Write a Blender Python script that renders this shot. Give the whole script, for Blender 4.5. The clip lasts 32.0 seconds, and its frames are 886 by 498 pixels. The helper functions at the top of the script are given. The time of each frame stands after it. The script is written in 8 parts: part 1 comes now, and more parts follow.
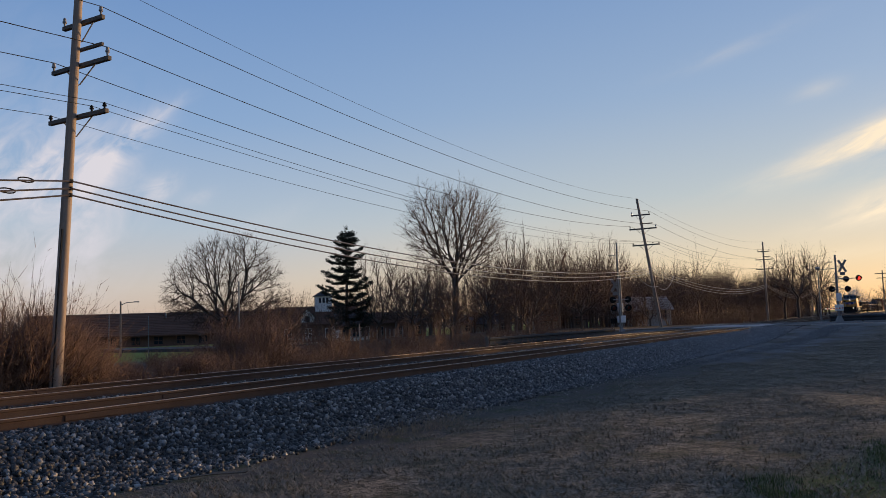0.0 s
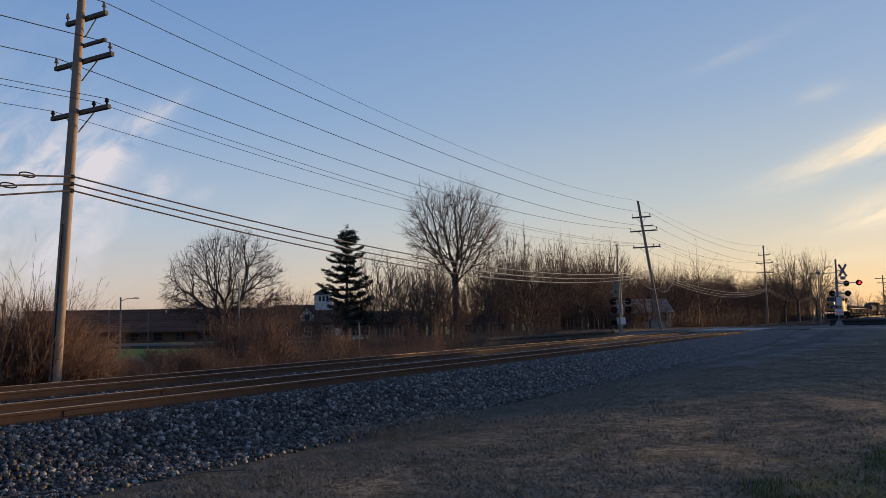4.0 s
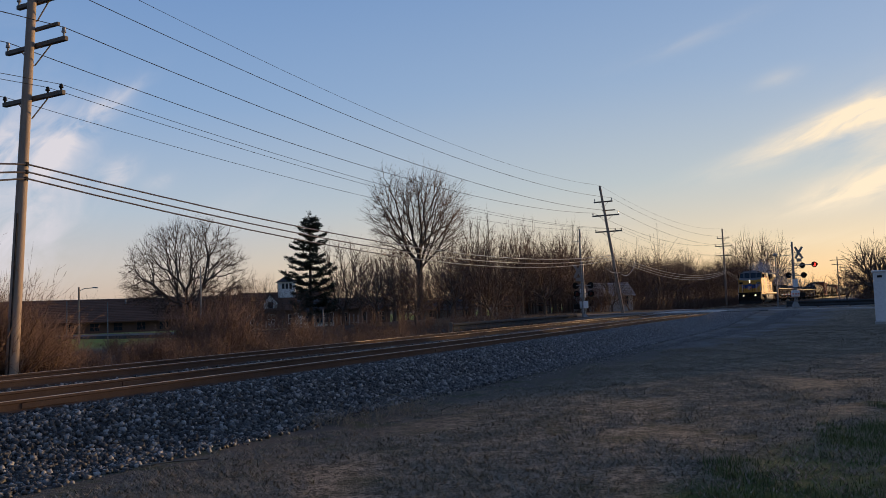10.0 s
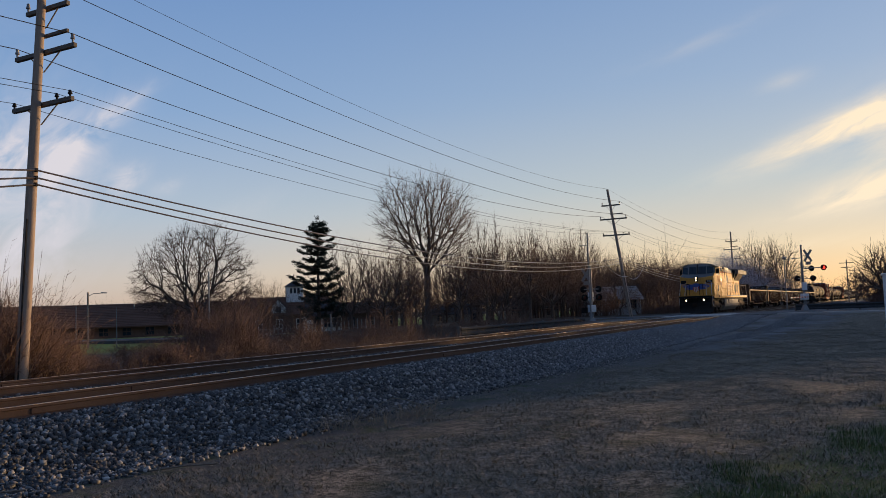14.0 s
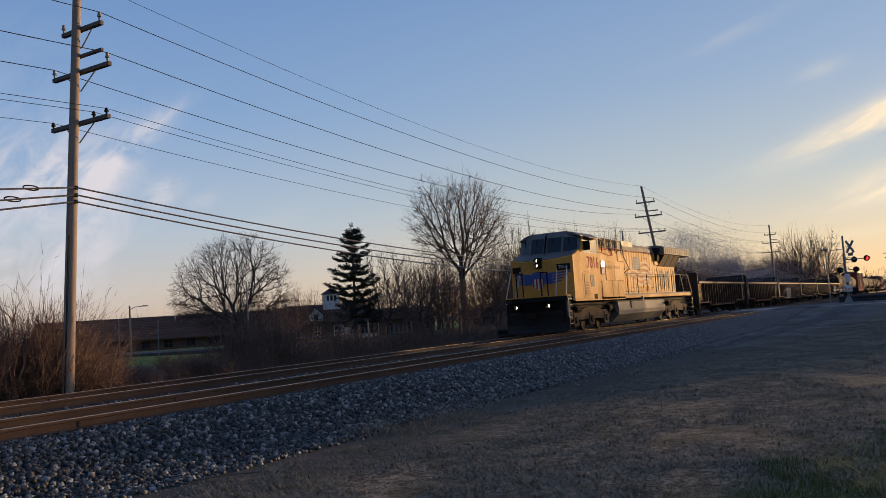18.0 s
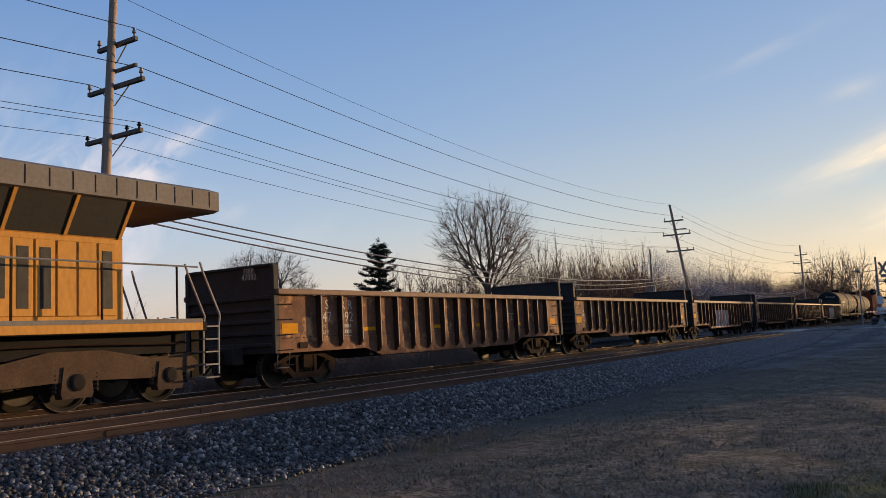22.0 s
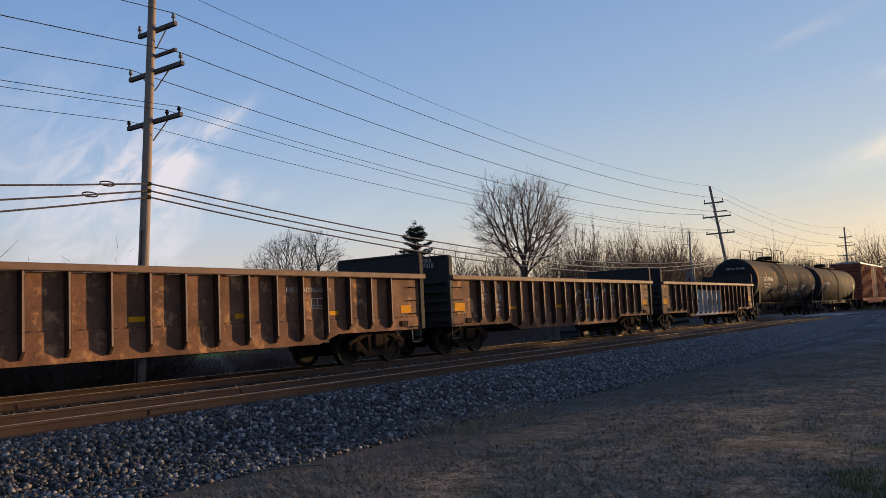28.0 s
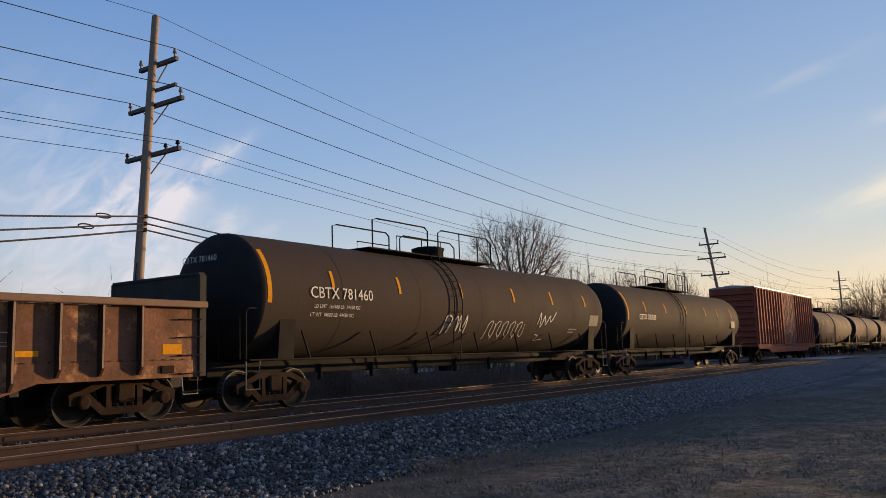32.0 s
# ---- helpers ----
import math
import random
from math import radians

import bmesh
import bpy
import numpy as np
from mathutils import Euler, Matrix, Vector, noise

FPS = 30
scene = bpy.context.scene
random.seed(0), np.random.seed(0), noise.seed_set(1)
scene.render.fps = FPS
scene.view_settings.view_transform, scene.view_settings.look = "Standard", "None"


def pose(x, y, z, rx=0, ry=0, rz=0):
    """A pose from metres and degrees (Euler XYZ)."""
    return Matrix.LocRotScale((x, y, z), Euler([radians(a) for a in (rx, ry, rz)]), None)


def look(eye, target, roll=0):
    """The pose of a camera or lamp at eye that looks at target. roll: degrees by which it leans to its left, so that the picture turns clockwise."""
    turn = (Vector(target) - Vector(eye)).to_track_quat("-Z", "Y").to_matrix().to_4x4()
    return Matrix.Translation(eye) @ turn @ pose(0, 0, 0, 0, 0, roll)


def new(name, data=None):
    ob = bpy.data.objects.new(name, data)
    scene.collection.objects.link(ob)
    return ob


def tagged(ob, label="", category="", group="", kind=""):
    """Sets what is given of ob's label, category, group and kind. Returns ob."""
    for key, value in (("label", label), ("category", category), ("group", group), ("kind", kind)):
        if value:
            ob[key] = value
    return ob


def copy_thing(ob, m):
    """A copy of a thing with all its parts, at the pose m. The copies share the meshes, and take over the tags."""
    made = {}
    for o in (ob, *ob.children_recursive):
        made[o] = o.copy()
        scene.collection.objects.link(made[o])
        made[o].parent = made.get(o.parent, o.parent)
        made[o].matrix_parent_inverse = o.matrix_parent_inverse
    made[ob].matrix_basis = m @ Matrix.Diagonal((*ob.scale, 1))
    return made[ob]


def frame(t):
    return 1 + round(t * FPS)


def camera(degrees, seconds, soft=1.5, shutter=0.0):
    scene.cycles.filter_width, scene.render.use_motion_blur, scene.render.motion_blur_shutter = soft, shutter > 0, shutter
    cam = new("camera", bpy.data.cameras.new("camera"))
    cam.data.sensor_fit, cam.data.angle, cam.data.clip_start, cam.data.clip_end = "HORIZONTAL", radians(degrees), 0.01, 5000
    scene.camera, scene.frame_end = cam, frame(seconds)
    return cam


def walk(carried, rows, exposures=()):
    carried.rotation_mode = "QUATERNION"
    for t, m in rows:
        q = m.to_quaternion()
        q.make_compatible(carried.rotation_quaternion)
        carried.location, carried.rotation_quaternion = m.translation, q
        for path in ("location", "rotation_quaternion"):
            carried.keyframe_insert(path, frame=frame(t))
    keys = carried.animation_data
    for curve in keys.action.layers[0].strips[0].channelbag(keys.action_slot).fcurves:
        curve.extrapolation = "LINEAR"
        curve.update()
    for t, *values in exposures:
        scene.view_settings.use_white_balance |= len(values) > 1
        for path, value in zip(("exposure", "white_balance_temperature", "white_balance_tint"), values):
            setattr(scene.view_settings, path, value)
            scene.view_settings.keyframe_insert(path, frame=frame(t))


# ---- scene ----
# ---- camera ----
cam = camera(56.9, 32.0, soft=0.5)
EYE = (0.0, 0.0, 1.106)
LOOK = [  # seconds, yaw, tilt, roll
    (0, -59.83, 95.10, 1.85),
    (0.5, -59.76, 95.26, 1.98),
    (1, -59.69, 95.44, 2.10),
    (1.5, -59.62, 95.62, 2.21),
    (2, -59.61, 95.73, 2.14),
    (2.5, -59.63, 95.69, 1.97),
    (4.5, -60.02, 94.96, 0.96),
    (5, -60.41, 94.87, 0.93),
    (5.5, -60.93, 94.84, 0.86),
    (6, -61.46, 94.84, 0.88),
    (6.5, -61.84, 94.82, 0.95),
    (7, -62.00, 94.80, 1.20),
    (7.5, -61.99, 94.73, 1.43),
    (8, -61.98, 94.59, 1.58),
    (8.5, -62.00, 94.45, 1.64),
    (9, -62.11, 94.29, 1.70),
    (9.5, -62.22, 94.16, 1.75),
    (10, -62.34, 94.03, 1.90),
    (10.5, -62.43, 93.93, 1.94),
    (11, -62.48, 93.95, 2.07),
    (11.5, -62.42, 94.04, 1.99),
    (12, -62.23, 94.21, 2.00),
    (12.5, -62.04, 94.30, 1.96),
    (13, -61.89, 94.35, 1.95),
    (13.5, -61.83, 94.35, 1.94),
    (14, -61.80, 94.34, 2.05),
    (14.5, -61.78, 94.40, 2.16),
    (16.5, -60.96, 94.51, 2.76),
    (17, -60.56, 94.40, 2.93),
    (17.5, -59.98, 94.45, 3.24),
    (18, -59.25, 94.71, 3.72),
    (18.5, -58.45, 95.18, 4.24),
    (19, -57.80, 95.66, 4.64),
    (19.5, -57.44, 95.92, 4.64),
    (20, -57.38, 95.95, 4.34),
    (20.5, -57.48, 95.82, 3.84),
    (21, -57.55, 95.72, 3.33),
    (21.5, -57.53, 95.76, 2.96),
    (22, -57.49, 95.93, 2.83),
    (22.5, -57.46, 96.17, 2.99),
    (23, -57.30, 96.44, 3.25),
    (23.5, -56.93, 96.64, 3.47),
    (24, -56.31, 96.72, 3.59),
    (24.5, -55.68, 96.66, 3.57),
    (25, -55.22, 96.54, 3.49),
    (25.5, -54.95, 96.36, 3.37),
    (26, -54.98, 96.09, 3.24),
    (26.5, -55.11, 95.68, 3.02),
    (28.5, -54.85, 94.80, 2.55),
    (29, -54.71, 95.15, 2.53),
    (29.5, -54.77, 95.56, 2.28),
    (30, -54.85, 96.04, 2.07),
    (30.5, -55.04, 96.54, 1.84),
    (31, -55.14, 96.94, 1.67),
    (31.5, -55.26, 97.23, 1.67),
    (32, -55.36, 97.43, 1.77),
]
walk(cam, [(t, pose(*EYE, tilt, roll, yaw)) for t, yaw, tilt, roll in LOOK],
     exposures=[(0, 0.0), (18, 0.0), (22.5, 0.14), (32, 0.14)])

# ---- light ----
SUN_AZIMUTH, SUN_HEIGHT = -24.5, 4.6   # degrees from the track's direction, and above the horizon
SKY = 0.15
world = bpy.data.worlds.new("evening_sky")
scene.world = world
world.use_nodes = True
wn, wl = world.node_tree.nodes, world.node_tree.links
wn.clear()


sky = wn.new("ShaderNodeTexSky")
sky.sky_type = "NISHITA"
sky.sun_disc = False
sky.sun_elevation = radians(SUN_HEIGHT)
sky.sun_rotation = radians(90 - SUN_AZIMUTH)
sky.air_density, sky.dust_density, sky.ozone_density = 1.0, 0.4, 3.0
coord = wn.new("ShaderNodeTexCoord")
split = wn.new("ShaderNodeSeparateXYZ")
wl.new(coord.outputs["Generated"], split.inputs[0])


def wmath(op, a, b=None, clamp=False):
    n = wn.new("ShaderNodeMath")
    n.operation, n.use_clamp = op, clamp
    for i, v in enumerate((a, b)):
        if v is None:
            continue
        if isinstance(v, (int, float)):
            n.inputs[i].default_value = v
        else:
            wl.new(v, n.inputs[i])
    return n.outputs[0]


# thin high cloud: wisps in drifts of their own, by bearing and height above the horizon (degrees)
def degrees_of(v):
    return wmath("MULTIPLY", v, 180 / math.pi)


bearing_deg = degrees_of(wmath("ARCTAN2", split.outputs[1], split.outputs[0]))
height_deg = degrees_of(wmath("ARCSINE", split.outputs[2]))


def wisp_noise(turn_, along, across, scale, detail, warp, lo, hi):
    """Noise drawn out along a direction of the sky."""
    c_, s_ = math.cos(radians(turn_)), math.sin(radians(turn_))
    j_ = wn.new("ShaderNodeCombineXYZ")
    wl.new(wmath("MULTIPLY", wmath("ADD", wmath("MULTIPLY", bearing_deg, c_), wmath("MULTIPLY", height_deg, s_)), along), j_.inputs[0])
    wl.new(wmath("MULTIPLY", wmath("ADD", wmath("MULTIPLY", bearing_deg, -s_), wmath("MULTIPLY", height_deg, c_)), across), j_.inputs[1])
    t_ = wn.new("ShaderNodeTexNoise")
    t_.inputs["Scale"].default_value, t_.inputs["Detail"].default_value = scale, detail
    t_.inputs["Roughness"].default_value, t_.inputs["Distortion"].default_value = 0.58, warp
    wl.new(j_.outputs[0], t_.inputs["Vector"])
    r_ = wn.new("ShaderNodeMapRange")
    r_.inputs["From Min"].default_value, r_.inputs["From Max"].default_value = lo, hi
    wl.new(t_.outputs[0], r_.inputs["Value"])
    return r_.outputs[0]


def drift(az, el, turn_, length, width, amount):
    """A soft-edged streak of cloud centred on a bearing and a height; turn_ is its slope."""
    c_, s_ = math.cos(radians(turn_)), math.sin(radians(turn_))
    x_, y_ = wmath("SUBTRACT", bearing_deg, az), wmath("SUBTRACT", height_deg, el)
    u_ = wmath("DIVIDE", wmath("ADD", wmath("MULTIPLY", x_, c_), wmath("MULTIPLY", y_, s_)), length)
    v_ = wmath("DIVIDE", wmath("ADD", wmath("MULTIPLY", x_, -s_), wmath("MULTIPLY", y_, c_)), width)
    d_ = wmath("ADD", wmath("MULTIPLY", u_, u_), wmath("MULTIPLY", v_, v_))
    return wmath("MULTIPLY", wmath("POWER", math.e, wmath("MULTIPLY", d_, -1.0)), amount)


def add_up(items):
    total = items[0]
    for q_ in items[1:]:
        total = wmath("ADD", total, q_)
    return total


bearing = wn.new("ShaderNodeVectorMath")
bearing.operation = "DOT_PRODUCT"
wl.new(coord.outputs["Generated"], bearing.inputs[0])
bearing.inputs[1].default_value = (math.cos(radians(SUN_AZIMUTH)), math.sin(radians(SUN_AZIMUTH)), 0)
near_sun = wn.new("ShaderNodeMapRange")
near_sun.interpolation_type = "SMOOTHSTEP"
near_sun.inputs["From Min"].default_value, near_sun.inputs["From Max"].default_value = 0.15, 1.0
wl.new(bearing.outputs["Value"], near_sun.inputs["Value"])
west = add_up([drift(0.4, 10.9, -17, 6.6, 0.80, 1.6), drift(-5.0, 12.0, -17, 6.0, 1.8, 1.0), drift(0.0, 6.6, -15, 4.6, 0.8, 1.5), drift(-3.0, 8.2, -15, 6.0, 1.6, 0.55),
               drift(4.6, 13.9, -12, 1.5, 0.5, 0.26), drift(9.5, 17.2, -14, 4.5, 0.5, 0.14), drift(-20.0, 9.0, -12, 14.0, 3.0, 0.8), drift(4.0, 3.4, -4, 6.0, 0.5, 0.3)])
east = add_up([drift(57.0, 10.4, -30, 4.2, 2.2, 1.35), drift(52.3, 11.3, -42, 3.6, 0.9, 1.1), drift(49.3, 9.3, -35, 1.2, 0.6, 1.1), drift(46.6, 8.9, -20, 1.0, 0.5, 0.40),
               drift(53.8, 7.2, -60, 4.2, 2.4, 0.85), drift(58.0, 5.0, 20, 5.0, 2.0, 0.9), drift(44.0, 6.2, -25, 4.0, 0.8, 0.22), drift(49.0, 14.4, -40, 2.2, 0.5, 0.32), drift(72.0, 9.0, -25, 12.0, 4.0, 0.7)])
cover = wmath("ADD", wmath("MULTIPLY", west, wisp_noise(-17, 0.16, 0.62, 1.0, 8.0, 0.5, 0.30, 0.66)),
              wmath("MULTIPLY", east, wisp_noise(-40, 0.28, 0.5, 1.0, 9.0, 0.8, 0.34, 0.66)))
cover = wmath("MULTIPLY", cover, 0.92, True)

def tone_ramp(stops):
    """Tones by height above the horizon."""
    r_ = wn.new("ShaderNodeValToRGB")
    while len(r_.color_ramp.elements) < len(stops):
        r_.color_ramp.elements.new(0.5)
    for el, (z_, c_) in zip(r_.color_ramp.elements, stops):
        el.position, el.color = z_, (*c_, 1)
    wl.new(split.outputs[2], r_.inputs[0])
    return r_.outputs[0]


def wmix(f, x, y, mode="MIX"):
    q = wn.new("ShaderNodeMix")
    q.data_type, q.blend_type, q.clamp_result = "RGBA", mode, False
    for k_, v in ((0, f), (6, x), (7, y)):
        if isinstance(v, (int, float)):
            q.inputs[k_].default_value = v
        elif isinstance(v, tuple):
            q.inputs[k_].default_value = (*v, 1)
        else:
            wl.new(v, q.inputs[k_])
    return q.outputs[2]


# evening haze: pinkish away from the sun, golden towards it
away = tone_ramp([(0.0, (0.60, 0.44, 0.36)), (0.05, (0.62, 0.54, 0.50)), (0.12, (0.47, 0.54, 0.62)), (0.24, (0.26, 0.40, 0.62)), (0.45, (0.13, 0.26, 0.53)), (0.75, (0.11, 0.18, 0.36)), (1.0, (0.09, 0.155, 0.32))])
toward = tone_ramp([(0.0, (0.88, 0.54, 0.25)), (0.06, (0.80, 0.60, 0.35)), (0.14, (0.52, 0.53, 0.46)), (0.26, (0.33, 0.42, 0.52)), (0.45, (0.18, 0.30, 0.51)), (0.75, (0.11, 0.18, 0.36)), (1.0, (0.09, 0.155, 0.32))])
haze = wmix(near_sun.outputs[0], away, toward)
# low in the east the earth's own shadow rises
behind = wn.new("ShaderNodeMapRange")
behind.inputs["From Min"].default_value, behind.inputs["From Max"].default_value = 0.1, -0.8
wl.new(bearing.outputs["Value"], behind.inputs["Value"])
lowness = wn.new("ShaderNodeMapRange")
lowness.inputs["From Min"].default_value, lowness.inputs["From Max"].default_value = 0.55, 0.05
wl.new(split.outputs[2], lowness.inputs["Value"])
shade_ = wmath("SUBTRACT", 1.0, wmath("MULTIPLY", wmath("MULTIPLY", behind.outputs[0], lowness.outputs[0]), 0.68))
haze = wmix(1.0, haze, (6.7, 6.7, 6.7), "MULTIPLY")
tinted = wmix(1.0, sky.outputs[0], (2.2, 1.9, 2.3), "MULTIPLY")
clear = wmix(0.82, tinted, haze)
lit_cloud = wmix(near_sun.outputs[0], (4.75, 4.55, 4.9), (6.9, 5.7, 4.1))
dim = wn.new("ShaderNodeCombineColor")
for k_ in range(3):
    wl.new(shade_, dim.inputs[k_])
sky_all = wmix(1.0, wmix(cover, clear, lit_cloud), dim.outputs[0], "MULTIPLY")
back = wn.new("ShaderNodeBackground")
back.inputs[1].default_value = SKY
wl.new(sky_all, back.inputs[0])
outw = wn.new("ShaderNodeOutputWorld")
wl.new(back.outputs[0], outw.inputs[0])

sun = new("sun", bpy.data.lights.new("sun", "SUN"))
sun.data.energy, sun.data.angle, sun.data.color = 5.0, radians(0.6), (1.0, 0.64, 0.31)
a, e = radians(SUN_AZIMUTH), radians(SUN_HEIGHT)
sun.matrix_world = look((math.cos(a) * 90, math.sin(a) * 90, math.sin(e) / math.cos(e) * 90), (0, 0, 0))
scene.view_settings.exposure = 0.0

# ---- materials ----
def material(name, base, second=None, rough=0.7, metal=0.0, scale=3.0, fine=40.0, bump=0.15, depth=0.01, mix=0.6,
             third=None, third_at=0.58, third_scale=1.2, stretch=(1, 1, 1), spread=0.0, spec=0.5):
    """A surface whose colour drifts between two tones at a coarse and a fine scale, with an optional third tone in patches."""
    m = bpy.data.materials.new(name)
    m.use_nodes = True
    n, l = m.node_tree.nodes, m.node_tree.links
    b = n["Principled BSDF"]
    b.inputs["Metallic"].default_value = metal
    b.inputs["Specular IOR Level"].default_value = spec
    second = second or tuple(c * 0.7 for c in base)
    tc = n.new("ShaderNodeTexCoord")
    mp = n.new("ShaderNodeMapping")
    mp.inputs["Scale"].default_value = stretch
    l.new(tc.outputs["Object"], mp.inputs[0])

    def noise_of(s, detail, rough_=0.6):
        t = n.new("ShaderNodeTexNoise")
        t.inputs["Scale"].default_value, t.inputs["Detail"].default_value, t.inputs["Roughness"].default_value = s, detail, rough_
        l.new(mp.outputs[0], t.inputs["Vector"])
        return t.outputs[0]

    def blend(fac, x, y):
        q = n.new("ShaderNodeMix")
        q.data_type = "RGBA"
        l.new(fac, q.inputs[0])
        for i, v in ((6, x), (7, y)):
            if isinstance(v, tuple):
                q.inputs[i].default_value = (*v, 1)
            else:
                l.new(v, q.inputs[i])
        return q.outputs[2]

    def span(v, lo, hi, to=1.0):
        r = n.new("ShaderNodeMapRange")
        r.inputs["From Min"].default_value, r.inputs["From Max"].default_value, r.inputs["To Max"].default_value = lo, hi, to
        l.new(v, r.inputs["Value"])
        return r.outputs[0]

    coarse, grain = noise_of(scale, 4.0), noise_of(fine, 3.0)
    colour = blend(span(coarse, 0.3, 0.7, mix), base, second)
    colour = blend(span(grain, 0.35, 0.75, 0.45), colour, tuple(min(1.0, c * 0.55) for c in second))
    if third:
        colour = blend(span(noise_of(third_scale, 6.0, 0.7), third_at, third_at + 0.12), colour, third)
    if spread:
        info = n.new("ShaderNodeObjectInfo")
        hs = n.new("ShaderNodeHueSaturation")
        vr = n.new("ShaderNodeMapRange")
        vr.inputs["To Min"].default_value, vr.inputs["To Max"].default_value = 1 - spread, 1 + spread
        l.new(info.outputs["Random"], vr.inputs["Value"])
        l.new(vr.outputs[0], hs.inputs["Value"])
        l.new(colour, hs.inputs["Color"])
        colour = hs.outputs[0]
    l.new(colour, b.inputs["Base Color"])
    rr = n.new("ShaderNodeMapRange")
    rr.inputs["To Min"].default_value, rr.inputs["To Max"].default_value = max(0.03, rough - 0.14), min(1.0, rough + 0.14)
    l.new(coarse, rr.inputs["Value"])
    l.new(rr.outputs[0], b.inputs["Roughness"])
    if bump:
        bp = n.new("ShaderNodeBump")
        bp.inputs["Strength"].default_value, bp.inputs["Distance"].default_value = bump, depth
        l.new(grain, bp.inputs["Height"])
        l.new(bp.outputs[0], b.inputs["Normal"])
    return m


def island_material(name, tones, rough=0.85, paling=None):
    """Loose pieces in one mesh, each with a tone of its own; paling: a pale tone that grows along the line between two
    places in x.
    """
    m = bpy.data.materials.new(name)
    m.use_nodes = True
    n, l = m.node_tree.nodes, m.node_tree.links
    b = n["Principled BSDF"]
    b.inputs["Roughness"].default_value = rough
    geo = n.new("ShaderNodeNewGeometry")
    cr = n.new("ShaderNodeValToRGB")
    while len(cr.color_ramp.elements) < len(tones):
        cr.color_ramp.elements.new(0.5)
    for i, (e_, t_) in enumerate(zip(cr.color_ramp.elements, tones)):
        e_.position, e_.color = i / (len(tones) - 1), (*t_, 1)
    l.new(geo.outputs["Random Per Island"], cr.inputs[0])
    tx = n.new("ShaderNodeTexNoise")
    tx.inputs["Scale"].default_value = 60
    tc = n.new("ShaderNodeTexCoord")
    l.new(tc.outputs["Object"], tx.inputs["Vector"])
    q = n.new("ShaderNodeMix")
    q.data_type, q.blend_type = "RGBA", "MULTIPLY"
    q.inputs[0].default_value = 0.6
    l.new(cr.outputs[0], q.inputs[6])
    l.new(tx.outputs[0], q.inputs[7])
    last = q.outputs[2]
    if paling:
        sx, mr, dq = n.new("ShaderNodeSeparateXYZ"), n.new("ShaderNodeMapRange"), n.new("ShaderNodeMix")
        l.new(tc.outputs["Object"], sx.inputs[0])
        l.new(sx.outputs[0], mr.inputs["Value"])
        mr.inputs["From Min"].default_value, mr.inputs["From Max"].default_value, mr.inputs["To Max"].default_value = paling[1], paling[2], 0.62
        dq.data_type = "RGBA"
        l.new(mr.outputs[0], dq.inputs[0])
        l.new(last, dq.inputs[6])
        dq.inputs[7].default_value = (*paling[0], 1)
        last = dq.outputs[2]
    l.new(last, b.inputs["Base Color"])
    return m


def glow(name, colour, strength):
    m = bpy.data.materials.new(name)
    m.use_nodes = True
    b = m.node_tree.nodes["Principled BSDF"]
    b.inputs["Base Color"].default_value = (*colour, 1)
    b.inputs["Emission Color"].default_value = (*colour, 1)
    b.inputs["Emission Strength"].default_value = strength
    return m


# lighter brown than the freight trucks, with sunlight put into the tone
M_LOCOTRUCK = material("sunlit_dusty_truck_steel", (0.10, 0.062, 0.040), (0.055, 0.036, 0.025), rough=0.85, spec=0.15, scale=3, fine=24, bump=0.2)
M_RAIL = material("rusty_rail", (0.115, 0.070, 0.050), (0.075, 0.045, 0.032), rough=0.85, spec=0.2, scale=2.0, fine=60, bump=0.2)
M_HEAD = material("worn_rail_head", (0.50, 0.40, 0.31), (0.38, 0.30, 0.23), rough=0.50, metal=0.8, scale=1.5, fine=80, bump=0.05)
M_TIE = material("old_timber_tie", (0.13, 0.095, 0.07), (0.08, 0.06, 0.046), scale=2, fine=30, stretch=(8, 1, 1), bump=0.4, spread=0.25)
M_STONES = island_material("ballast_stone", [(0.013, 0.012, 0.011), (0.085, 0.076, 0.069), (0.024, 0.021, 0.020), (0.058, 0.052, 0.047), (0.50, 0.46, 0.42), (0.018, 0.016, 0.015), (0.17, 0.152, 0.138), (0.038, 0.034, 0.031)], 0.6, ((0.17, 0.165, 0.165), 12.0, 42.0))
M_STONE = material("ballast_stone_single", (0.13, 0.125, 0.125), (0.07, 0.067, 0.068), rough=0.85, scale=9, fine=60, bump=0.2, spread=0.6)
# near-black bed paints in the shade of the gaps between stones
M_SHADEBED = material("ballast_bed", (0.03, 0.029, 0.03), (0.018, 0.017, 0.018), rough=0.95, scale=6, fine=24, bump=1.0, depth=0.05)
M_POLE = material("weathered_pole_wood", (0.36, 0.27, 0.21), (0.24, 0.18, 0.14), rough=0.85, scale=1.5, fine=26, stretch=(6, 6, 0.5), bump=0.5)
M_ARM = material("grey_crossarm_wood", (0.17, 0.14, 0.115), (0.10, 0.085, 0.075), rough=0.85, scale=3, fine=30, bump=0.4)
M_PORCELAIN = material("grey_insulator", (0.30, 0.28, 0.27), (0.2, 0.18, 0.17), rough=0.25, bump=0)
M_WIRE = material("black_wire", (0.03, 0.028, 0.027), (0.02, 0.018, 0.018), rough=0.8, spec=0.1, bump=0)
M_CABLE = material("weathered_cable_jacket", (0.20, 0.165, 0.145), (0.13, 0.11, 0.10), rough=0.40, metal=0.35, spec=0.9, bump=0)
M_BARK = material("grey_brown_bark", (0.12, 0.09, 0.07), (0.075, 0.055, 0.045), rough=0.9, scale=2, fine=20, bump=0.5)
M_TWIG = material("red_brown_twigs", (0.125, 0.074, 0.05), (0.075, 0.047, 0.035), rough=0.9, scale=0.6, fine=8, bump=0)
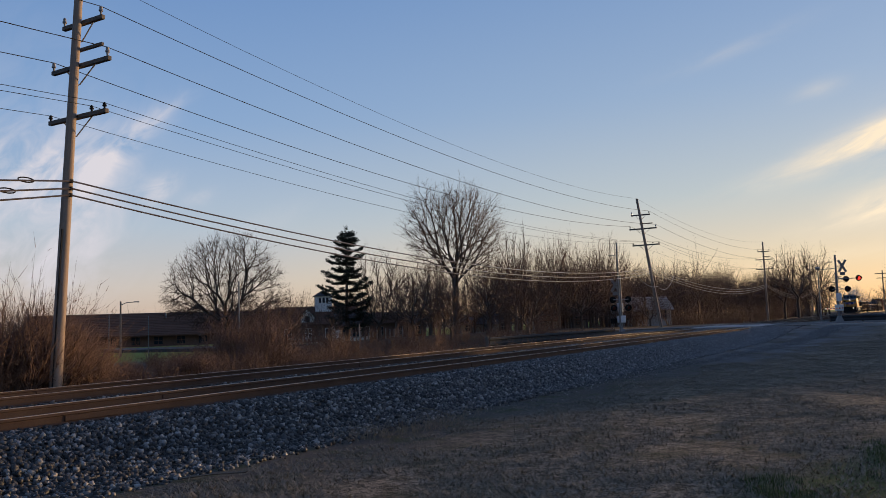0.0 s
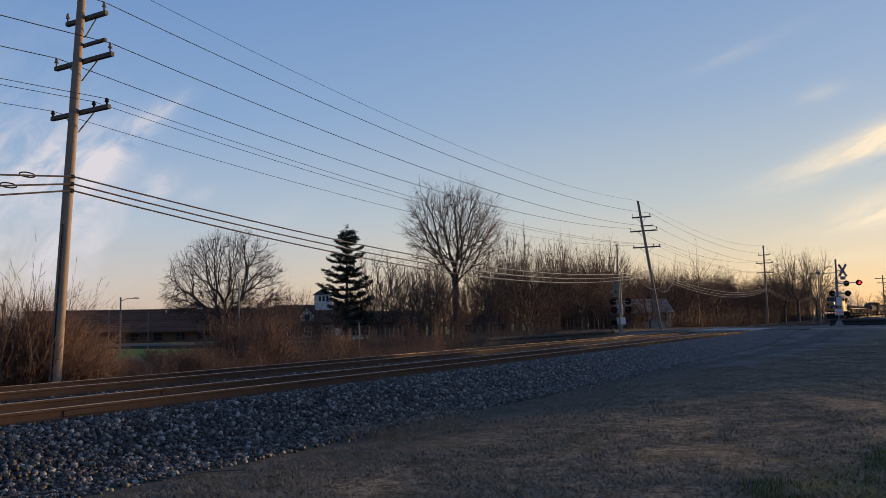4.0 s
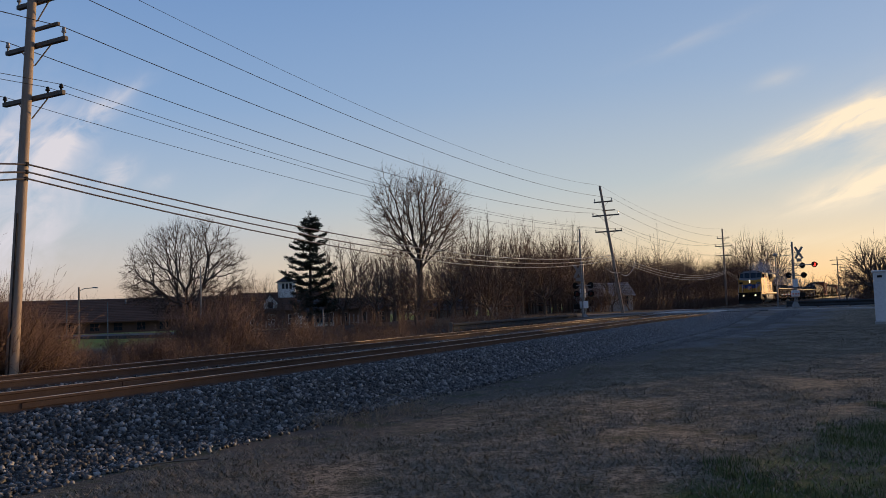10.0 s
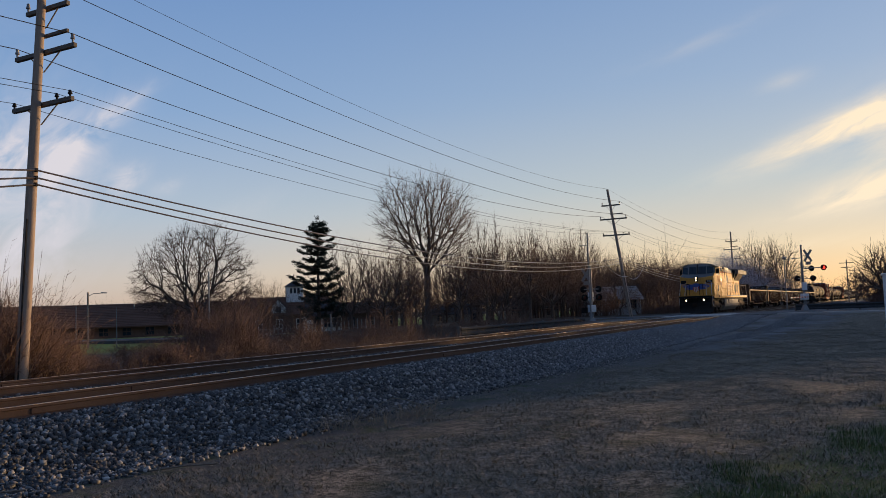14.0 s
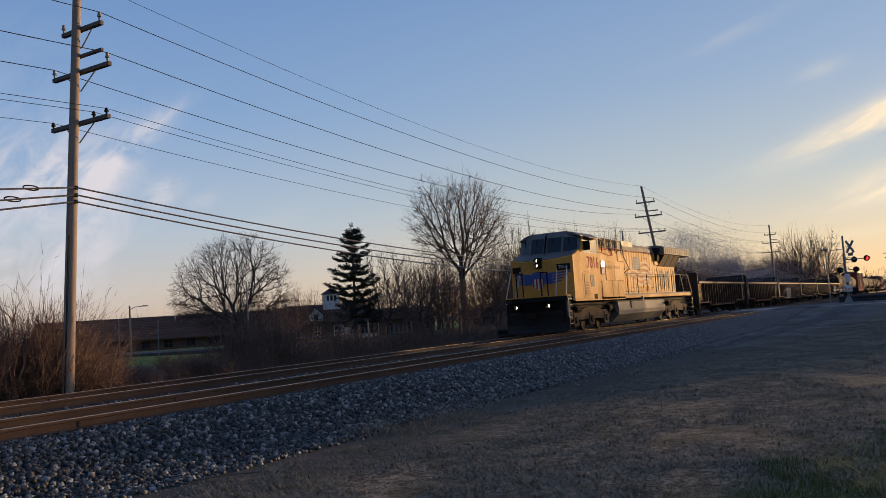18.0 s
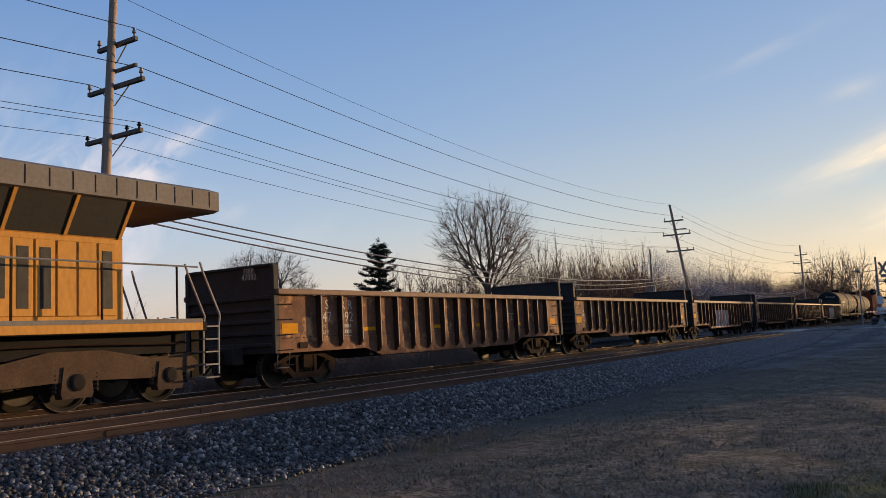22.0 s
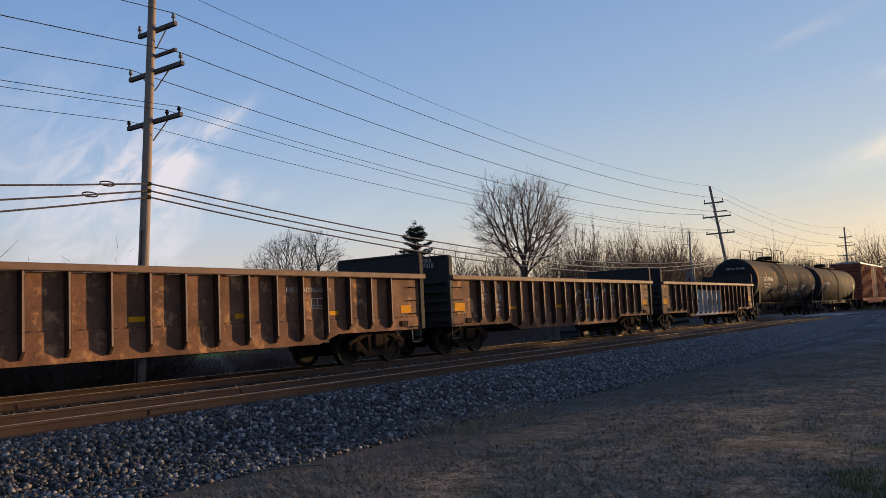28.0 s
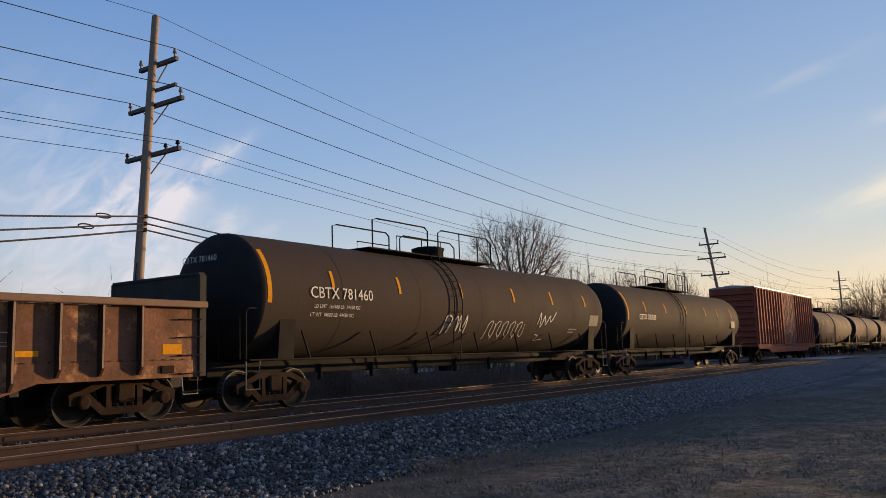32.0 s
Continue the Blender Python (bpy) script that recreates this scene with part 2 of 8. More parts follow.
M_BRUSH = material("dry_brush_stems", (0.17, 0.098, 0.066), (0.09, 0.053, 0.038), rough=0.9, scale=0.8, fine=6, bump=0, third=(0.17, 0.115, 0.07), third_scale=0.7)
M_NEEDLE = material("dark_pine_needles", (0.03, 0.042, 0.025), (0.02, 0.026, 0.016), rough=0.75, scale=0.8, fine=9, bump=0)
M_DRYGRASS = island_material("dry_grass", [(0.26, 0.205, 0.15), (0.19, 0.155, 0.11), (0.38, 0.31, 0.235), (0.21, 0.175, 0.125), (0.44, 0.365, 0.28), (0.17, 0.16, 0.09)])
M_GREENGRASS = island_material("green_grass", [(0.075, 0.12, 0.026), (0.12, 0.18, 0.04), (0.20, 0.19, 0.075), (0.05, 0.085, 0.02), (0.15, 0.20, 0.05)])
M_YELLOW = material("yellow_locomotive_paint", (0.63, 0.305, 0.065), (0.54, 0.26, 0.055), rough=0.66, spec=0.14, scale=1.1, fine=12, bump=0.03, mix=0.7,
                    third=(0.44, 0.22, 0.04), third_at=0.63, third_scale=0.9, stretch=(1, 1, 0.45))
M_FADETEXT = material("weathered_slogan_paint", (0.30, 0.165, 0.06), (0.38, 0.19, 0.06), rough=0.7, spec=0.2, bump=0)
M_GREY = material("grey_locomotive_paint", (0.16, 0.155, 0.15), (0.11, 0.105, 0.10), rough=0.6, spec=0.3, scale=1.2, fine=12, bump=0.03)
M_TANKGREY = material("dusty_grey_paint", (0.22, 0.20, 0.175), (0.17, 0.145, 0.12), rough=0.72, spec=0.2, scale=1.2, fine=14, bump=0.05)
M_TRUCK = material("road_dusted_steel", (0.040, 0.023, 0.016), (0.018, 0.012, 0.009), rough=0.88, spec=0.1, scale=3, fine=24, bump=0.2)
M_BLACK = material("black_steel", (0.020, 0.018, 0.017), (0.012, 0.011, 0.011), rough=0.82, spec=0.1, scale=2, fine=20, bump=0.05)
M_SCREEN = material("dark_mesh_screen", (0.016, 0.014, 0.012), (0.01, 0.009, 0.008), rough=0.7, scale=8, fine=90, bump=0.5)
M_RED = material("faded_red_paint", (0.40, 0.055, 0.04), (0.36, 0.07, 0.04), rough=0.8, spec=0.1, bump=0)
M_FADERED = material("sun_bleached_red_stripe", (0.44, 0.09, 0.05), (0.46, 0.12, 0.05), rough=0.8, spec=0.1, bump=0)
M_BLUE = material("blue_paint", (0.03, 0.075, 0.30), (0.035, 0.065, 0.22), rough=0.45, bump=0)
M_WHITE = material("chalky_white_paint", (0.62, 0.60, 0.57), (0.5, 0.48, 0.45), rough=0.7, scale=3, fine=20, bump=0)
M_FADEWHITE = material("faded_stencil_white", (0.60, 0.56, 0.50), (0.42, 0.37, 0.31), rough=0.8, scale=5, fine=14, bump=0, third=(0.14, 0.09, 0.06), third_at=0.62, third_scale=7)
M_STEEL = material("worn_handrail_steel", (0.25, 0.24, 0.23), (0.18, 0.17, 0.165), rough=0.65, metal=0.1, spec=0.3, bump=0)
M_BRIGHTRAIL = material("pale_grab_rail_paint", (0.50, 0.50, 0.49), (0.40, 0.39, 0.38), rough=0.7, spec=0.2, bump=0)
M_WHEEL = material("oily_wheel_steel", (0.035, 0.028, 0.024), (0.02, 0.017, 0.015), rough=0.75, metal=0.0, spec=0.2, scale=4, bump=0.1)
M_TREAD = material("worn_wheel_tread", (0.075, 0.06, 0.05), (0.05, 0.04, 0.034), rough=0.6, metal=0.2, bump=0)
M_GOND = material("rusty_brown_gondola_paint", (0.25, 0.115, 0.062), (0.105, 0.054, 0.036), rough=0.8, spec=0.2, scale=1.6, fine=18, bump=0.25, depth=0.03,
                  third=(0.46, 0.24, 0.11), third_at=0.55, third_scale=1.9, mix=1.0)
# darker than the sheets: shade on the ribs' near faces is in the colour
M_RIB = material("shaded_side_rib", (0.075, 0.040, 0.026), (0.035, 0.022, 0.016), rough=0.85, spec=0.15, scale=2.2, fine=20, bump=0.2)
# pale strip standing for sunlight on each rib's outer edge
M_RIBEDGE = material("sunlit_rib_edge", (0.34, 0.24, 0.18), (0.16, 0.10, 0.07), rough=0.7, spec=0.3, scale=4, fine=20, bump=0)
M_CREAM = material("pale_yellow_spray", (0.58, 0.50, 0.30), (0.46, 0.40, 0.26), rough=0.85, spec=0.1, scale=3, fine=12, bump=0)
M_SPRAYWHITE = material("chalky_white_spray", (0.60, 0.58, 0.56), (0.44, 0.42, 0.41), rough=0.85, spec=0.1, scale=2.5, fine=12, bump=0, third=(0.30, 0.22, 0.17), third_at=0.66, third_scale=3.5)
M_SPRAYRED = material("faded_red_spray", (0.40, 0.06, 0.045), (0.28, 0.06, 0.05), rough=0.85, spec=0.1, scale=3, fine=12, bump=0)
M_SPRAYBLUE = material("dark_blue_spray", (0.03, 0.035, 0.09), (0.02, 0.02, 0.05), rough=0.85, spec=0.1, scale=3, fine=12, bump=0)
M_SPRAYGREY = material("grey_brown_spray", (0.16, 0.13, 0.11), (0.10, 0.08, 0.07), rough=0.85, spec=0.1, scale=3, fine=12, bump=0)
M_CHORD = material("rusty_top_chord", (0.21, 0.115, 0.07), (0.14, 0.078, 0.05), rough=0.75, scale=3, fine=30, bump=0.2)
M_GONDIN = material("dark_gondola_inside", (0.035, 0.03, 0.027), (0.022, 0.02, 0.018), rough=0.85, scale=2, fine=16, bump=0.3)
M_REFLECT = material("yellow_reflector", (0.72, 0.32, 0.012), (0.6, 0.25, 0.012), rough=0.8, spec=0.1, scale=6, fine=18, bump=0)
M_TANK = material("dusty_black_tank_paint", (0.046, 0.035, 0.031), (0.062, 0.046, 0.039), rough=0.85, spec=0.12, scale=0.8, fine=9, bump=0.03, stretch=(1.6, 1, 0.5),
                  third=(0.065, 0.046, 0.035), third_at=0.6, third_scale=0.7)
M_TANTANK = material("dusty_tan_tank_paint", (0.18, 0.135, 0.108), (0.125, 0.092, 0.074), rough=0.85, spec=0.12, scale=0.8, fine=9, bump=0.03, stretch=(1.6, 1, 0.5))
M_TANKEND = material("black_tank_head_paint", (0.02, 0.019, 0.02), (0.014, 0.013, 0.013), rough=0.75, spec=0.15, bump=0.02)
M_BOX = material("faded_red_boxcar_paint", (0.33, 0.095, 0.055), (0.20, 0.06, 0.04), rough=0.85, spec=0.15, scale=1.5, fine=16, bump=0.1, third=(0.36, 0.20, 0.15), third_at=0.6, third_scale=2)
M_BOXROOF = material("galvanised_roof", (0.42, 0.43, 0.44), (0.33, 0.33, 0.33), rough=0.5, metal=0.3, bump=0.05)
M_HOPPER = material("grey_hopper_paint", (0.24, 0.21, 0.18), (0.17, 0.14, 0.11), rough=0.7, scale=1, bump=0.05)
M_GLASS = bpy.data.materials.new("dark_cab_glass")
M_GLASS.use_nodes = True
_g = M_GLASS.node_tree.nodes["Principled BSDF"]
_g.inputs["Base Color"].default_value, _g.inputs["Roughness"].default_value = (0.02, 0.03, 0.04, 1), 0.06
_g.inputs["Specular IOR Level"].default_value = 0.25
M_FLAGWHITE = material("faded_flag_white", (0.62, 0.48, 0.33), (0.60, 0.40, 0.20), rough=0.7, spec=0.2, scale=2, bump=0)
M_FLAGRED = material("faded_flag_red", (0.48, 0.15, 0.06), (0.54, 0.22, 0.05), rough=0.7, spec=0.2, scale=2, bump=0)
M_FLAGBLUE = material("faded_flag_blue", (0.10, 0.115, 0.15), (0.17, 0.155, 0.14), rough=0.7, spec=0.2, scale=2, bump=0)
# guard rail steel darkened in its base colour to look shaded
M_SHADEDRAIL = material("shaded_guard_rail_steel", (0.055, 0.06, 0.065), (0.04, 0.042, 0.045), rough=0.9, spec=0.1, bump=0)
M_BLADE = material("plow_steel", (0.014, 0.013, 0.013), (0.025, 0.021, 0.018), rough=0.7, spec=0.2, scale=2, bump=0.1)
M_LAMP = glow("headlight_glow", (1.0, 0.74, 0.46), 5.0)
M_DITCH = glow("ditch_light_glow", (1.0, 0.74, 0.46), 5.0)
M_REDLAMP = glow("red_signal_glow", (1.0, 0.05, 0.03), 1.6)
M_LENS = material("unlit_red_lens", (0.10, 0.02, 0.015), (0.06, 0.015, 0.012), rough=0.2, bump=0)
M_ASPHALT = material("worn_asphalt", (0.06, 0.06, 0.062), (0.045, 0.045, 0.047), rough=0.9, scale=1, fine=30, bump=0.2)
M_CONCRETE = material("pale_concrete", (0.40, 0.38, 0.36), (0.30, 0.285, 0.27), rough=0.85, scale=1, fine=20, bump=0.1)
M_GALV = material("galvanised_steel", (0.24, 0.245, 0.25), (0.17, 0.175, 0.18), rough=0.6, metal=0.3, spec=0.3, bump=0.02)
M_ROOF = material("brown_shingles", (0.15, 0.080, 0.056), (0.10, 0.055, 0.040), rough=0.95, spec=0.08, scale=0.6, fine=4, stretch=(1, 1, 4), bump=0.2, spread=0.12)
M_BRICK = material("brown_brick_wall", (0.16, 0.09, 0.065), (0.11, 0.065, 0.05), rough=0.9, scale=1.5, fine=12, bump=0.2)
M_SIDING = material("white_siding", (0.72, 0.71, 0.69), (0.62, 0.61, 0.59), rough=0.7, scale=1, fine=10, stretch=(1, 1, 8), bump=0.1)
M_SLATE = material("dark_slate_roof", (0.05, 0.048, 0.052), (0.035, 0.034, 0.037), rough=0.85, scale=1, fine=8, bump=0.2)
M_FENCE = material("pale_fence_paint", (0.30, 0.29, 0.28), (0.22, 0.21, 0.2), rough=0.75, bump=0)
M_CABINET = material("white_cabinet_paint", (0.66, 0.67, 0.70), (0.58, 0.59, 0.62), rough=0.5, scale=1, fine=10, bump=0.02)

# ---- mesh tools ----
class Geo:
    """Gathers vertices and faces of one mesh."""

    def __init__(self):
        self.v, self.f = [], []

    def add(self, verts, faces):
        k = len(self.v)
        self.v += [tuple(p) for p in verts]
        self.f += [tuple(i + k for i in q) for q in faces]
        return self

    def box(self, x0, x1, y0, y1, z0, z1, c=0.0):
        """A box with edges cut by c."""
        c = min(c, (x1 - x0) * 0.45, (y1 - y0) * 0.45, (z1 - z0) * 0.45)
        if c <= 0:
            v = [(x, y, z) for x in (x0, x1) for y in (y0, y1) for z in (z0, z1)]
            return self.add(v, [(0, 1, 3, 2), (4, 6, 7, 5), (0, 4, 5, 1), (2, 3, 7, 6), (0, 2, 6, 4), (1, 5, 7, 3)])
        ring = []
        for z, d in ((z0, c), (z0 + c, 0), (z1 - c, 0), (z1, c)):
            e = c + d
            a, b, g, h = x0 + d, x1 - d, y0 + d, y1 - d
            ring.append([(a + c, g, z), (b - c, g, z), (b, g + c, z), (b, h - c, z), (b - c, h, z), (a + c, h, z), (a, h - c, z), (a, g + c, z)])
        return self.rings(ring)

    def rings(self, rings, caps=True, loop=True):
        n = len(rings[0])
        v = [p for r in rings for p in r]
        f = []
        for i in range(len(rings) - 1):
            for j in range(n if loop else n - 1):
                k = (j + 1) % n
                f.append((i * n + j, i * n + k, (i + 1) * n + k, (i + 1) * n + j))
        if caps:
            f.append(tuple(range(n - 1, -1, -1)))
            f.append(tuple(range((len(rings) - 1) * n, len(rings) * n)))
        return self.add(v, f)

    def slab(self, poly, axis, a, b):
        """A polygon pushed along an axis. poly holds the other two coordinates in order."""
        def at(p, t):
            return {"x": (t, p[0], p[1]), "y": (p[0], t, p[1]), "z": (p[0], p[1], t)}[axis]
        return self.rings([[at(p, a) for p in poly], [at(p, b) for p in poly]])

    def rod(self, p, q, r, n=6, r2=None):
        p, q = Vector(p), Vector(q)
        d = (q - p).normalized()
        u = d.orthogonal().normalized()
        w = d.cross(u)
        r2 = r if r2 is None else r2
        return self.rings([[o + (u * math.cos(t) + w * math.sin(t)) * s for t in [2 * math.pi * k / n for k in range(n)]] for o, s in ((p, r), (q, r2))])

    def path(self, pts, r, n=5):
        pts = [Vector(p) for p in pts]
        out = []
        for i, p in enumerate(pts):
            d = (pts[min(i + 1, len(pts) - 1)] - pts[max(i - 1, 0)]).normalized()
            side = Vector((0, 0, 1)) if abs(d.z) < 0.9 else Vector((1, 0, 0))
            u = d.cross(side).normalized()
            w = d.cross(u)
            out.append([p + (u * math.cos(t) + w * math.sin(t)) * r for t in [2 * math.pi * k / n for k in range(n)]])
        return self.rings(out)

    def lathe(self, profile, centre, axis="y", n=24):
        """profile: (distance along the axis, radius)."""
        cx, cy, cz = centre
        out = []
        for d, r in profile:
            ring = []
            for k in range(n):
                t = 2 * math.pi * k / n
                a, b = r * math.cos(t), r * math.sin(t)
                ring.append({"x": (cx + d, cy + a, cz + b), "y": (cx + a, cy + d, cz + b), "z": (cx + a, cy + b, cz + d)}[axis])
            out.append(ring)
        return self.rings(out)

    def ribbon(self, pts, w, y, lift=0.0):
        """A painted stroke on an upright face at y: points (x, z)."""
        pts = [Vector((p[0], p[1])) for p in pts]
        k = len(self.v)
        for i, p in enumerate(pts):
            d = pts[min(i + 1, len(pts) - 1)] - pts[max(i - 1, 0)]
            nrm = Vector((-d.y, d.x)).normalized() * w / 2 if d.length > 0 else Vector((0, w / 2))
            for s in (1, -1):
                self.v.append((p.x + nrm.x * s, y - lift, p.y + nrm.y * s))
        for i in range(len(pts) - 1):
            self.f.append((k + 2 * i, k + 2 * i + 1, k + 2 * i + 3, k + 2 * i + 2))
        return self

    def blob(self, x, z, rx, rz, y, n=18):
        k = len(self.v)
        self.v += [(x + rx * math.cos(2 * math.pi * i / n), y, z + rz * math.sin(2 * math.pi * i / n)) for i in range(n)]
        self.f.append(tuple(range(k, k + n)))
        return self

    def quad(self, a, b, c, d, u0, u1, w0, w1, lift):
        """A pane set on a four-sided face: a-b the lower edge, d-c the upper."""
        a, b, c, d = (Vector(p) for p in (a, b, c, d))
        nrm = (b - a).cross(d - a).normalized() * lift

        def at(u, w):
            return (a.lerp(b, u)).lerp(d.lerp(c, u), w)
        front = [at(u, w) + nrm for u, w in ((u0, w0), (u1, w0), (u1, w1), (u0, w1))]
        rear = [p - nrm * 1.5 for p in front]
        return self.rings([rear, front])

    def mesh(self, name, smooth=False):
        m = bpy.data.meshes.new(name)
        m.from_pydata(self.v, [], self.f)
        bm = bmesh.new()
        bm.from_mesh(m)
        if len(bm.faces) < 60000:
            bmesh.ops.recalc_face_normals(bm, faces=bm.faces)
        bm.to_mesh(m)
        bm.free()
        if smooth:
            m.shade_smooth()
            m.set_sharp_from_angle(angle=radians(38))
        return m


def part(name, geo, material, parent=None, label="", smooth=False, kind=""):
    m = geo if isinstance(geo, bpy.types.Mesh) else geo.mesh(name, smooth)
    if not m.materials:
        m.materials.append(material)
    ob = new(name, m)
    if parent:
        ob.parent = parent
    if label or kind:
        tagged(ob, label, kind=kind)
    return ob


def thing(name, label, category, group="", kind="", at=None):
    ob = new(name)
    ob.empty_display_size = 0.2
    if at is not None:
        ob.matrix_basis = at
    return tagged(ob, label, category, group, kind)


def raw_mesh(name, verts, faces, material):
    """A large mesh straight from arrays."""
    m = bpy.data.meshes.new(name)
    verts, faces = np.asarray(verts, np.float32), np.asarray(faces, np.int32)
    k = faces.shape[1]
    m.vertices.add(len(verts))
    m.vertices.foreach_set("co", verts.ravel())
    m.loops.add(faces.size)
    m.loops.foreach_set("vertex_index", faces.ravel())
    m.polygons.add(len(faces))
    m.polygons.foreach_set("loop_start", np.arange(0, faces.size, k, dtype=np.int32))
    m.polygons.foreach_set("loop_total", np.full(len(faces), k, np.int32))
    m.update(calc_edges=True)
    m.validate()
    m.materials.append(material)
    return m


def lettering(name, text, size, material, parent, x, y, z, rot=(90, 0, 0), align="LEFT", label=""):
    """Painted characters: x, y, z is the lower left corner (or centre) of the line."""
    cu = bpy.data.curves.new(name, "FONT")
    cu.body, cu.size, cu.align_x, cu.resolution_u = text, size, align, 2
    tmp = bpy.data.objects.new(name, cu)
    m = bpy.data.meshes.new_from_object(tmp)
    bpy.data.objects.remove(tmp)
    m.transform(pose(x, y, z, *rot))
    m.materials.clear()
    m.materials.append(material)
    return part(name, m, material, parent, label)


# ---- ground ----
NEAR_TRACK, FAR_TRACK = 11.39, 15.15     # the tracks' centre lines; rail tops at z = 0
GAUGE = 1.435


def smooth_step(a, b, v):
    t = np.clip((v - a) / (b - a), 0, 1)
    return t * t * (3 - 2 * t)


def ground_height(x, y):
    x, y = np.asarray(x, float), np.asarray(y, float)
    z = np.full(np.broadcast(x, y).shape, -0.58)
    bank = 1 - smooth_step(20.0, 30.0, y)
    far = -1.35 * (1 - bank) + -0.5 * bank
    z = np.where(y > 17.2, far, z)
    bed = (y > 7.6) & (y <= 17.2)
    z = np.where(bed, -0.62, z)
    # the street's crossing lifts the ground on both sides
    lift_ = smooth_step(46, 66, x) * (1 - smooth_step(86, 120, x)) * (1 - smooth_step(24, 60, np.abs(y - 10)))
    z = z * (1 - lift_) + -0.04 * lift_
    beyond = smooth_step(110, 180, x)
    z = z * (1 - beyond) + -0.45 * beyond
    z = z + 0.035 * np.sin(x * 0.83 + 1.3 * np.sin(y * 0.41)) * np.sin(y * 0.77) * (np.abs(y - 12.4) > 5.2)
    return z


def axis_lines(lo, hi, fine_lo, fine_hi, step):
    mid = list(np.arange(fine_lo, fine_hi, step))
    out, s, v = [], step, fine_hi
    while v < hi:
        out.append(v)
        s *= 1.22
        v += s
    left, s, v = [], step, fine_lo - step
    while v > lo:
        left.append(v)
        s *= 1.22
        v -= s
    return np.array([lo] + left[::-1] + mid + out + [hi])


gx, gy = axis_lines(-2500, 3500, -5, 125, 0.8), axis_lines(-2500, 3500, -10, 60, 0.5)
GX, GY = np.meshgrid(gx, gy, indexing="ij")
gv = np.stack([GX.ravel(), GY.ravel(), ground_height(GX, GY).ravel()], 1)
ni, nj = len(gx), len(gy)
I, J = np.meshgrid(np.arange(ni - 1), np.arange(nj - 1), indexing="ij")
q0 = (I * nj + J).ravel()
gf = np.stack([q0, q0 + nj, q0 + nj + 1, q0 + 1], 1)


def ground_material():
    m = bpy.data.materials.new("winter_turf_and_gravel")
    m.use_nodes = True
    n, l = m.node_tree.nodes, m.node_tree.links
    b = n["Principled BSDF"]
    b.inputs["Roughness"].default_value = 0.95
    b.inputs["Specular IOR Level"].default_value = 0.2
    tc = n.new("ShaderNodeTexCoord")
    sep = n.new("ShaderNodeSeparateXYZ")
    l.new(tc.outputs["Object"], sep.inputs[0])

    def tex(s, d=5.0, r=0.6, dist=0.0):
        t = n.new("ShaderNodeTexNoise")
        t.inputs["Scale"].default_value, t.inputs["Detail"].default_value = s, d
        t.inputs["Roughness"].default_value, t.inputs["Distortion"].default_value = r, dist
        l.new(tc.outputs["Object"], t.inputs["Vector"])
        return t.outputs[0]

    def fn(op, a, b_, clamp=False):
        q = n.new("ShaderNodeMath")
        q.operation, q.use_clamp = op, clamp
        for i, v in enumerate((a, b_)):
            if isinstance(v, (int, float)):
                q.inputs[i].default_value = v
            else:
                l.new(v, q.inputs[i])
        return q.outputs[0]

    def span(v, lo, hi):
        r = n.new("ShaderNodeMapRange")
        r.inputs["From Min"].default_value, r.inputs["From Max"].default_value = lo, hi
        l.new(v, r.inputs["Value"])
        return r.outputs[0]

    def blend(f, a, b_):
        q = n.new("ShaderNodeMix")
        q.data_type = "RGBA"
        l.new(f, q.inputs[0])
        for i, v in ((6, a), (7, b_)):
            if isinstance(v, tuple):
                q.inputs[i].default_value = (*v, 1)
            else:
                l.new(v, q.inputs[i])
        return q.outputs[2]

    wob, small, grain = tex(0.45, 6), tex(4.2, 7, 0.75), tex(22.0, 4)
    turf = blend(span(tex(5.5, 9, 0.82), 0.43, 0.56), (0.31, 0.243, 0.178), (0.072, 0.059, 0.040))
    turf = blend(span(tex(1.3, 6, 0.7), 0.50, 0.60), turf, blend(span(small, 0.44, 0.56), (0.16, 0.13, 0.09), (0.055, 0.055, 0.028)))
    turf = blend(span(grain, 0.52, 0.62), turf, (0.052, 0.043, 0.029))
    # green turf close to the camera's side of the strip and beyond the tracks
    y_, x_ = sep.outputs[1], sep.outputs[0]
    green_near = span(fn("ADD", fn("ADD", y_, fn("MULTIPLY", x_, 0.29)), fn("MULTIPLY", wob, 1.2)), 4.7, 4.2)
    green_far = fn("MULTIPLY", span(y_, 52.0, 60.0), span(y_, 130.0, 90.0))
    turf = blend(fn("MULTIPLY", green_near, span(x_, 16.0, 10.0)), turf, blend(span(small, 0.35, 0.65), (0.09, 0.115, 0.032), (0.04, 0.05, 0.018)))
    turf = blend(green_far, turf, (0.23, 0.25, 0.045))
    # dark grit spreads from the ballast and widens towards the street
    edge = fn("ADD", fn("ADD", y_, fn("MULTIPLY", x_, 0.072)), fn("MULTIPLY", wob, 2.2))
    grit = blend(span(grain, 0.4, 0.7), (0.10, 0.086, 0.074), (0.05, 0.044, 0.039))
    grit = blend(span(tex(60.0, 2), 0.62, 0.68), grit, (0.16, 0.15, 0.148))
    grit = blend(span(tex(1.7, 6, 0.7), 0.50, 0.62), grit, (0.055, 0.062, 0.030))
    grit = blend(fn("MULTIPLY", span(x_, 20.0, 38.0), span(wob, 0.35, 0.6)), grit, (0.17, 0.165, 0.165))
    colour = blend(fn("MULTIPLY", span(edge, 6.9, 8.8), span(y_, 20.5, 19.0)), turf, grit)
    # brush floor past the tracks
    floor_ = blend(span(small, 0.4, 0.65), (0.085, 0.058, 0.04), (0.05, 0.036, 0.027))
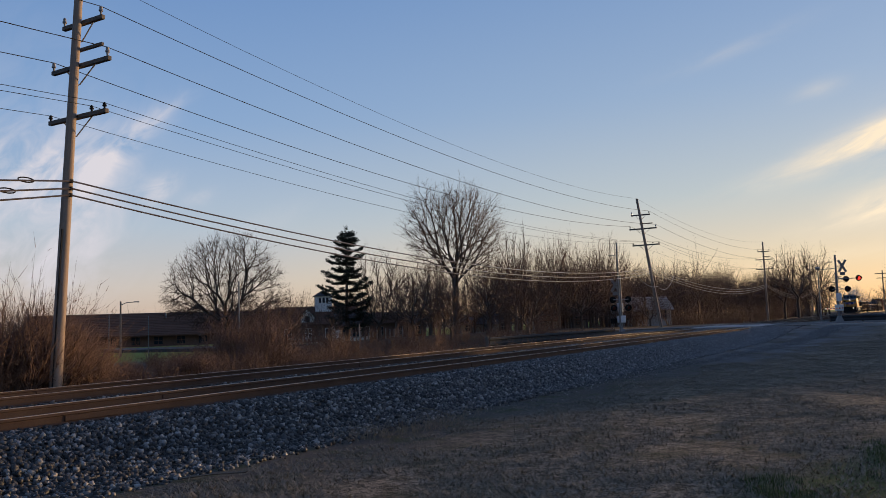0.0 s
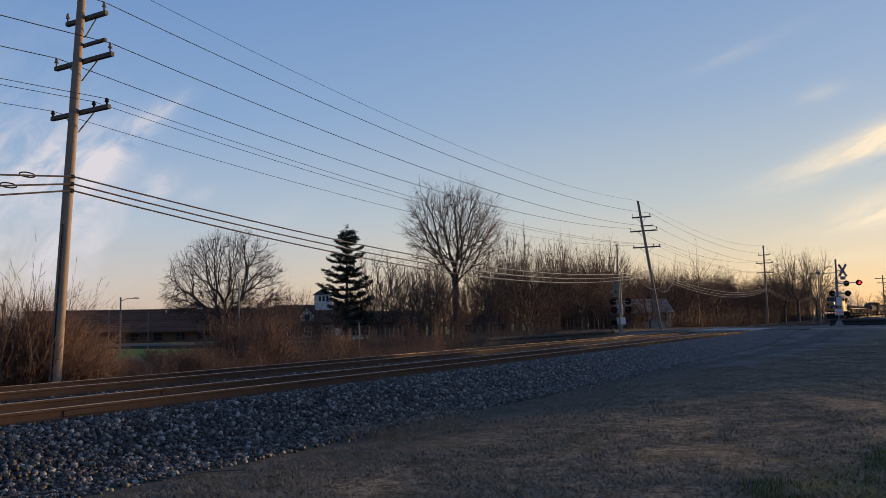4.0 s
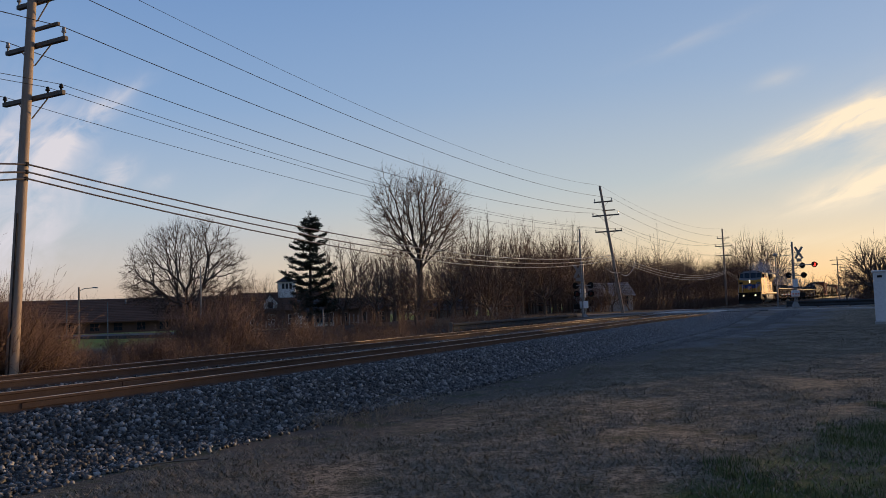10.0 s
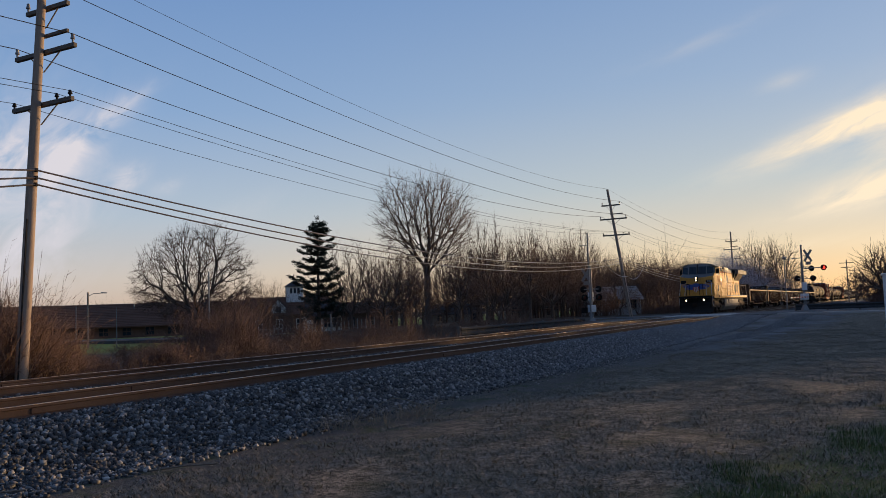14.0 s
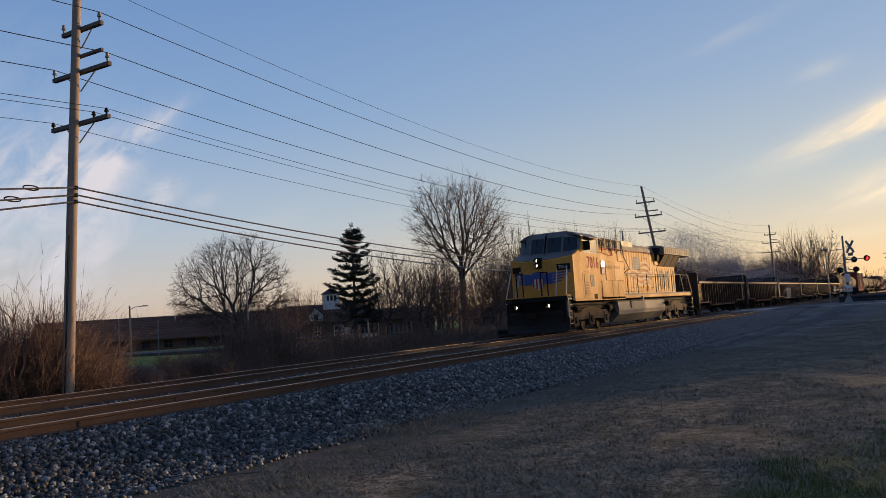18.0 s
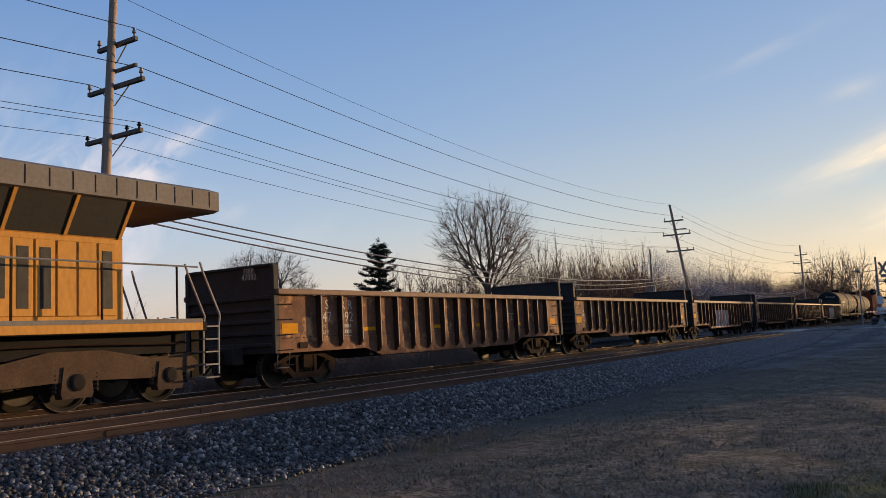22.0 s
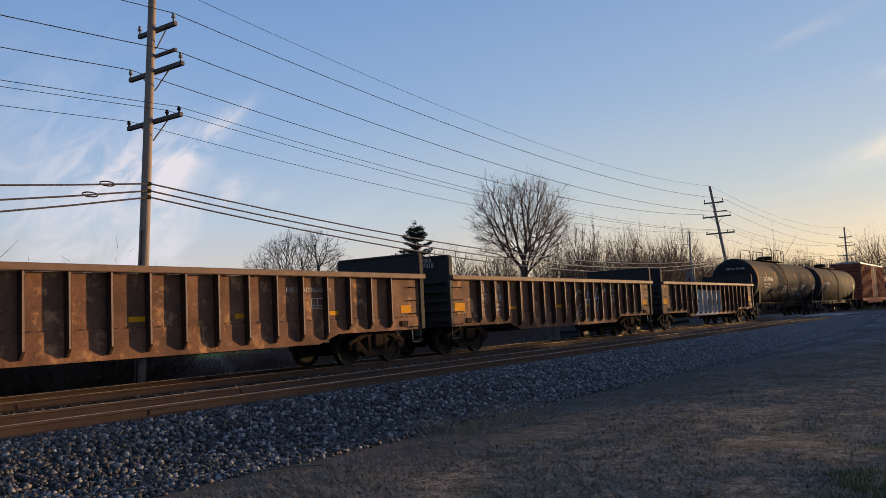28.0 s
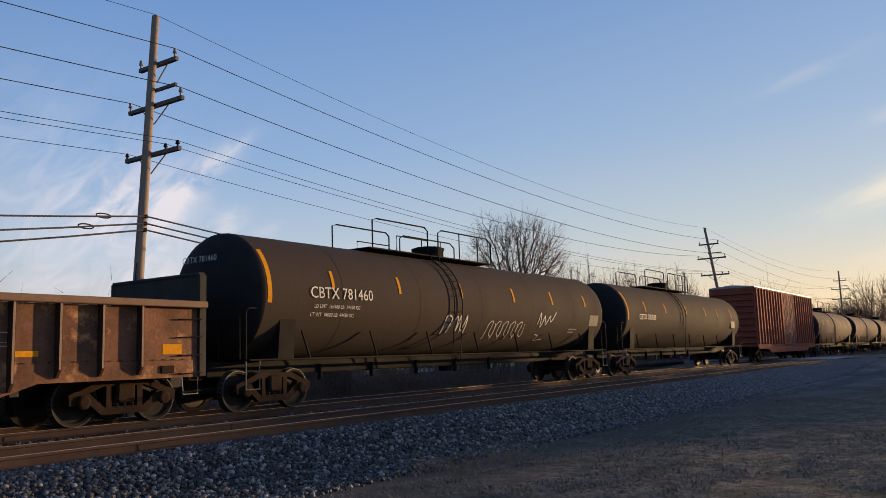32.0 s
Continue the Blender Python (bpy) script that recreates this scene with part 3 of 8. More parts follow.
    colour = blend(fn("MULTIPLY", span(y_, 18.6, 20.0), span(y_, 56.0, 50.0)), colour, floor_)
    l.new(colour, b.inputs["Base Color"])
    bp = n.new("ShaderNodeBump")
    bp.inputs["Strength"].default_value, bp.inputs["Distance"].default_value = 0.8, 0.06
    l.new(fn("ADD", fn("MULTIPLY", small, 1.0), grain), bp.inputs["Height"])
    l.new(bp.outputs[0], b.inputs["Normal"])
    return m


M_GROUND = ground_material()
ground = new("ground", raw_mesh("ground", gv, gf, M_GROUND))
tagged(ground, "brown winter turf with dark grit beside the railway", "ground", kind="structure")
ground.data.shade_smooth()

# ---- ballast, ties and rails ----
bed_profile = [(7.9, -0.66), (8.6, -0.53), (9.55, -0.25), (9.95, -0.19), (12.9, -0.19), (13.25, -0.23), (13.6, -0.19), (16.6, -0.19),
               (17.0, -0.24), (18.2, -0.62), (18.2, -0.9), (7.9, -0.9)]
bed = Geo()
xs = [-70] + list(np.arange(-4, 66, 0.5)) + [80, 110, 160, 260, 420, 700, 1100, 1700]
rnd = random.Random(4)
rings = []
for x in xs:
    k = float(smooth_step(52, 66, x) * (1 - smooth_step(78, 96, x)))
    ring = []
    for i, (y, z) in enumerate(bed_profile):
        wob = rnd.uniform(-0.035, 0.035) if -5 < x < 66 and i < 10 else 0
        ring.append((x, y + wob * 2, z + wob * 0.6 + 0.05 * k * (i < 10)))
    rings.append(ring)
bed.rings(rings)
ballast = part("ballast_bed", bed, M_SHADEBED)
tagged(ballast, "grey crushed-stone ballast bank carrying two tracks", "ballast", kind="structure")

RAIL = [(-0.075, -0.172), (0.075, -0.172), (0.075, -0.160), (0.012, -0.140), (0.010, -0.050), (0.036, -0.040), (0.036, -0.008), (0.028, -0.003),
        (-0.028, -0.003), (-0.036, -0.008), (-0.036, -0.040), (-0.010, -0.050), (-0.012, -0.140), (-0.075, -0.160)]
tracks = []
for label, yc in (("rusty double-rail track nearer the grass, empty", NEAR_TRACK), ("rusty track with shiny rail heads that the train runs on", FAR_TRACK)):
    tr = thing("railway_track", label, "track", "parallel tracks", "structure", pose(0, yc, 0))
    for s in (-1, 1):
        g = Geo().rings([[(x, s * GAUGE / 2 + a, b) for a, b in RAIL] for x in (-70, -20, 20, 60, 120, 300, 800, 1700)])
        rail = part("rail", g, M_RAIL, tr)
        part("railhead", Geo().box(-70, 1700, s * GAUGE / 2 - 0.03, s * GAUGE / 2 + 0.03, -0.004, 0.0), M_HEAD, rail, "worn bright running surface")
        # joint bars bolted to the web
        for xj in (9.0 + 1.5 * s, 20.8 + s, 32.5 - s, 44.4 + s):
            part("joint_bar", Geo().box(xj, xj + 0.9, s * GAUGE / 2 - 0.03, s * GAUGE / 2 + 0.03, -0.135, -0.052, 0.008), M_RAIL, rail)
    tracks.append(tr)
tie_mesh = Geo().box(-0.115, 0.115, -1.3, 1.3, -0.36, -0.176, 0.015).mesh("tie")
tie_mesh.materials.append(M_TIE)
for tr in tracks:
    for k in range(150):
        tie = new("tie", tie_mesh)
        tie.parent = tr
        tie.matrix_basis = pose(0.5 * k - 4 + rnd.uniform(-0.03, 0.03), rnd.uniform(-0.05, 0.05), rnd.uniform(-0.006, 0.0), 0, 0, rnd.uniform(-1, 1))

# the street that crosses the tracks, with its planked crossing and pale kerb
street = Geo()
sx0, sx1 = 66.5, 75.5
prof = [(-60, -0.5), (-30, -0.25), (-8, -0.02), (4, 0.012), (10.1, 0.004), (NEAR_TRACK - 0.80, 0.002)]
street.rings([[(sx0, y, z - 0.6), (sx1, y, z - 0.6), (sx1, y, z), ((sx0 + sx1) / 2, y, z + 0.02), (sx0, y, z)] for y, z in prof])
prof = [(FAR_TRACK + 0.80, 0.002), (19, 0.004), (30, -0.15), (60, -0.9), (120, -1.2)]
street.rings([[(sx0, y, z - 0.6), (sx1, y, z - 0.6), (sx1, y, z), ((sx0 + sx1) / 2, y, z + 0.02), (sx0, y, z)] for y, z in prof])
tagged(part("road", street, M_ASPHALT), "worn grey asphalt street crossing the railway", "road", kind="structure")
crossing = thing("level_crossing", "concrete crossing panels laid between and beside the rails", "crossing", kind="structure")
for yc in (NEAR_TRACK, FAR_TRACK):
    for y0, y1 in ((yc - 0.79, yc - 0.77), (yc - 0.62, yc - 0.02), (yc + 0.02, yc + 0.62)):
        for k in range(5):
            part("panel", Geo().box(sx0 + k * 1.8 + 0.02, sx0 + k * 1.8 + 1.78, y0, y1, -0.16, 0.002, 0.01), M_CONCRETE, crossing)
for k in range(5):
    part("panel", Geo().box(sx0 + k * 1.8 + 0.02, sx0 + k * 1.8 + 1.78, NEAR_TRACK + 0.80, FAR_TRACK - 0.80, -0.16, 0.003, 0.01), M_CONCRETE, crossing)
kerb = Geo()
for k in range(20):
    y0 = -50 + k * 3.0
    if y0 + 3 > 9.6:
        break
    zz = float(np.interp(y0 + 1.5, [-60, -30, -8, 4, 10], [-0.5, -0.25, -0.02, 0.012, 0.004]))
    kerb.box(sx0 - 0.75, sx0 - 0.02, y0, y0 + 2.98, zz - 0.5, zz + 0.05, 0.02)
tagged(part("kerb", kerb, M_CONCRETE), "pale concrete kerb along the street's edge", "kerb", kind="structure")

# ---- the train ----
def wheelset(parent, x, r, label=""):
    """Two flanged wheels on an axle, turning about their own centre."""
    g = Geo()
    for s in (-1, 1):
        prof = [(-0.02, r * 0.22), (0.0, r * 0.30), (0.0, r * 0.80), (0.05, r * 0.86), (0.07, r), (-0.05, r + 0.005), (-0.055, r + 0.028), (-0.08, r + 0.026),
                (-0.085, r * 0.85), (-0.06, r * 0.8), (-0.05, r * 0.3), (-0.09, r * 0.22)]
        g.lathe([(s * 0.755 + s * d, q) for d, q in prof], (0, 0, 0), "y", 28)
    g.rod((0, -0.95, 0), (0, 0.95, 0), 0.085, 10)
    ob = part("wheelset", g, M_WHEEL, parent, label, smooth=True)
    ob.matrix_basis = pose(x, 0, r)
    for s in (-1, 1):
        t = Geo().lathe([(s * 0.7, r + 0.003), (s * 0.826, r + 0.001), (s * 0.827, r - 0.02), (s * 0.69, r - 0.02)], (x, 0, r), "y", 28)
        part("tread", t, M_TREAD, parent, smooth=True)
    return ob


def freight_truck(parent, x):
    """Three-piece freight truck about x."""
    tk = part("truck_bolster", Geo().box(-0.2, 0.2, -1.15, 1.15, 0.42, 0.78, 0.04), M_TRUCK, parent)
    tk.matrix_basis = pose(x, 0, 0)
    parent, x = tk, 0.0
    for s in (-1, 1):
        y0, y1 = s * 1.0 - 0.09, s * 1.0 + 0.09
        g = Geo()
        # arch bars, tension member and columns leave the two windows open
        g.slab([(x - 1.13, 0.40), (x - 0.74, 0.40), (x - 0.70, 0.60), (x - 1.0, 0.66), (x - 1.15, 0.60)], "y", y0, y1)
        g.slab([(x + 1.13, 0.40), (x + 0.74, 0.40), (x + 0.70, 0.60), (x + 1.0, 0.66), (x + 1.15, 0.60)], "y", y0, y1)
        g.slab([(x - 1.0, 0.64), (x - 0.52, 0.84), (x + 0.52, 0.84), (x + 1.0, 0.64), (x + 0.74, 0.62), (x + 0.44, 0.73), (x - 0.44, 0.73), (x - 0.74, 0.62)], "y", y0, y1)
        g.slab([(x - 0.86, 0.52), (x - 0.72, 0.60), (x - 0.42, 0.34), (x + 0.42, 0.34), (x + 0.72, 0.60), (x + 0.86, 0.52), (x + 0.48, 0.20), (x - 0.48, 0.20)], "y", y0 + 0.01, y1 - 0.01)
        for q in (-1, 1):
            g.box(x + q * 0.33 - 0.06, x + q * 0.33 + 0.06, y0 + 0.005, y1 - 0.005, 0.30, 0.76)
            g.lathe([(s * 1.09, 0.13), (s * 1.14, 0.13), (s * 1.16, 0.09)], (x + q * 0.865, 0, 0.457), "y", 12)
        part("side_frame", g, M_TRUCK, parent)
        for q in (-0.17, 0.0, 0.17):
            sp = Geo()
            for k in range(5):
                z = 0.30 + k * 0.055
                sp.lathe([(z, 0.055), (z + 0.028, 0.075), (z + 0.05, 0.055)], (x + q, s * 1.02, 0), "z", 8)
            part("spring", sp, M_BLACK, parent)
    return [wheelset(parent, x - 0.865, 0.457), wheelset(parent, x + 0.865, 0.457)]


def coupler(parent, x, s):
    g = Geo().box(min(x, x - s * 0.75), max(x, x - s * 0.75), -0.13, 0.13, 0.72, 0.98, 0.03)
    g.box(x - 0.16, x + 0.02, -0.2, 0.2, 0.68, 1.0, 0.05)
    part("coupler", g, M_TRUCK, parent, "rust-dusted knuckle coupler")
    part("air_hose", Geo().path([(x - s * 0.5, 0.28, 0.72), (x - s * 0.25, 0.3, 0.5), (x - s * 0.1, 0.26, 0.42), (x, 0.2, 0.5)], 0.028), M_BLACK, parent)


# -- locomotive --
def build_locomotive():
    lo = thing("locomotive", "yellow and grey diesel freight locomotive with lit headlights", "locomotive", at=pose(0, FAR_TRACK, 0))
    W = 1.52
    # frame and deck
    deck = Geo().box(0.75, 21.75, -W, W, 1.42, 1.62, 0.02)
    deck.box(1.0, 21.5, -1.1, 1.1, 1.0, 1.42)
    part("underframe", deck, M_BLACK, lo, "black frame beneath the walkway")
    part("walkway", Geo().box(8.1, 21.6, -W, W, 1.625, 1.66, 0.01), M_GREY, lo)
    for s in (-1, 1):
        y0 = s * (W + 0.012)
        part("side_sill", Geo().box(8.12, 21.62, min(y0, y0 - s * 0.05), max(y0, y0 - s * 0.05), 1.44, 1.68, 0.008), M_YELLOW, lo, "yellow walkway edge")
        part("sill_stripe", Geo().box(8.14, 21.6, min(y0, y0 + s * 0.006), max(y0, y0 + s * 0.006), 1.60, 1.685), M_TANKGREY, lo)
    # nose: a faceted front below the windscreen
    plan = [(0.55, -0.72), (0.98, -W), (2.1, -W), (2.1, W), (0.98, W), (0.55, 0.72)]
    top = lambda x: 3.36 + (x - 0.55) * 0.30
    part("nose", Geo().rings([[(x, y, 1.66) for x, y in plan], [(x, y, top(x) - 0.05) for x, y in plan],
                              [(0.62 if x < 0.7 else x + 0.02, y * 0.985, top(x)) for x, y in plan]]), M_YELLOW, lo, "yellow faceted short nose")
    part("anti_glare_panel", Geo().rings([[(x * 0.98 + 0.06, y * 0.95, top(x) + 0.004) for x, y in plan], [(x * 0.98 + 0.06, y * 0.95, top(x) + 0.014) for x, y in plan]]), M_GREY, lo, "dull grey-green nose top")
    part("nose_door", Geo().box(0.535, 0.55, 0.05, 0.62, 1.75, 3.1, 0.01), M_YELLOW, lo)
    part("nose_base", Geo().rings([[(x - 0.02, y * 1.01, 1.44) for x, y in plan], [(x - 0.02, y * 1.01, 1.66) for x, y in plan]]), M_YELLOW, lo, "dirty yellow footboard edge")
    # cab
    side = [(0.98, 1.40), (4.46, 1.40), (4.46, 4.40), (2.30, 4.40), (2.02, 3.80), (0.98, 3.42)]
    for s in (-1, 1):
        cab = Geo()
        cab.slab([(0.985, 1.40), (4.46, 1.40), (4.46, 3.66), (1.62, 3.66), (0.985, 3.46)], "y", s * W - 0.02, s * W + 0.012)
        part("cab_side", cab, M_YELLOW, lo, "yellow cab side")
        for poly in ([(2.02, 3.66), (2.36, 3.66), (2.36, 4.40), (2.28, 4.40)], [(4.26, 3.66), (4.46, 3.66), (4.46, 4.40), (4.26, 4.40)], [(2.36, 4.30), (4.26, 4.30), (4.26, 4.40), (2.36, 4.40)]):
            part("window_pillar", Geo().slab(poly, "y", s * W - 0.04, s * W + 0.010), M_YELLOW, lo)
    part("cab_rear", Geo().box(4.42, 4.46, -W + 0.05, W - 0.05, 1.7, 4.4), M_YELLOW, lo)
    part("cab_floor", Geo().box(0.99, 4.4, -1.44, 1.44, 1.7, 1.74), M_GREY, lo)
    f0 = [(1.42, -0.05, 3.62), (1.55, -0.8, 3.64), (2.02, -W, 3.68)]
    f1 = [(1.78, -0.05, 4.48), (1.88, -0.8, 4.48), (2.30, -1.47, 4.40)]
    f2 = [(1.98, -0.05, 4.70), (2.05, -0.8, 4.68), (2.42, -1.2, 4.60)]
    mir = lambda r: [(x, -y, z) for x, y, z in reversed(r)]
    rr = [f0 + mir(f0), f1 + mir(f1), f2 + mir(f2)]
    up = Geo()
    for a_, b_ in ((0, 1), (1, 2)):
        n_ = len(rr[0])
        for j in range(n_ - 1):
            up.add([rr[a_][j], rr[a_][j + 1], rr[b_][j + 1], rr[b_][j]], [(0, 1, 2, 3)])
    part("cab_front", up, M_GREY, lo, "dark grey windscreen surround")
    roof = Geo().slab([(-1.56, 4.40), (-1.56, 4.43), (-1.15, 4.64), (-0.8, 4.70), (0.8, 4.70), (1.15, 4.64), (1.56, 4.43), (1.56, 4.40), (1.1, 4.5), (-1.1, 4.5)], "x", 2.1, 4.5)
    part("cab_roof", roof, M_GREY, lo, "grey cab roof with overhanging eaves")
    part("roof_hatch", Geo().box(2.9, 3.9, -0.5, 0.5, 4.70, 4.76, 0.02), M_GREY, lo)
    part("sun_shade", Geo().slab([(-1.50, 4.43), (-1.86, 4.30), (-1.86, 4.32), (-1.50, 4.45)], "x", 2.45, 4.2), M_GREY, lo, "grey folded window awning")
    for j in (0, 1, 3, 4):
        a_, b_, c_, d_ = rr[0][j], rr[0][j + 1], rr[1][j + 1], rr[1][j]
        w0, w1 = (0.10, 0.92)
        u0, u1 = (0.05, 0.95) if j in (0, 4) else (0.06, 0.86)
        part("windscreen", Geo().quad(b_, a_, d_, c_, 1 - u1, 1 - u0, w0, w1, 0.012), M_GLASS, lo, "dark windscreen pane")
        wp = Geo()
        a2, d2 = Vector(a_).lerp(Vector(b_), 0.5), Vector(d_).lerp(Vector(c_), 0.35)
        wp.path([d2 + Vector((-0.05, -0.02, -0.05)), d2.lerp(a2, 0.45) + Vector((-0.06, -0.03, 0))], 0.012)
        part("wiper", wp, M_BLACK, lo)
    for s in (-1, 1):
        for x0, x1 in ((2.40, 2.66), (2.70, 3.42), (3.47, 4.22)):
            part("side_window", Geo().box(x0, x1, s * W - 0.03, s * W - 0.005, 3.68, 4.29), M_GLASS, lo, "dark sliding cab window")
        fr = Geo()
        for x0, x1, z0, z1 in ((2.36, 4.27, 3.63, 3.68), (2.66, 2.70, 3.68, 4.3), (3.42, 3.47, 3.68, 4.3)):
            fr.box(x0, x1, min(s * W, s * W + s * 0.025), max(s * W, s * W + s * 0.025), z0, z1)
        part("window_frame", fr, M_STEEL, lo)
        part("mirror", Geo().box(2.60, 2.64, min(s * 1.55, s * 1.8), max(s * 1.55, s * 1.8), 3.75, 4.2, 0.01), M_BLACK, lo)
    # headlights, number boards, marker plates
    hb = part("headlight_box", Geo().box(0.50, 0.66, -0.22, 0.12, 2.98, 3.46, 0.03), M_BLACK, lo, "black headlight housing")
    for z in (3.1, 3.33):
        part("headlight_lens", Geo().lathe([(-0.012, 0.082), (0.0, 0.085), (0.03, 0.085)], (0.495, -0.05, z), "x", 14), M_LAMP, hb, "glowing headlight")
        part("headlight_bezel", Geo().rings([[(xx, -0.05 + rr_ * math.cos(t), z + rr_ * math.sin(t)) for t in np.linspace(0, 2 * math.pi, 17)[:-1]] for xx, rr_ in ((0.49, 0.098), (0.24, 0.105), (0.24, 0.09), (0.49, 0.088))], caps=False), M_BLACK, hb)
    for s in (-1, 1):
        q = [(0.65, s * 0.90, 2.84), (0.92, s * 1.42, 2.84), (0.92, s * 1.42, 3.12), (0.65, s * 0.90, 3.12)]
        nb = Geo()
        nb.rings([[Vector(p) + Vector((-0.05, 0, 0)) for p in q], [Vector(p) + Vector((0.04, 0, 0)) for p in q]])
        board = part("number_board", nb, M_BLACK, lo, "black number board on the nose corner")
        ang = math.degrees(math.atan2(0.46, 0.24)) if s < 0 else math.degrees(math.atan2(0.46, -0.24))
        if s < 0:
            lettering("digits", "7016", 0.21, M_WHITE, board, 0.712, -1.16, 2.90, (90, 0, -62.4), "CENTER")
        else:
            lettering("digits", "7016", 0.19, M_WHITE, board, 0.735, 1.15, 2.91, (90, 0, -117.6), "CENTER")
    # blue wings and a shield on the nose, as plain shapes
    def on_nose(s, u, z):   # u runs along the slanted cheek from the front edge
        return (0.55 + 0.43 * u - 0.016, s * (0.72 + 0.80 * u) - s * 0.012, z)
    for s in (-1, 1):
        for k in range(4):
            z1 = 2.76 - 0.13 * k
            pts = [on_nose(s, 0.0, z1 - 0.11), on_nose(s, 0.92 - 0.16 * k, z1 - 0.02), on_nose(s, 0.95 - 0.16 * k, z1 + 0.03), on_nose(s, 0.0, z1 - 0.01)]
            part("wing_stripe", Geo().add(pts, [(0, 1, 2, 3) if s < 0 else (3, 2, 1, 0)]), M_BLUE, lo, "blue wing stripe painted on the nose")
        part("wing_root", Geo().add([(0.53, s * 0.7, 2.25), (0.53, s * 0.3, 2.25), (0.53, s * 0.25, 2.72), (0.53, s * 0.7, 2.76)], [(0, 1, 2, 3)]), M_BLUE, lo)
    sh = Geo()
    sh.add([(0.526, -0.28, 2.5), (0.526, 0.28, 2.5), (0.526, 0.28, 2.8), (0.526, 0.0, 2.84), (0.526, -0.28, 2.8)], [(0, 1, 2, 3, 4)])
    part("shield_top", sh, M_BLUE, lo)
    for k in range(7):
        y0 = -0.28 + k * 0.08
        zb = 2.0 + 0.16 * abs(k - 3) / 3
        st = Geo().add([(0.525, y0, zb), (0.525, y0 + 0.08, zb), (0.525, y0 + 0.08, 2.5), (0.525, y0, 2.5)], [(0, 1, 2, 3)])
        part("shield_stripe", st, M_RED if k % 2 == 0 else M_WHITE, lo)
    # pilot, plow, coupler, ditch lights
    part("pilot", Geo().box(0.02, 0.62, -1.45, 1.45, 0.55, 1.45, 0.03), M_BLACK, lo, "black pilot sheet")
    part("anticlimber", Geo().slab([(-0.27, -1.0), (0.13, -1.5), (0.6, -1.5), (0.6, 1.5), (0.13, 1.5), (-0.27, 1.0)], "z", 1.46, 1.66), M_BLACK, lo)
    part("walk_edge", Geo().slab([(-0.29, -1.02), (0.11, -1.52), (0.55, -1.52), (0.55, 1.52), (0.11, 1.52), (-0.29, 1.02)], "z", 1.662, 1.70), M_YELLOW, lo)
    plow = Geo()
    for s in (-1, 1):   # two curved mouldboards that meet in a low prow
        rows_ = []
        for z, back, half in ((0.10, 0.04, 1.40), (0.24, 0.16, 1.50), (0.46, 0.22, 1.54), (0.70, 0.20, 1.52), (0.92, 0.10, 1.40), (1.04, 0.02, 1.20)):
            front = [(-0.60 + back + 0.55 * u ** 1.3, s * half * u, z) for u in (0.0, 0.2, 0.4, 0.6, 0.8, 1.0)]
            rows_.append(front + [(x_ + 0.06, y_, z_) for x_, y_, z_ in reversed(front)])
        plow.rings(rows_)
    part("snow_plow", plow, M_BLADE, lo, "dark steel snow plow blade")
    coupler(lo, -0.42, -1)
    for s in (-1, 1):
        dl = part("ditch_light", Geo().lathe([(0.0, 0.12), (0.14, 0.12), (0.2, 0.06)], (-0.16, s * 0.78, 1.26), "x", 14), M_BLACK, lo, smooth=True)
        part("ditch_lens", Geo().lathe([(-0.01, 0.08), (0.0, 0.09), (0.02, 0.09)], (-0.165, s * 0.78, 1.26), "x", 14), M_DITCH, dl, "glowing ditch light")
        part("ditch_bezel", Geo().rings([[(xx, s * 0.78 + rr_ * math.cos(t), 1.26 + rr_ * math.sin(t)) for t in np.linspace(0, 2 * math.pi, 17)[:-1]] for xx, rr_ in ((-0.17, 0.112), (-0.44, 0.115), (-0.44, 0.102), (-0.17, 0.1))], caps=False), M_BLACK, dl)
    for y in (-0.45, -0.3, 0.3, 0.45):
        part("train_line_hose", Geo().path([(-0.0, y, 1.3), (-0.2, y * 1.05, 1.2), (-0.22, y, 1.0), (-0.06, y * 0.9, 0.9)], 0.025), M_BLACK, lo)
    # steps and end handrails
    for xs_, d in ((0.22, 1), (22.05, -1)):
        for s in (-1, 1):
            well = Geo().box(xs_ + (0.0 if d > 0 else -0.30), xs_ + (0.30 if d > 0 else 0.0), min(s * 0.95, s * 1.0), max(s * 0.95, s * 1.0), 0.42, 1.6)
            part("step_well", well, M_BLACK, lo)
            for k in range(5):
                z = 0.42 + 0.27 * k
                part("step", Geo().box(xs_ - 0.02 if d > 0 else xs_ - 0.36, xs_ + 0.36 if d > 0 else xs_ + 0.02, min(s * 1.0, s * 1.52), max(s * 1.0, s * 1.52), z, z + 0.03), M_STEEL, lo)
            for y in (1.02, 1.50):
                g = Geo().path([(xs_ + d * 0.0, s * y, 0.5), (xs_ - d * 0.02, s * y, 1.5), (xs_ - d * 0.10, s * (y - 0.04), 1.75), (xs_ + d * 0.28, s * (y - 0.1), 2.65), (xs_ + d * 0.36, s * (y - 0.12), 2.9)], 0.026)
                part("grab_rail", g, M_BRIGHTRAIL if d > 0 else M_STEEL, lo, "pale grab rail")
    for s in (-1, 1):
        part("front_gate_post", Geo().path([(-0.2, s * 0.75, 1.68), (-0.22, s * 0.75, 2.75)], 0.03).path([(-0.2, s * 0.45, 1.68), (-0.22, s * 0.45, 2.75)], 0.03).box(-0.25, -0.18, min(s * 0.42, s * 0.78), max(s * 0.42, s * 0.78), 2.72, 2.77), M_BLACK, lo)
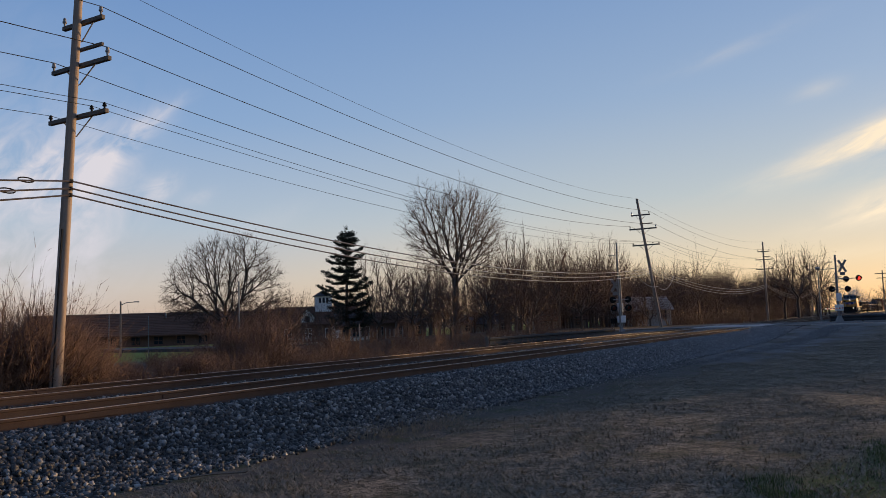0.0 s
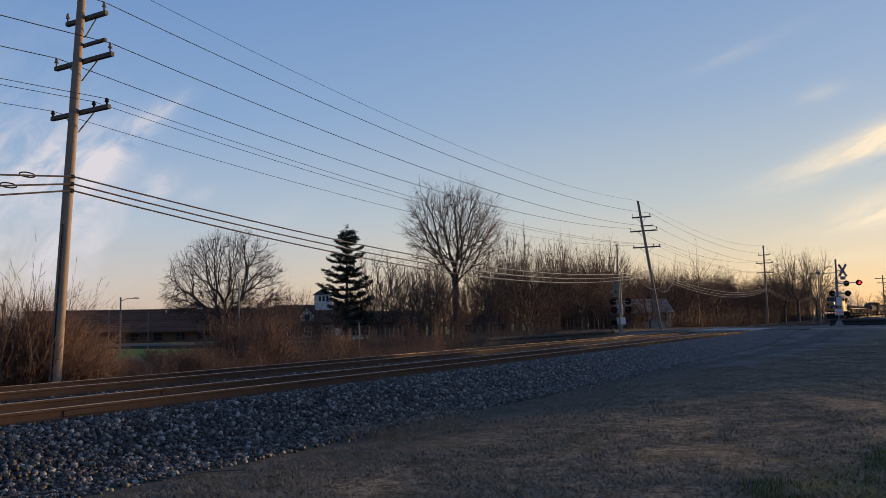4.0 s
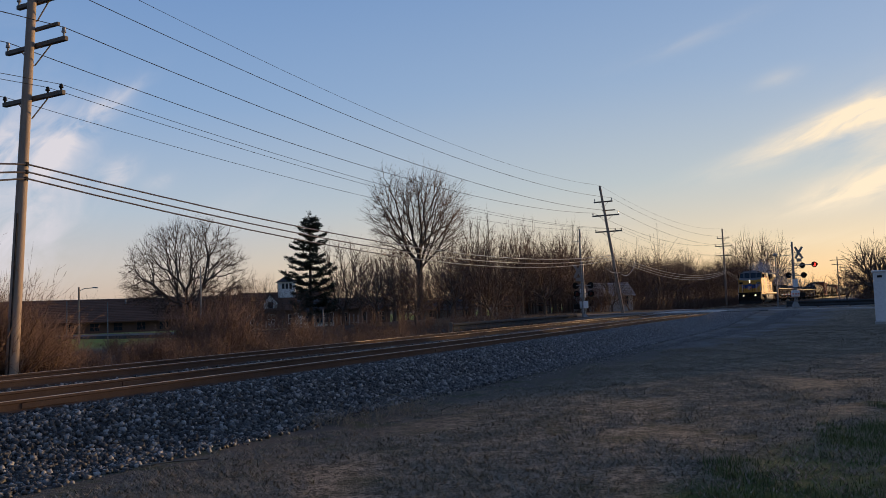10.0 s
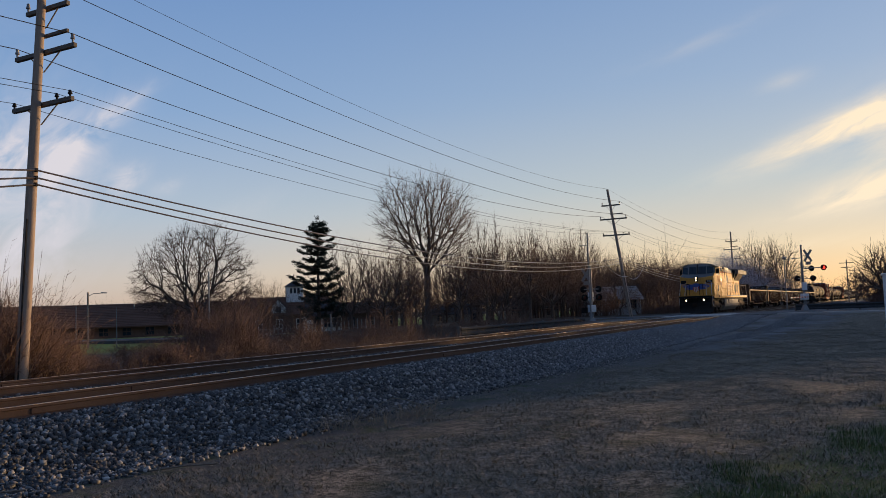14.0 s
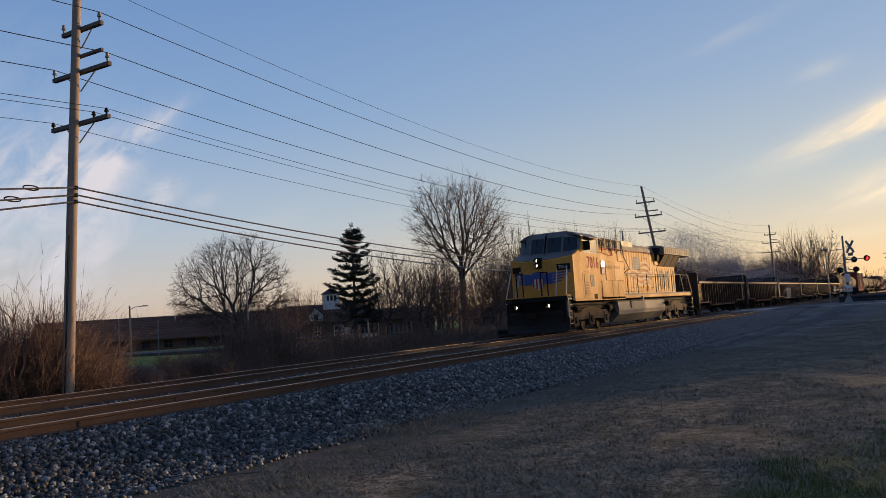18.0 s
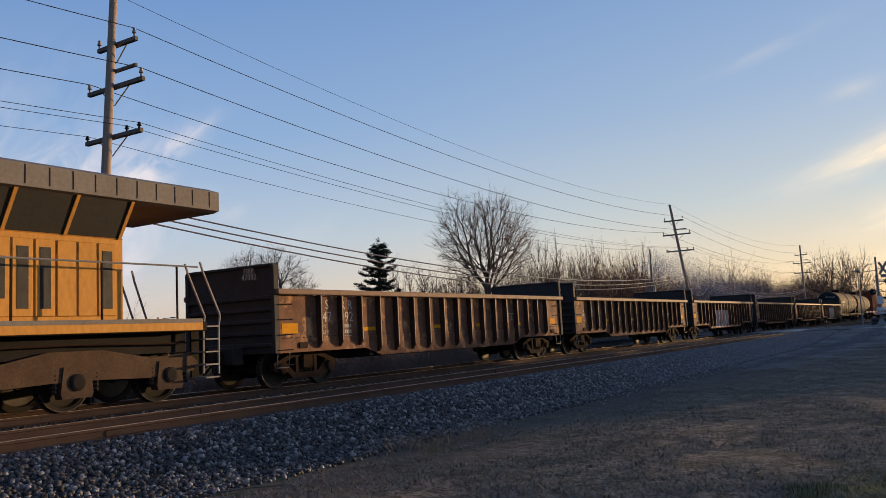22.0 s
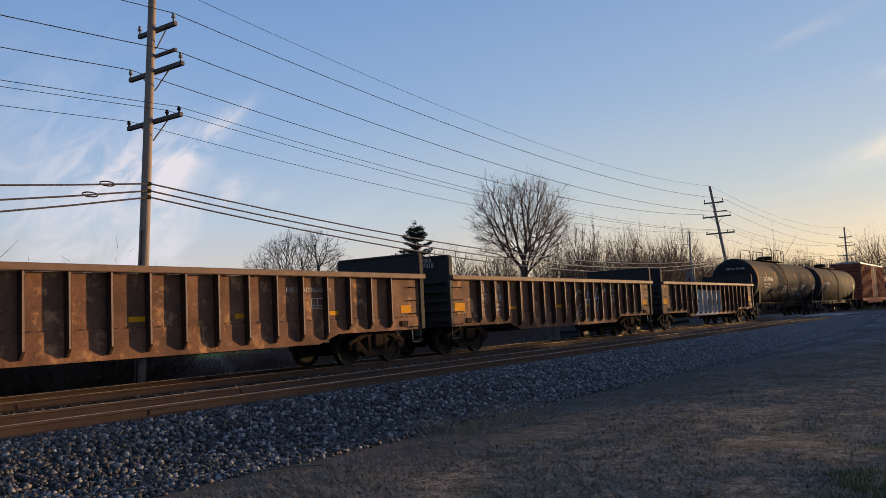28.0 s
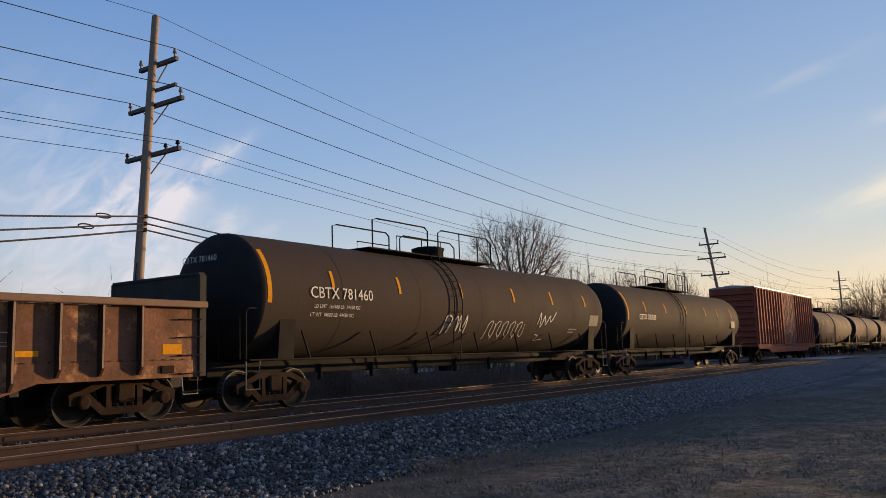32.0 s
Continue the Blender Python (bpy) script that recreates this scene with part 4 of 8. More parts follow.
    # full-width blower section behind the cab
    blow = Geo().slab([(-W, 1.40), (-W, 3.95), (-1.44, 4.02), (-1.42, 4.46), (-1.2, 4.52), (1.2, 4.52), (1.42, 4.46), (1.44, 4.02), (W, 3.95), (W, 1.40)], "x", 4.465, 8.10)
    part("equipment_cabinet", blow, M_YELLOW, lo, "yellow equipment cabinet behind the cab")
    part("cabinet_top", Geo().slab([(-1.425, 4.20), (-1.43, 4.47), (-1.2, 4.53), (1.2, 4.53), (1.43, 4.47), (1.425, 4.20), (1.40, 4.46), (1.19, 4.5), (-1.19, 4.5), (-1.40, 4.46)], "x", 4.47, 10.2), M_GREY, lo, "grey upper band")
    for s in (-1, 1):
        for x0 in (4.85, 5.78, 6.72):
            fr = part("louvre_frame", Geo().box(x0, x0 + 0.78, min(s * 1.43, s * 1.455), max(s * 1.43, s * 1.455), 4.02, 4.44), M_BLACK, lo, "dark slatted air intake")
            for k in range(6):
                z = 4.05 + k * 0.063
                part("slat", Geo().slab([(s * 1.455, z), (s * 1.485, z - 0.02), (s * 1.485, z - 0.012), (s * 1.455, z + 0.012)], "x", x0 + 0.04, x0 + 0.74), M_GREY, fr)
            part("mullion", Geo().box(x0 + 0.79, x0 + 0.90, min(s * 1.43, s * 1.47), max(s * 1.43, s * 1.47), 4.0, 4.45), M_YELLOW, lo)
        pr = Geo().path([(4.62, s * 1.64, 4.42), (7.62, s * 1.64, 4.36), (8.06, s * 1.58, 3.6), (8.9, s * 1.58, 3.0), (9.0, s * 1.2, 2.75)], 0.02).path([(4.62, s * 1.64, 4.0), (7.6, s * 1.64, 3.96)], 0.018)
        for x0 in (4.66, 5.7, 6.62, 7.55):
            pr.path([(x0, s * 1.64, 4.42), (x0, s * 1.64, 3.72)], 0.024)
        part("side_handrail", pr, M_GREY, lo)
        # access panels and doors
        for x0, x1, z0, z1 in ((4.62, 6.1, 1.52, 2.32), (6.12, 7.0, 1.52, 2.32), (7.02, 8.05, 1.52, 2.32), (5.3, 6.55, 2.36, 3.3), (6.57, 7.95, 2.36, 3.3), (2.05, 4.40, 1.50, 2.75), (7.2, 8.05, 3.35, 3.9)):
            part("access_panel", Geo().box(x0, x1, min(s * W, s * (W + 0.026)), max(s * W, s * (W + 0.026)), z0, z1, 0.012), M_YELLOW, lo)
        part("vent_door", Geo().box(2.25, 2.85, min(s * W, s * (W + 0.04)), max(s * W, s * (W + 0.04)), 1.62, 2.66, 0.01), M_YELLOW, lo)
        for k in range(8):
            part("door_slat", Geo().box(2.33, 2.77, min(s * W, s * (W + 0.052)), max(s * W, s * (W + 0.052)), 1.72 + k * 0.07, 1.755 + k * 0.07), M_TANKGREY, lo)
        part("dark_grille", Geo().box(3.05, 3.55, min(s * W, s * (W + 0.035)), max(s * W, s * (W + 0.035)), 2.05, 2.62), M_SCREEN, lo, "small black ventilation grille")
        part("floodlight_step", Geo().box(3.42, 3.85, min(s * W, s * (W + 0.03)), max(s * W, s * (W + 0.03)), 1.46, 1.7), M_BLACK, lo)
    for s in (-1, 1):
        part("grey_band", Geo().box(4.48, 8.09, min(s * 1.432, s * 1.440), max(s * 1.432, s * 1.440), 4.03, 4.45), M_TANKGREY, lo, "grey band under the roof")
        part("grey_band", Geo().box(8.12, 16.2, min(s * 1.012, s * 1.021), max(s * 1.012, s * 1.021), 4.06, 4.23), M_TANKGREY, lo, "grey band under the roof")
        part("cabinet_stripe", Geo().box(4.48, 8.09, min(s * W, s * (W + 0.006)), max(s * W, s * (W + 0.006)), 3.86, 3.93), M_FADERED, lo, "thin red stripe under the roof")
    # engine hood
    hood = Geo().slab([(-0.98, 1.66), (-0.98, 4.28), (-0.9, 4.44), (0.9, 4.44), (0.98, 4.28), (0.98, 1.66)], "x", 8.10, 20.0)
    part("engine_hood", hood, M_YELLOW, lo, "yellow engine hood with tall doors")
    x = 8.22
    for k in range(16):
        w_ = (0.72, 0.46, 0.46, 0.46, 0.46, 0.46, 0.46, 0.46, 0.46, 0.46, 0.5, 0.5, 0.5, 0.5, 0.44, 0.44)[k]
        for s in (-1, 1):
            d = part("hood_door", Geo().box(x, x + w_ - 0.025, min(s * 0.98, s * 1.015), max(s * 0.98, s * 1.015), 1.80, 4.2, 0.014), M_YELLOW, lo)
            for z in (1.98, 3.0, 4.0):
                part("latch", Geo().box(x + w_ - 0.09, x + w_ - 0.05, min(s * 1.0, s * 1.04), max(s * 1.0, s * 1.04), z, z + 0.09), M_YELLOW, d)
        x += w_
    part("grey_hood_top", Geo().slab([(-0.985, 4.20), (-0.985, 4.29), (-0.905, 4.45), (0.905, 4.45), (0.985, 4.29), (0.985, 4.20), (0.95, 4.28), (0.88, 4.43), (-0.88, 4.43), (-0.95, 4.28)], "x", 8.11, 16.2), M_TANKGREY, lo)
    for s in (-1, 1):
        part("red_stripe", Geo().box(8.12, 15.6, min(s * 1.0, s * 1.018), max(s * 1.0, s * 1.020), 3.99, 4.055), M_FADERED, lo, "thin red stripe under the roof")
        st = Geo()
        for poly in ([(6.05, 4.0), (8.08, 3.86), (8.08, 3.93), (6.2, 4.05)], [(5.7, 3.55), (6.6, 3.62), (6.3, 3.98), (6.05, 4.0), (6.25, 3.68)], [(4.5, 3.72), (5.9, 3.58), (5.9, 3.64), (4.5, 3.78)]):
            k0 = len(st.v)
            st.add([(px, s * (W + 0.006), pz) for px, pz in poly], [tuple(range(len(poly)))])
        part("bolt_stripe", st, M_FADERED, lo, "red lightning stripe")
    # stripes and stars of a painted flag, worn
    for s in (-1,):
        for k in range(9):
            z0 = 3.55 - k * 0.15
            fl = Geo()
            pts = [(10.95 + 0.175 * i, z0 + 0.09 * math.sin(i * 0.5 + 0.3) - 0.010 * i) for i in range(22)]
            if k < 4:
                pts = [p for p in pts if p[0] > 12.55 and p[0] < 14.75 - 0.1 * (k < 2)]
            else:
                pts = [p for p in pts if p[0] > 10.6 + 0.05 * k]
            fl.ribbon(pts, 0.115, -1.022)
            part("flag_stripe", fl, M_FLAGRED if k % 2 else M_FLAGWHITE, lo, "faded painted flag stripe")
        canton = Geo().add([(11.15, -1.020, 3.02), (12.6, -1.020, 2.98), (12.6, -1.020, 3.66), (12.1, -1.020, 3.76), (11.45, -1.020, 3.74)], [(0, 1, 2, 3, 4)])
        can = part("flag_canton", canton, M_FLAGBLUE, lo, "faded blue flag canton")
        for i in range(5):
            for j in range(4):
                part("star", Geo().blob(11.42 + 0.26 * i + 0.05 * (j % 2), 3.10 + 0.16 * j, 0.035, 0.035, -1.0225, 7), M_FLAGWHITE, can)
    # horns, stack, roof gear
    hn = Geo()
    for k in range(3):
        hn.lathe([(-0.3, 0.03), (0.0, 0.05), (0.18, 0.1), (0.2, 0.1)], (12.3 + k * 0.25, -0.1, 4.58), "x", 10)
    part("horn", hn, M_BLACK, lo, "black air horn cluster")
    part("exhaust_stack", Geo().box(13.6, 14.3, -0.35, 0.35, 4.44, 4.6, 0.03), M_BLACK, lo)
    part("roof_fan", Geo().lathe([(4.44, 0.45), (4.52, 0.45)], (9.6, 0, 0), "z", 16), M_GREY, lo)
    for s in (-1, 1):
        for k in range(7):
            z = 1.9 + 0.36 * k
            part("rung", Geo().path([(13.55, s * 1.02, z), (13.55, s * 1.1, z), (13.95, s * 1.1, z), (13.95, s * 1.02, z)], 0.014), M_STEEL, lo)
    # radiator section with wide wings
    rad = Geo().slab([(-1.0, 1.66), (-1.0, 3.30), (-1.02, 3.32), (1.02, 3.32), (1.0, 3.30), (1.0, 1.66)], "x", 15.9, 20.05)
    part("radiator_cabinet", rad, M_YELLOW, lo)
    for s in (-1, 1):
        part("radiator_screen", Geo().slab([(s * 1.02, 3.32), (s * 1.46, 4.02), (s * 0.5, 4.02), (s * 0.5, 3.32)], "x", 16.4, 19.95), M_SCREEN, lo, "black sloping radiator intake")
        for x0 in (16.38, 17.55, 18.75, 19.93):
            part("screen_bar", Geo().slab([(s * 1.03, 3.30), (s * 1.49, 4.02), (s * 1.46, 4.03), (s * 1.0, 3.32)], "x", x0, x0 + 0.07), M_YELLOW, lo)
        for k in range(9):
            x0 = 16.05 + k * 0.43
            g = part("radiator_door", Geo().box(x0, x0 + 0.39, min(s * 1.0, s * 1.03), max(s * 1.0, s * 1.03), 1.78, 3.2, 0.012), M_YELLOW, lo)
            if k not in (6, 7):
                z0, z1 = (1.92, 3.05) if k % 3 else (2.1, 2.85)
                part("door_grille", Geo().box(x0 + 0.09, x0 + 0.30, min(s * 1.03, s * 1.04), max(s * 1.03, s * 1.04), z0, z1), M_SCREEN, g, "narrow black door grille")
        part("shoulder_panel", Geo().box(15.45, 16.35, min(s * 1.0, s * 1.06), max(s * 1.0, s * 1.06), 3.36, 4.1, 0.02), M_YELLOW, lo)
    wingb = Geo().slab([(-1.56, 4.03), (-1.56, 4.44), (-1.2, 4.56), (1.2, 4.56), (1.56, 4.44), (1.56, 4.03), (1.4, 3.99), (-1.4, 3.99)], "x", 16.0, 22.1)
    part("radiator_wing", wingb, M_TANKGREY, lo, "wide overhanging radiator housing")
    for k in range(13):
        for s in (-1, 1):
            part("wing_seam", Geo().box(16.3 + k * 0.46, 16.32 + k * 0.46, min(s * 1.55, s * 1.566), max(s * 1.55, s * 1.566), 4.08, 4.42), M_BLACK, lo)
    part("wing_front", Geo().slab([(-1.2, 3.6), (-1.3, 4.4), (1.3, 4.4), (1.2, 3.6)], "x", 15.55, 16.02), M_BLACK, lo)
    # walkway handrail
    for s in (-1, 1):
        part("walkway_rail", Geo().path([(8.2, s * 1.47, 2.74), (20.4, s * 1.47, 2.78), (21.55, s * 1.47, 2.78)], 0.02), M_STEEL, lo)
        for k in range(8):
            x0 = 8.75 + k * 1.75
            part("rail_post", Geo().box(x0 - 0.022, x0 + 0.022, min(s * 1.455, s * 1.485), max(s * 1.455, s * 1.485), 1.5, 2.76, 0.006), M_BLACK, lo)
        # fuel tank and pipes
    tank = Geo().slab([(-1.46, 0.62), (-1.50, 0.82), (-1.46, 1.26), (-1.36, 1.32), (1.36, 1.32), (1.46, 1.26), (1.50, 0.82), (1.46, 0.62), (1.05, 0.22), (-1.05, 0.22)], "x", 6.95, 15.45)
    part("fuel_tank", tank, M_TANKGREY, lo, "long dusty grey fuel tank")
    part("fuel_gauge", Geo().box(8.95, 9.25, -1.525, -1.48, 0.9, 1.3, 0.01), M_SCREEN, lo)
    part("fuel_filler", Geo().lathe([(-1.6, 0.1), (-1.5, 0.1)], (10.9, 0, 1.42), "y", 12), M_STEEL, lo)
    part("fuel_valve", Geo().lathe([(-1.56, 0.07), (-1.5, 0.07)], (15.2, 0, 1.05), "y", 10), M_BLACK, lo)
    part("air_tank", Geo().lathe([(6.0, 0.1), (6.06, 0.24), (6.9, 0.24), (6.95, 0.1)], (0, -1.1, 1.0), "x", 14), M_BLACK, lo, smooth=True)
    part("bell", Geo().lathe([(0.0, 0.2), (0.08, 0.15), (0.3, 0.1), (0.34, 0.02)], (6.7, -1.3, 0.75), "z", 14), M_TRUCK, lo, smooth=True)
    # three-axle trucks
    wheels = []
    for c, xs3 in ((3.7, (1.7, 3.7, 5.75)), (18.9, (16.85, 18.9, 21.0))):
        for s in (-1, 1):
            y0, y1 = s * 1.12 - 0.08, s * 1.12 + 0.08
            fr = Geo()
            a0, a1, a2 = xs3
            fr.slab([(a0 - 0.75, 0.78), (a0 - 0.5, 0.98), (a0 + 0.45, 0.92), (a1 - 0.55, 1.12), (a1 + 0.55, 1.12), (a2 - 0.45, 0.92), (a2 + 0.5, 0.98), (a2 + 0.75, 0.78),
                     (a2 + 0.62, 0.60), (a2 - 0.5, 0.52), (a1 + 0.5, 0.56), (a1 - 0.5, 0.56), (a0 + 0.5, 0.52), (a0 - 0.62, 0.60)], "y", y0, y1)
            sf = part("truck_frame", fr, M_LOCOTRUCK, lo, "dusty cast truck side frame, toned as sunlit")
            for ax in xs3:
                jb = Geo().slab([(ax - 0.30, 0.26), (ax + 0.30, 0.26), (ax + 0.33, 0.36), (ax + 0.27, 0.84), (ax - 0.27, 0.84), (ax - 0.33, 0.36)], "y", y0 - 0.03, y1 + 0.03)
                jo = part("journal_box", jb, M_LOCOTRUCK, sf)
                part("journal_cap", Geo().lathe([(s * 1.2, 0.16), (s * 1.26, 0.16), (s * 1.28, 0.11)], (ax, 0, 0.55), "y", 14), M_BLACK, sf)
                for q in (-0.42, 0.42):
                    sp = Geo()
                    for k in range(5):
                        z = 0.36 + k * 0.075
                        sp.lathe([(z, 0.07), (z + 0.04, 0.09), (z + 0.07, 0.07)], (ax + q, s * 1.12, 0), "z", 8)
                    part("coil_spring", sp, M_BLACK, sf)
            part("brake_cylinder", Geo().lathe([(a0 - 0.1, 0.11), (a0 - 0.08, 0.15), (a0 + 0.4, 0.15), (a0 + 0.42, 0.11)], (0, s * 1.22, 1.02), "x", 12), M_TRUCK, sf, smooth=True)
            part("sand_pipe", Geo().path([(a0 - 0.6, s * 1.2, 1.35), (a0 - 0.62, s * 1.1, 0.7), (a0 - 0.55, s * 0.8, 0.16)], 0.022), M_BLACK, sf)
            part("brake_pipe", Geo().path([(a0 - 0.5, s * 1.24, 1.22), (a1, s * 1.24, 1.24), (a2 + 0.4, s * 1.24, 1.18)], 0.02), M_TRUCK, sf)
        for ax in xs3:
            wheels.append(wheelset(lo, ax, 0.533))
    coupler(lo, 22.6, 1)
    # painted numbers and words
    lettering("cab_number", "7016", 0.80, M_RED, lo, 2.72, -(W + 0.030), 2.92, label="red painted road number")
    lettering("slogan", "BUILDING AMERICA", 0.24, M_FADETEXT, lo, 5.35, -(W + 0.030), 2.94)
    em = Geo().add([(x_, -(W + 0.034), z_) for x_, z_ in ((4.62, 3.02), (5.2, 3.02), (5.2, 3.28), (4.91, 3.32), (4.62, 3.28))], [(0, 1, 2, 3, 4)])
    part("emblem_top", em, M_BLUE, lo, "blue and red shield emblem")
    for k in range(7):
        x0 = 4.62 + k * 0.083
        part("emblem_stripe", Geo().add([(x0, -(W + 0.034), 2.62 + 0.05 * abs(k - 3) / 3), (x0 + 0.083, -(W + 0.034), 2.62 + 0.05 * abs(k - 3) / 3), (x0 + 0.083, -(W + 0.034), 3.02), (x0, -(W + 0.034), 3.02)], [(0, 1, 2, 3)]), M_RED if k % 2 == 0 else M_WHITE, lo)
    return lo, wheels


# -- open gondola cars --
GL = 17.5            # coupled length
RIBS = [2.21 + 0.8175 * k for k in range(17)]


def build_gondola(label):
    go = thing("gondola_car", label, "gondola car", "gondola cars", at=pose(0, FAR_TRACK, 0))
    x0, x1, W = 0.70, 16.80, 1.47
    for s in (-1, 1):
        y0, y1 = sorted((s * W, s * (W - 0.05)))
        g = Geo().slab([(x0, 1.18), (x1, 1.18), (x1, 2.22), (x0, 2.22)], "y", y0, y1)
        part("side_sheet", g, M_GOND, go, "dented rust-brown side sheet")
        y0, y1 = sorted((s * (W + 0.014), s * (W - 0.04)))
        g = Geo().slab([(x0, 0.84), (4.15, 0.84), (4.85, 0.62), (12.65, 0.62), (13.35, 0.84), (x1, 0.84), (x1, 1.176), (x0, 1.176)], "y", y0, y1)
        part("side_sill", g, M_GOND, go)
        y0, y1 = sorted((s * (W - 0.06), s * (W + 0.18)))
        part("top_chord", Geo().box(x0 - 0.02, x1 + 0.02, y0, y1, 2.225, 2.36, 0.015), M_CHORD, go, "rusted rolled top chord")
        rv = Geo()
        for k in range(67):
            xr = x0 + 0.3 + k * 0.232
            rv.box(xr, xr + 0.06, min(s * W, s * (W + 0.028)), max(s * W, s * (W + 0.028)), 1.19, 1.205)
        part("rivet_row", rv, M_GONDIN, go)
        for k, xr in enumerate(RIBS):
            zb = 0.92 if xr < 4.2 or xr > 13.3 else 0.72
            d = s * (W + 0.17)
            rib = Geo().rings([[(xr - 0.025, s * W, zb), (xr + 0.025, s * W, zb), (xr + 0.025, s * (W + 0.07), zb), (xr - 0.025, s * (W + 0.07), zb)],
                               [(xr - 0.025, s * W, zb + 0.14), (xr + 0.025, s * W, zb + 0.14), (xr + 0.025, d, zb + 0.14), (xr - 0.025, d, zb + 0.14)],
                               [(xr - 0.025, s * W, 2.22), (xr + 0.025, s * W, 2.22), (xr + 0.025, s * (W + 0.165), 2.22), (xr - 0.025, s * (W + 0.165), 2.22)]])
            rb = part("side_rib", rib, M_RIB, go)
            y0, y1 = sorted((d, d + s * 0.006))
            part("rib_edge", Geo().box(xr - 0.028, xr + 0.012, y0, y1, zb + 0.15, 2.215), M_RIBEDGE, rb, "pale rib edge, painted as if catching the sun")
        for xr, w, h in ((0.95, 0.55, 0.24), (4.05, 0.55, 0.10), (7.55, 0.42, 0.10), (10.1, 0.42, 0.10), (12.9, 0.45, 0.10), (15.85, 0.45, 0.2)):
            part("reflector", Geo().box(xr, xr + w, min(s * W, s * (W + 0.005)), max(s * W, s * (W + 0.005)), 1.30, 1.30 + h), M_REFLECT, go, "yellow reflective plate")
        part("roping_plate", Geo().box(2.0 - 0.5, 2.0 - 0.2, min(s * W, s * (W + 0.05)), max(s * W, s * (W + 0.05)), 0.93, 1.08, 0.01), M_TRUCK, go)
        part("roping_plate", Geo().box(15.8, 16.1, min(s * W, s * (W + 0.05)), max(s * W, s * (W + 0.05)), 0.93, 1.08, 0.01), M_TRUCK, go)
        # ladders at the ends
        for xa in (0.74, 16.22):
            for k in range(5):
                z = 0.55 + k * 0.36
                part("grab_iron", Geo().path([(xa, s * W, z), (xa, s * (W + 0.09), z), (xa + 0.5, s * (W + 0.09), z + 0.01), (xa + 0.5, s * W, z)], 0.012), M_BLACK, go)
        part("sill_step", Geo().path([(0.78, s * W, 0.86), (0.78, s * W, 0.5), (1.15, s * W, 0.5), (1.2, s * W, 0.86)], 0.016), M_STEEL, go)
        part("sill_step", Geo().path([(16.7, s * W, 0.86), (16.7, s * W, 0.5), (16.35, s * W, 0.5), (16.3, s * W, 0.86)], 0.016), M_STEEL, go)
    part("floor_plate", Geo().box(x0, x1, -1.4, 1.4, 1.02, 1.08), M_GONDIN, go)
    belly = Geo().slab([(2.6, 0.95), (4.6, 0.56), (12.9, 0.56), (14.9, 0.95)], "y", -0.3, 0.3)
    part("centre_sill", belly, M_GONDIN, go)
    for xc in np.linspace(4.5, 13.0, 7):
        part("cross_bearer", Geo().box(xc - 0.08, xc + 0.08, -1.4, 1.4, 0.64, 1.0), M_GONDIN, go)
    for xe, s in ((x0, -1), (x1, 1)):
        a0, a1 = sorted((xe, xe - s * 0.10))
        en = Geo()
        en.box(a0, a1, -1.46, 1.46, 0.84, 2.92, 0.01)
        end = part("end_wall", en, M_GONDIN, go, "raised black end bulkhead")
        for k in range(5):
            b0, b1 = sorted((xe, xe + s * 0.07))
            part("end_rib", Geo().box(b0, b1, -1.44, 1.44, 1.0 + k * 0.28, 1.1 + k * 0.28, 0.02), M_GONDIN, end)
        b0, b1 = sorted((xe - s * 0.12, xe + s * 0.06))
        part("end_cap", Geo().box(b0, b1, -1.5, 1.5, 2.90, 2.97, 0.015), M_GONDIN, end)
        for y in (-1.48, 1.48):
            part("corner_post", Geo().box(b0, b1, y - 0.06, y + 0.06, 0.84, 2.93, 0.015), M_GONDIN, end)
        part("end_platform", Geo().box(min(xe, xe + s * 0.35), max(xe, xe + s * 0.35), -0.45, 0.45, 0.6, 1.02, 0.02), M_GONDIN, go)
        coupler(go, xe + s * 0.72, s)
    part("brake_wheel", Geo().lathe([(16.92, 0.24), (16.95, 0.26), (16.97, 0.24)], (0, 0.7, 2.1), "x", 16), M_BLACK, go)
    wheels = freight_truck(go, 2.2) + freight_truck(go, 15.3)
    return go, wheels


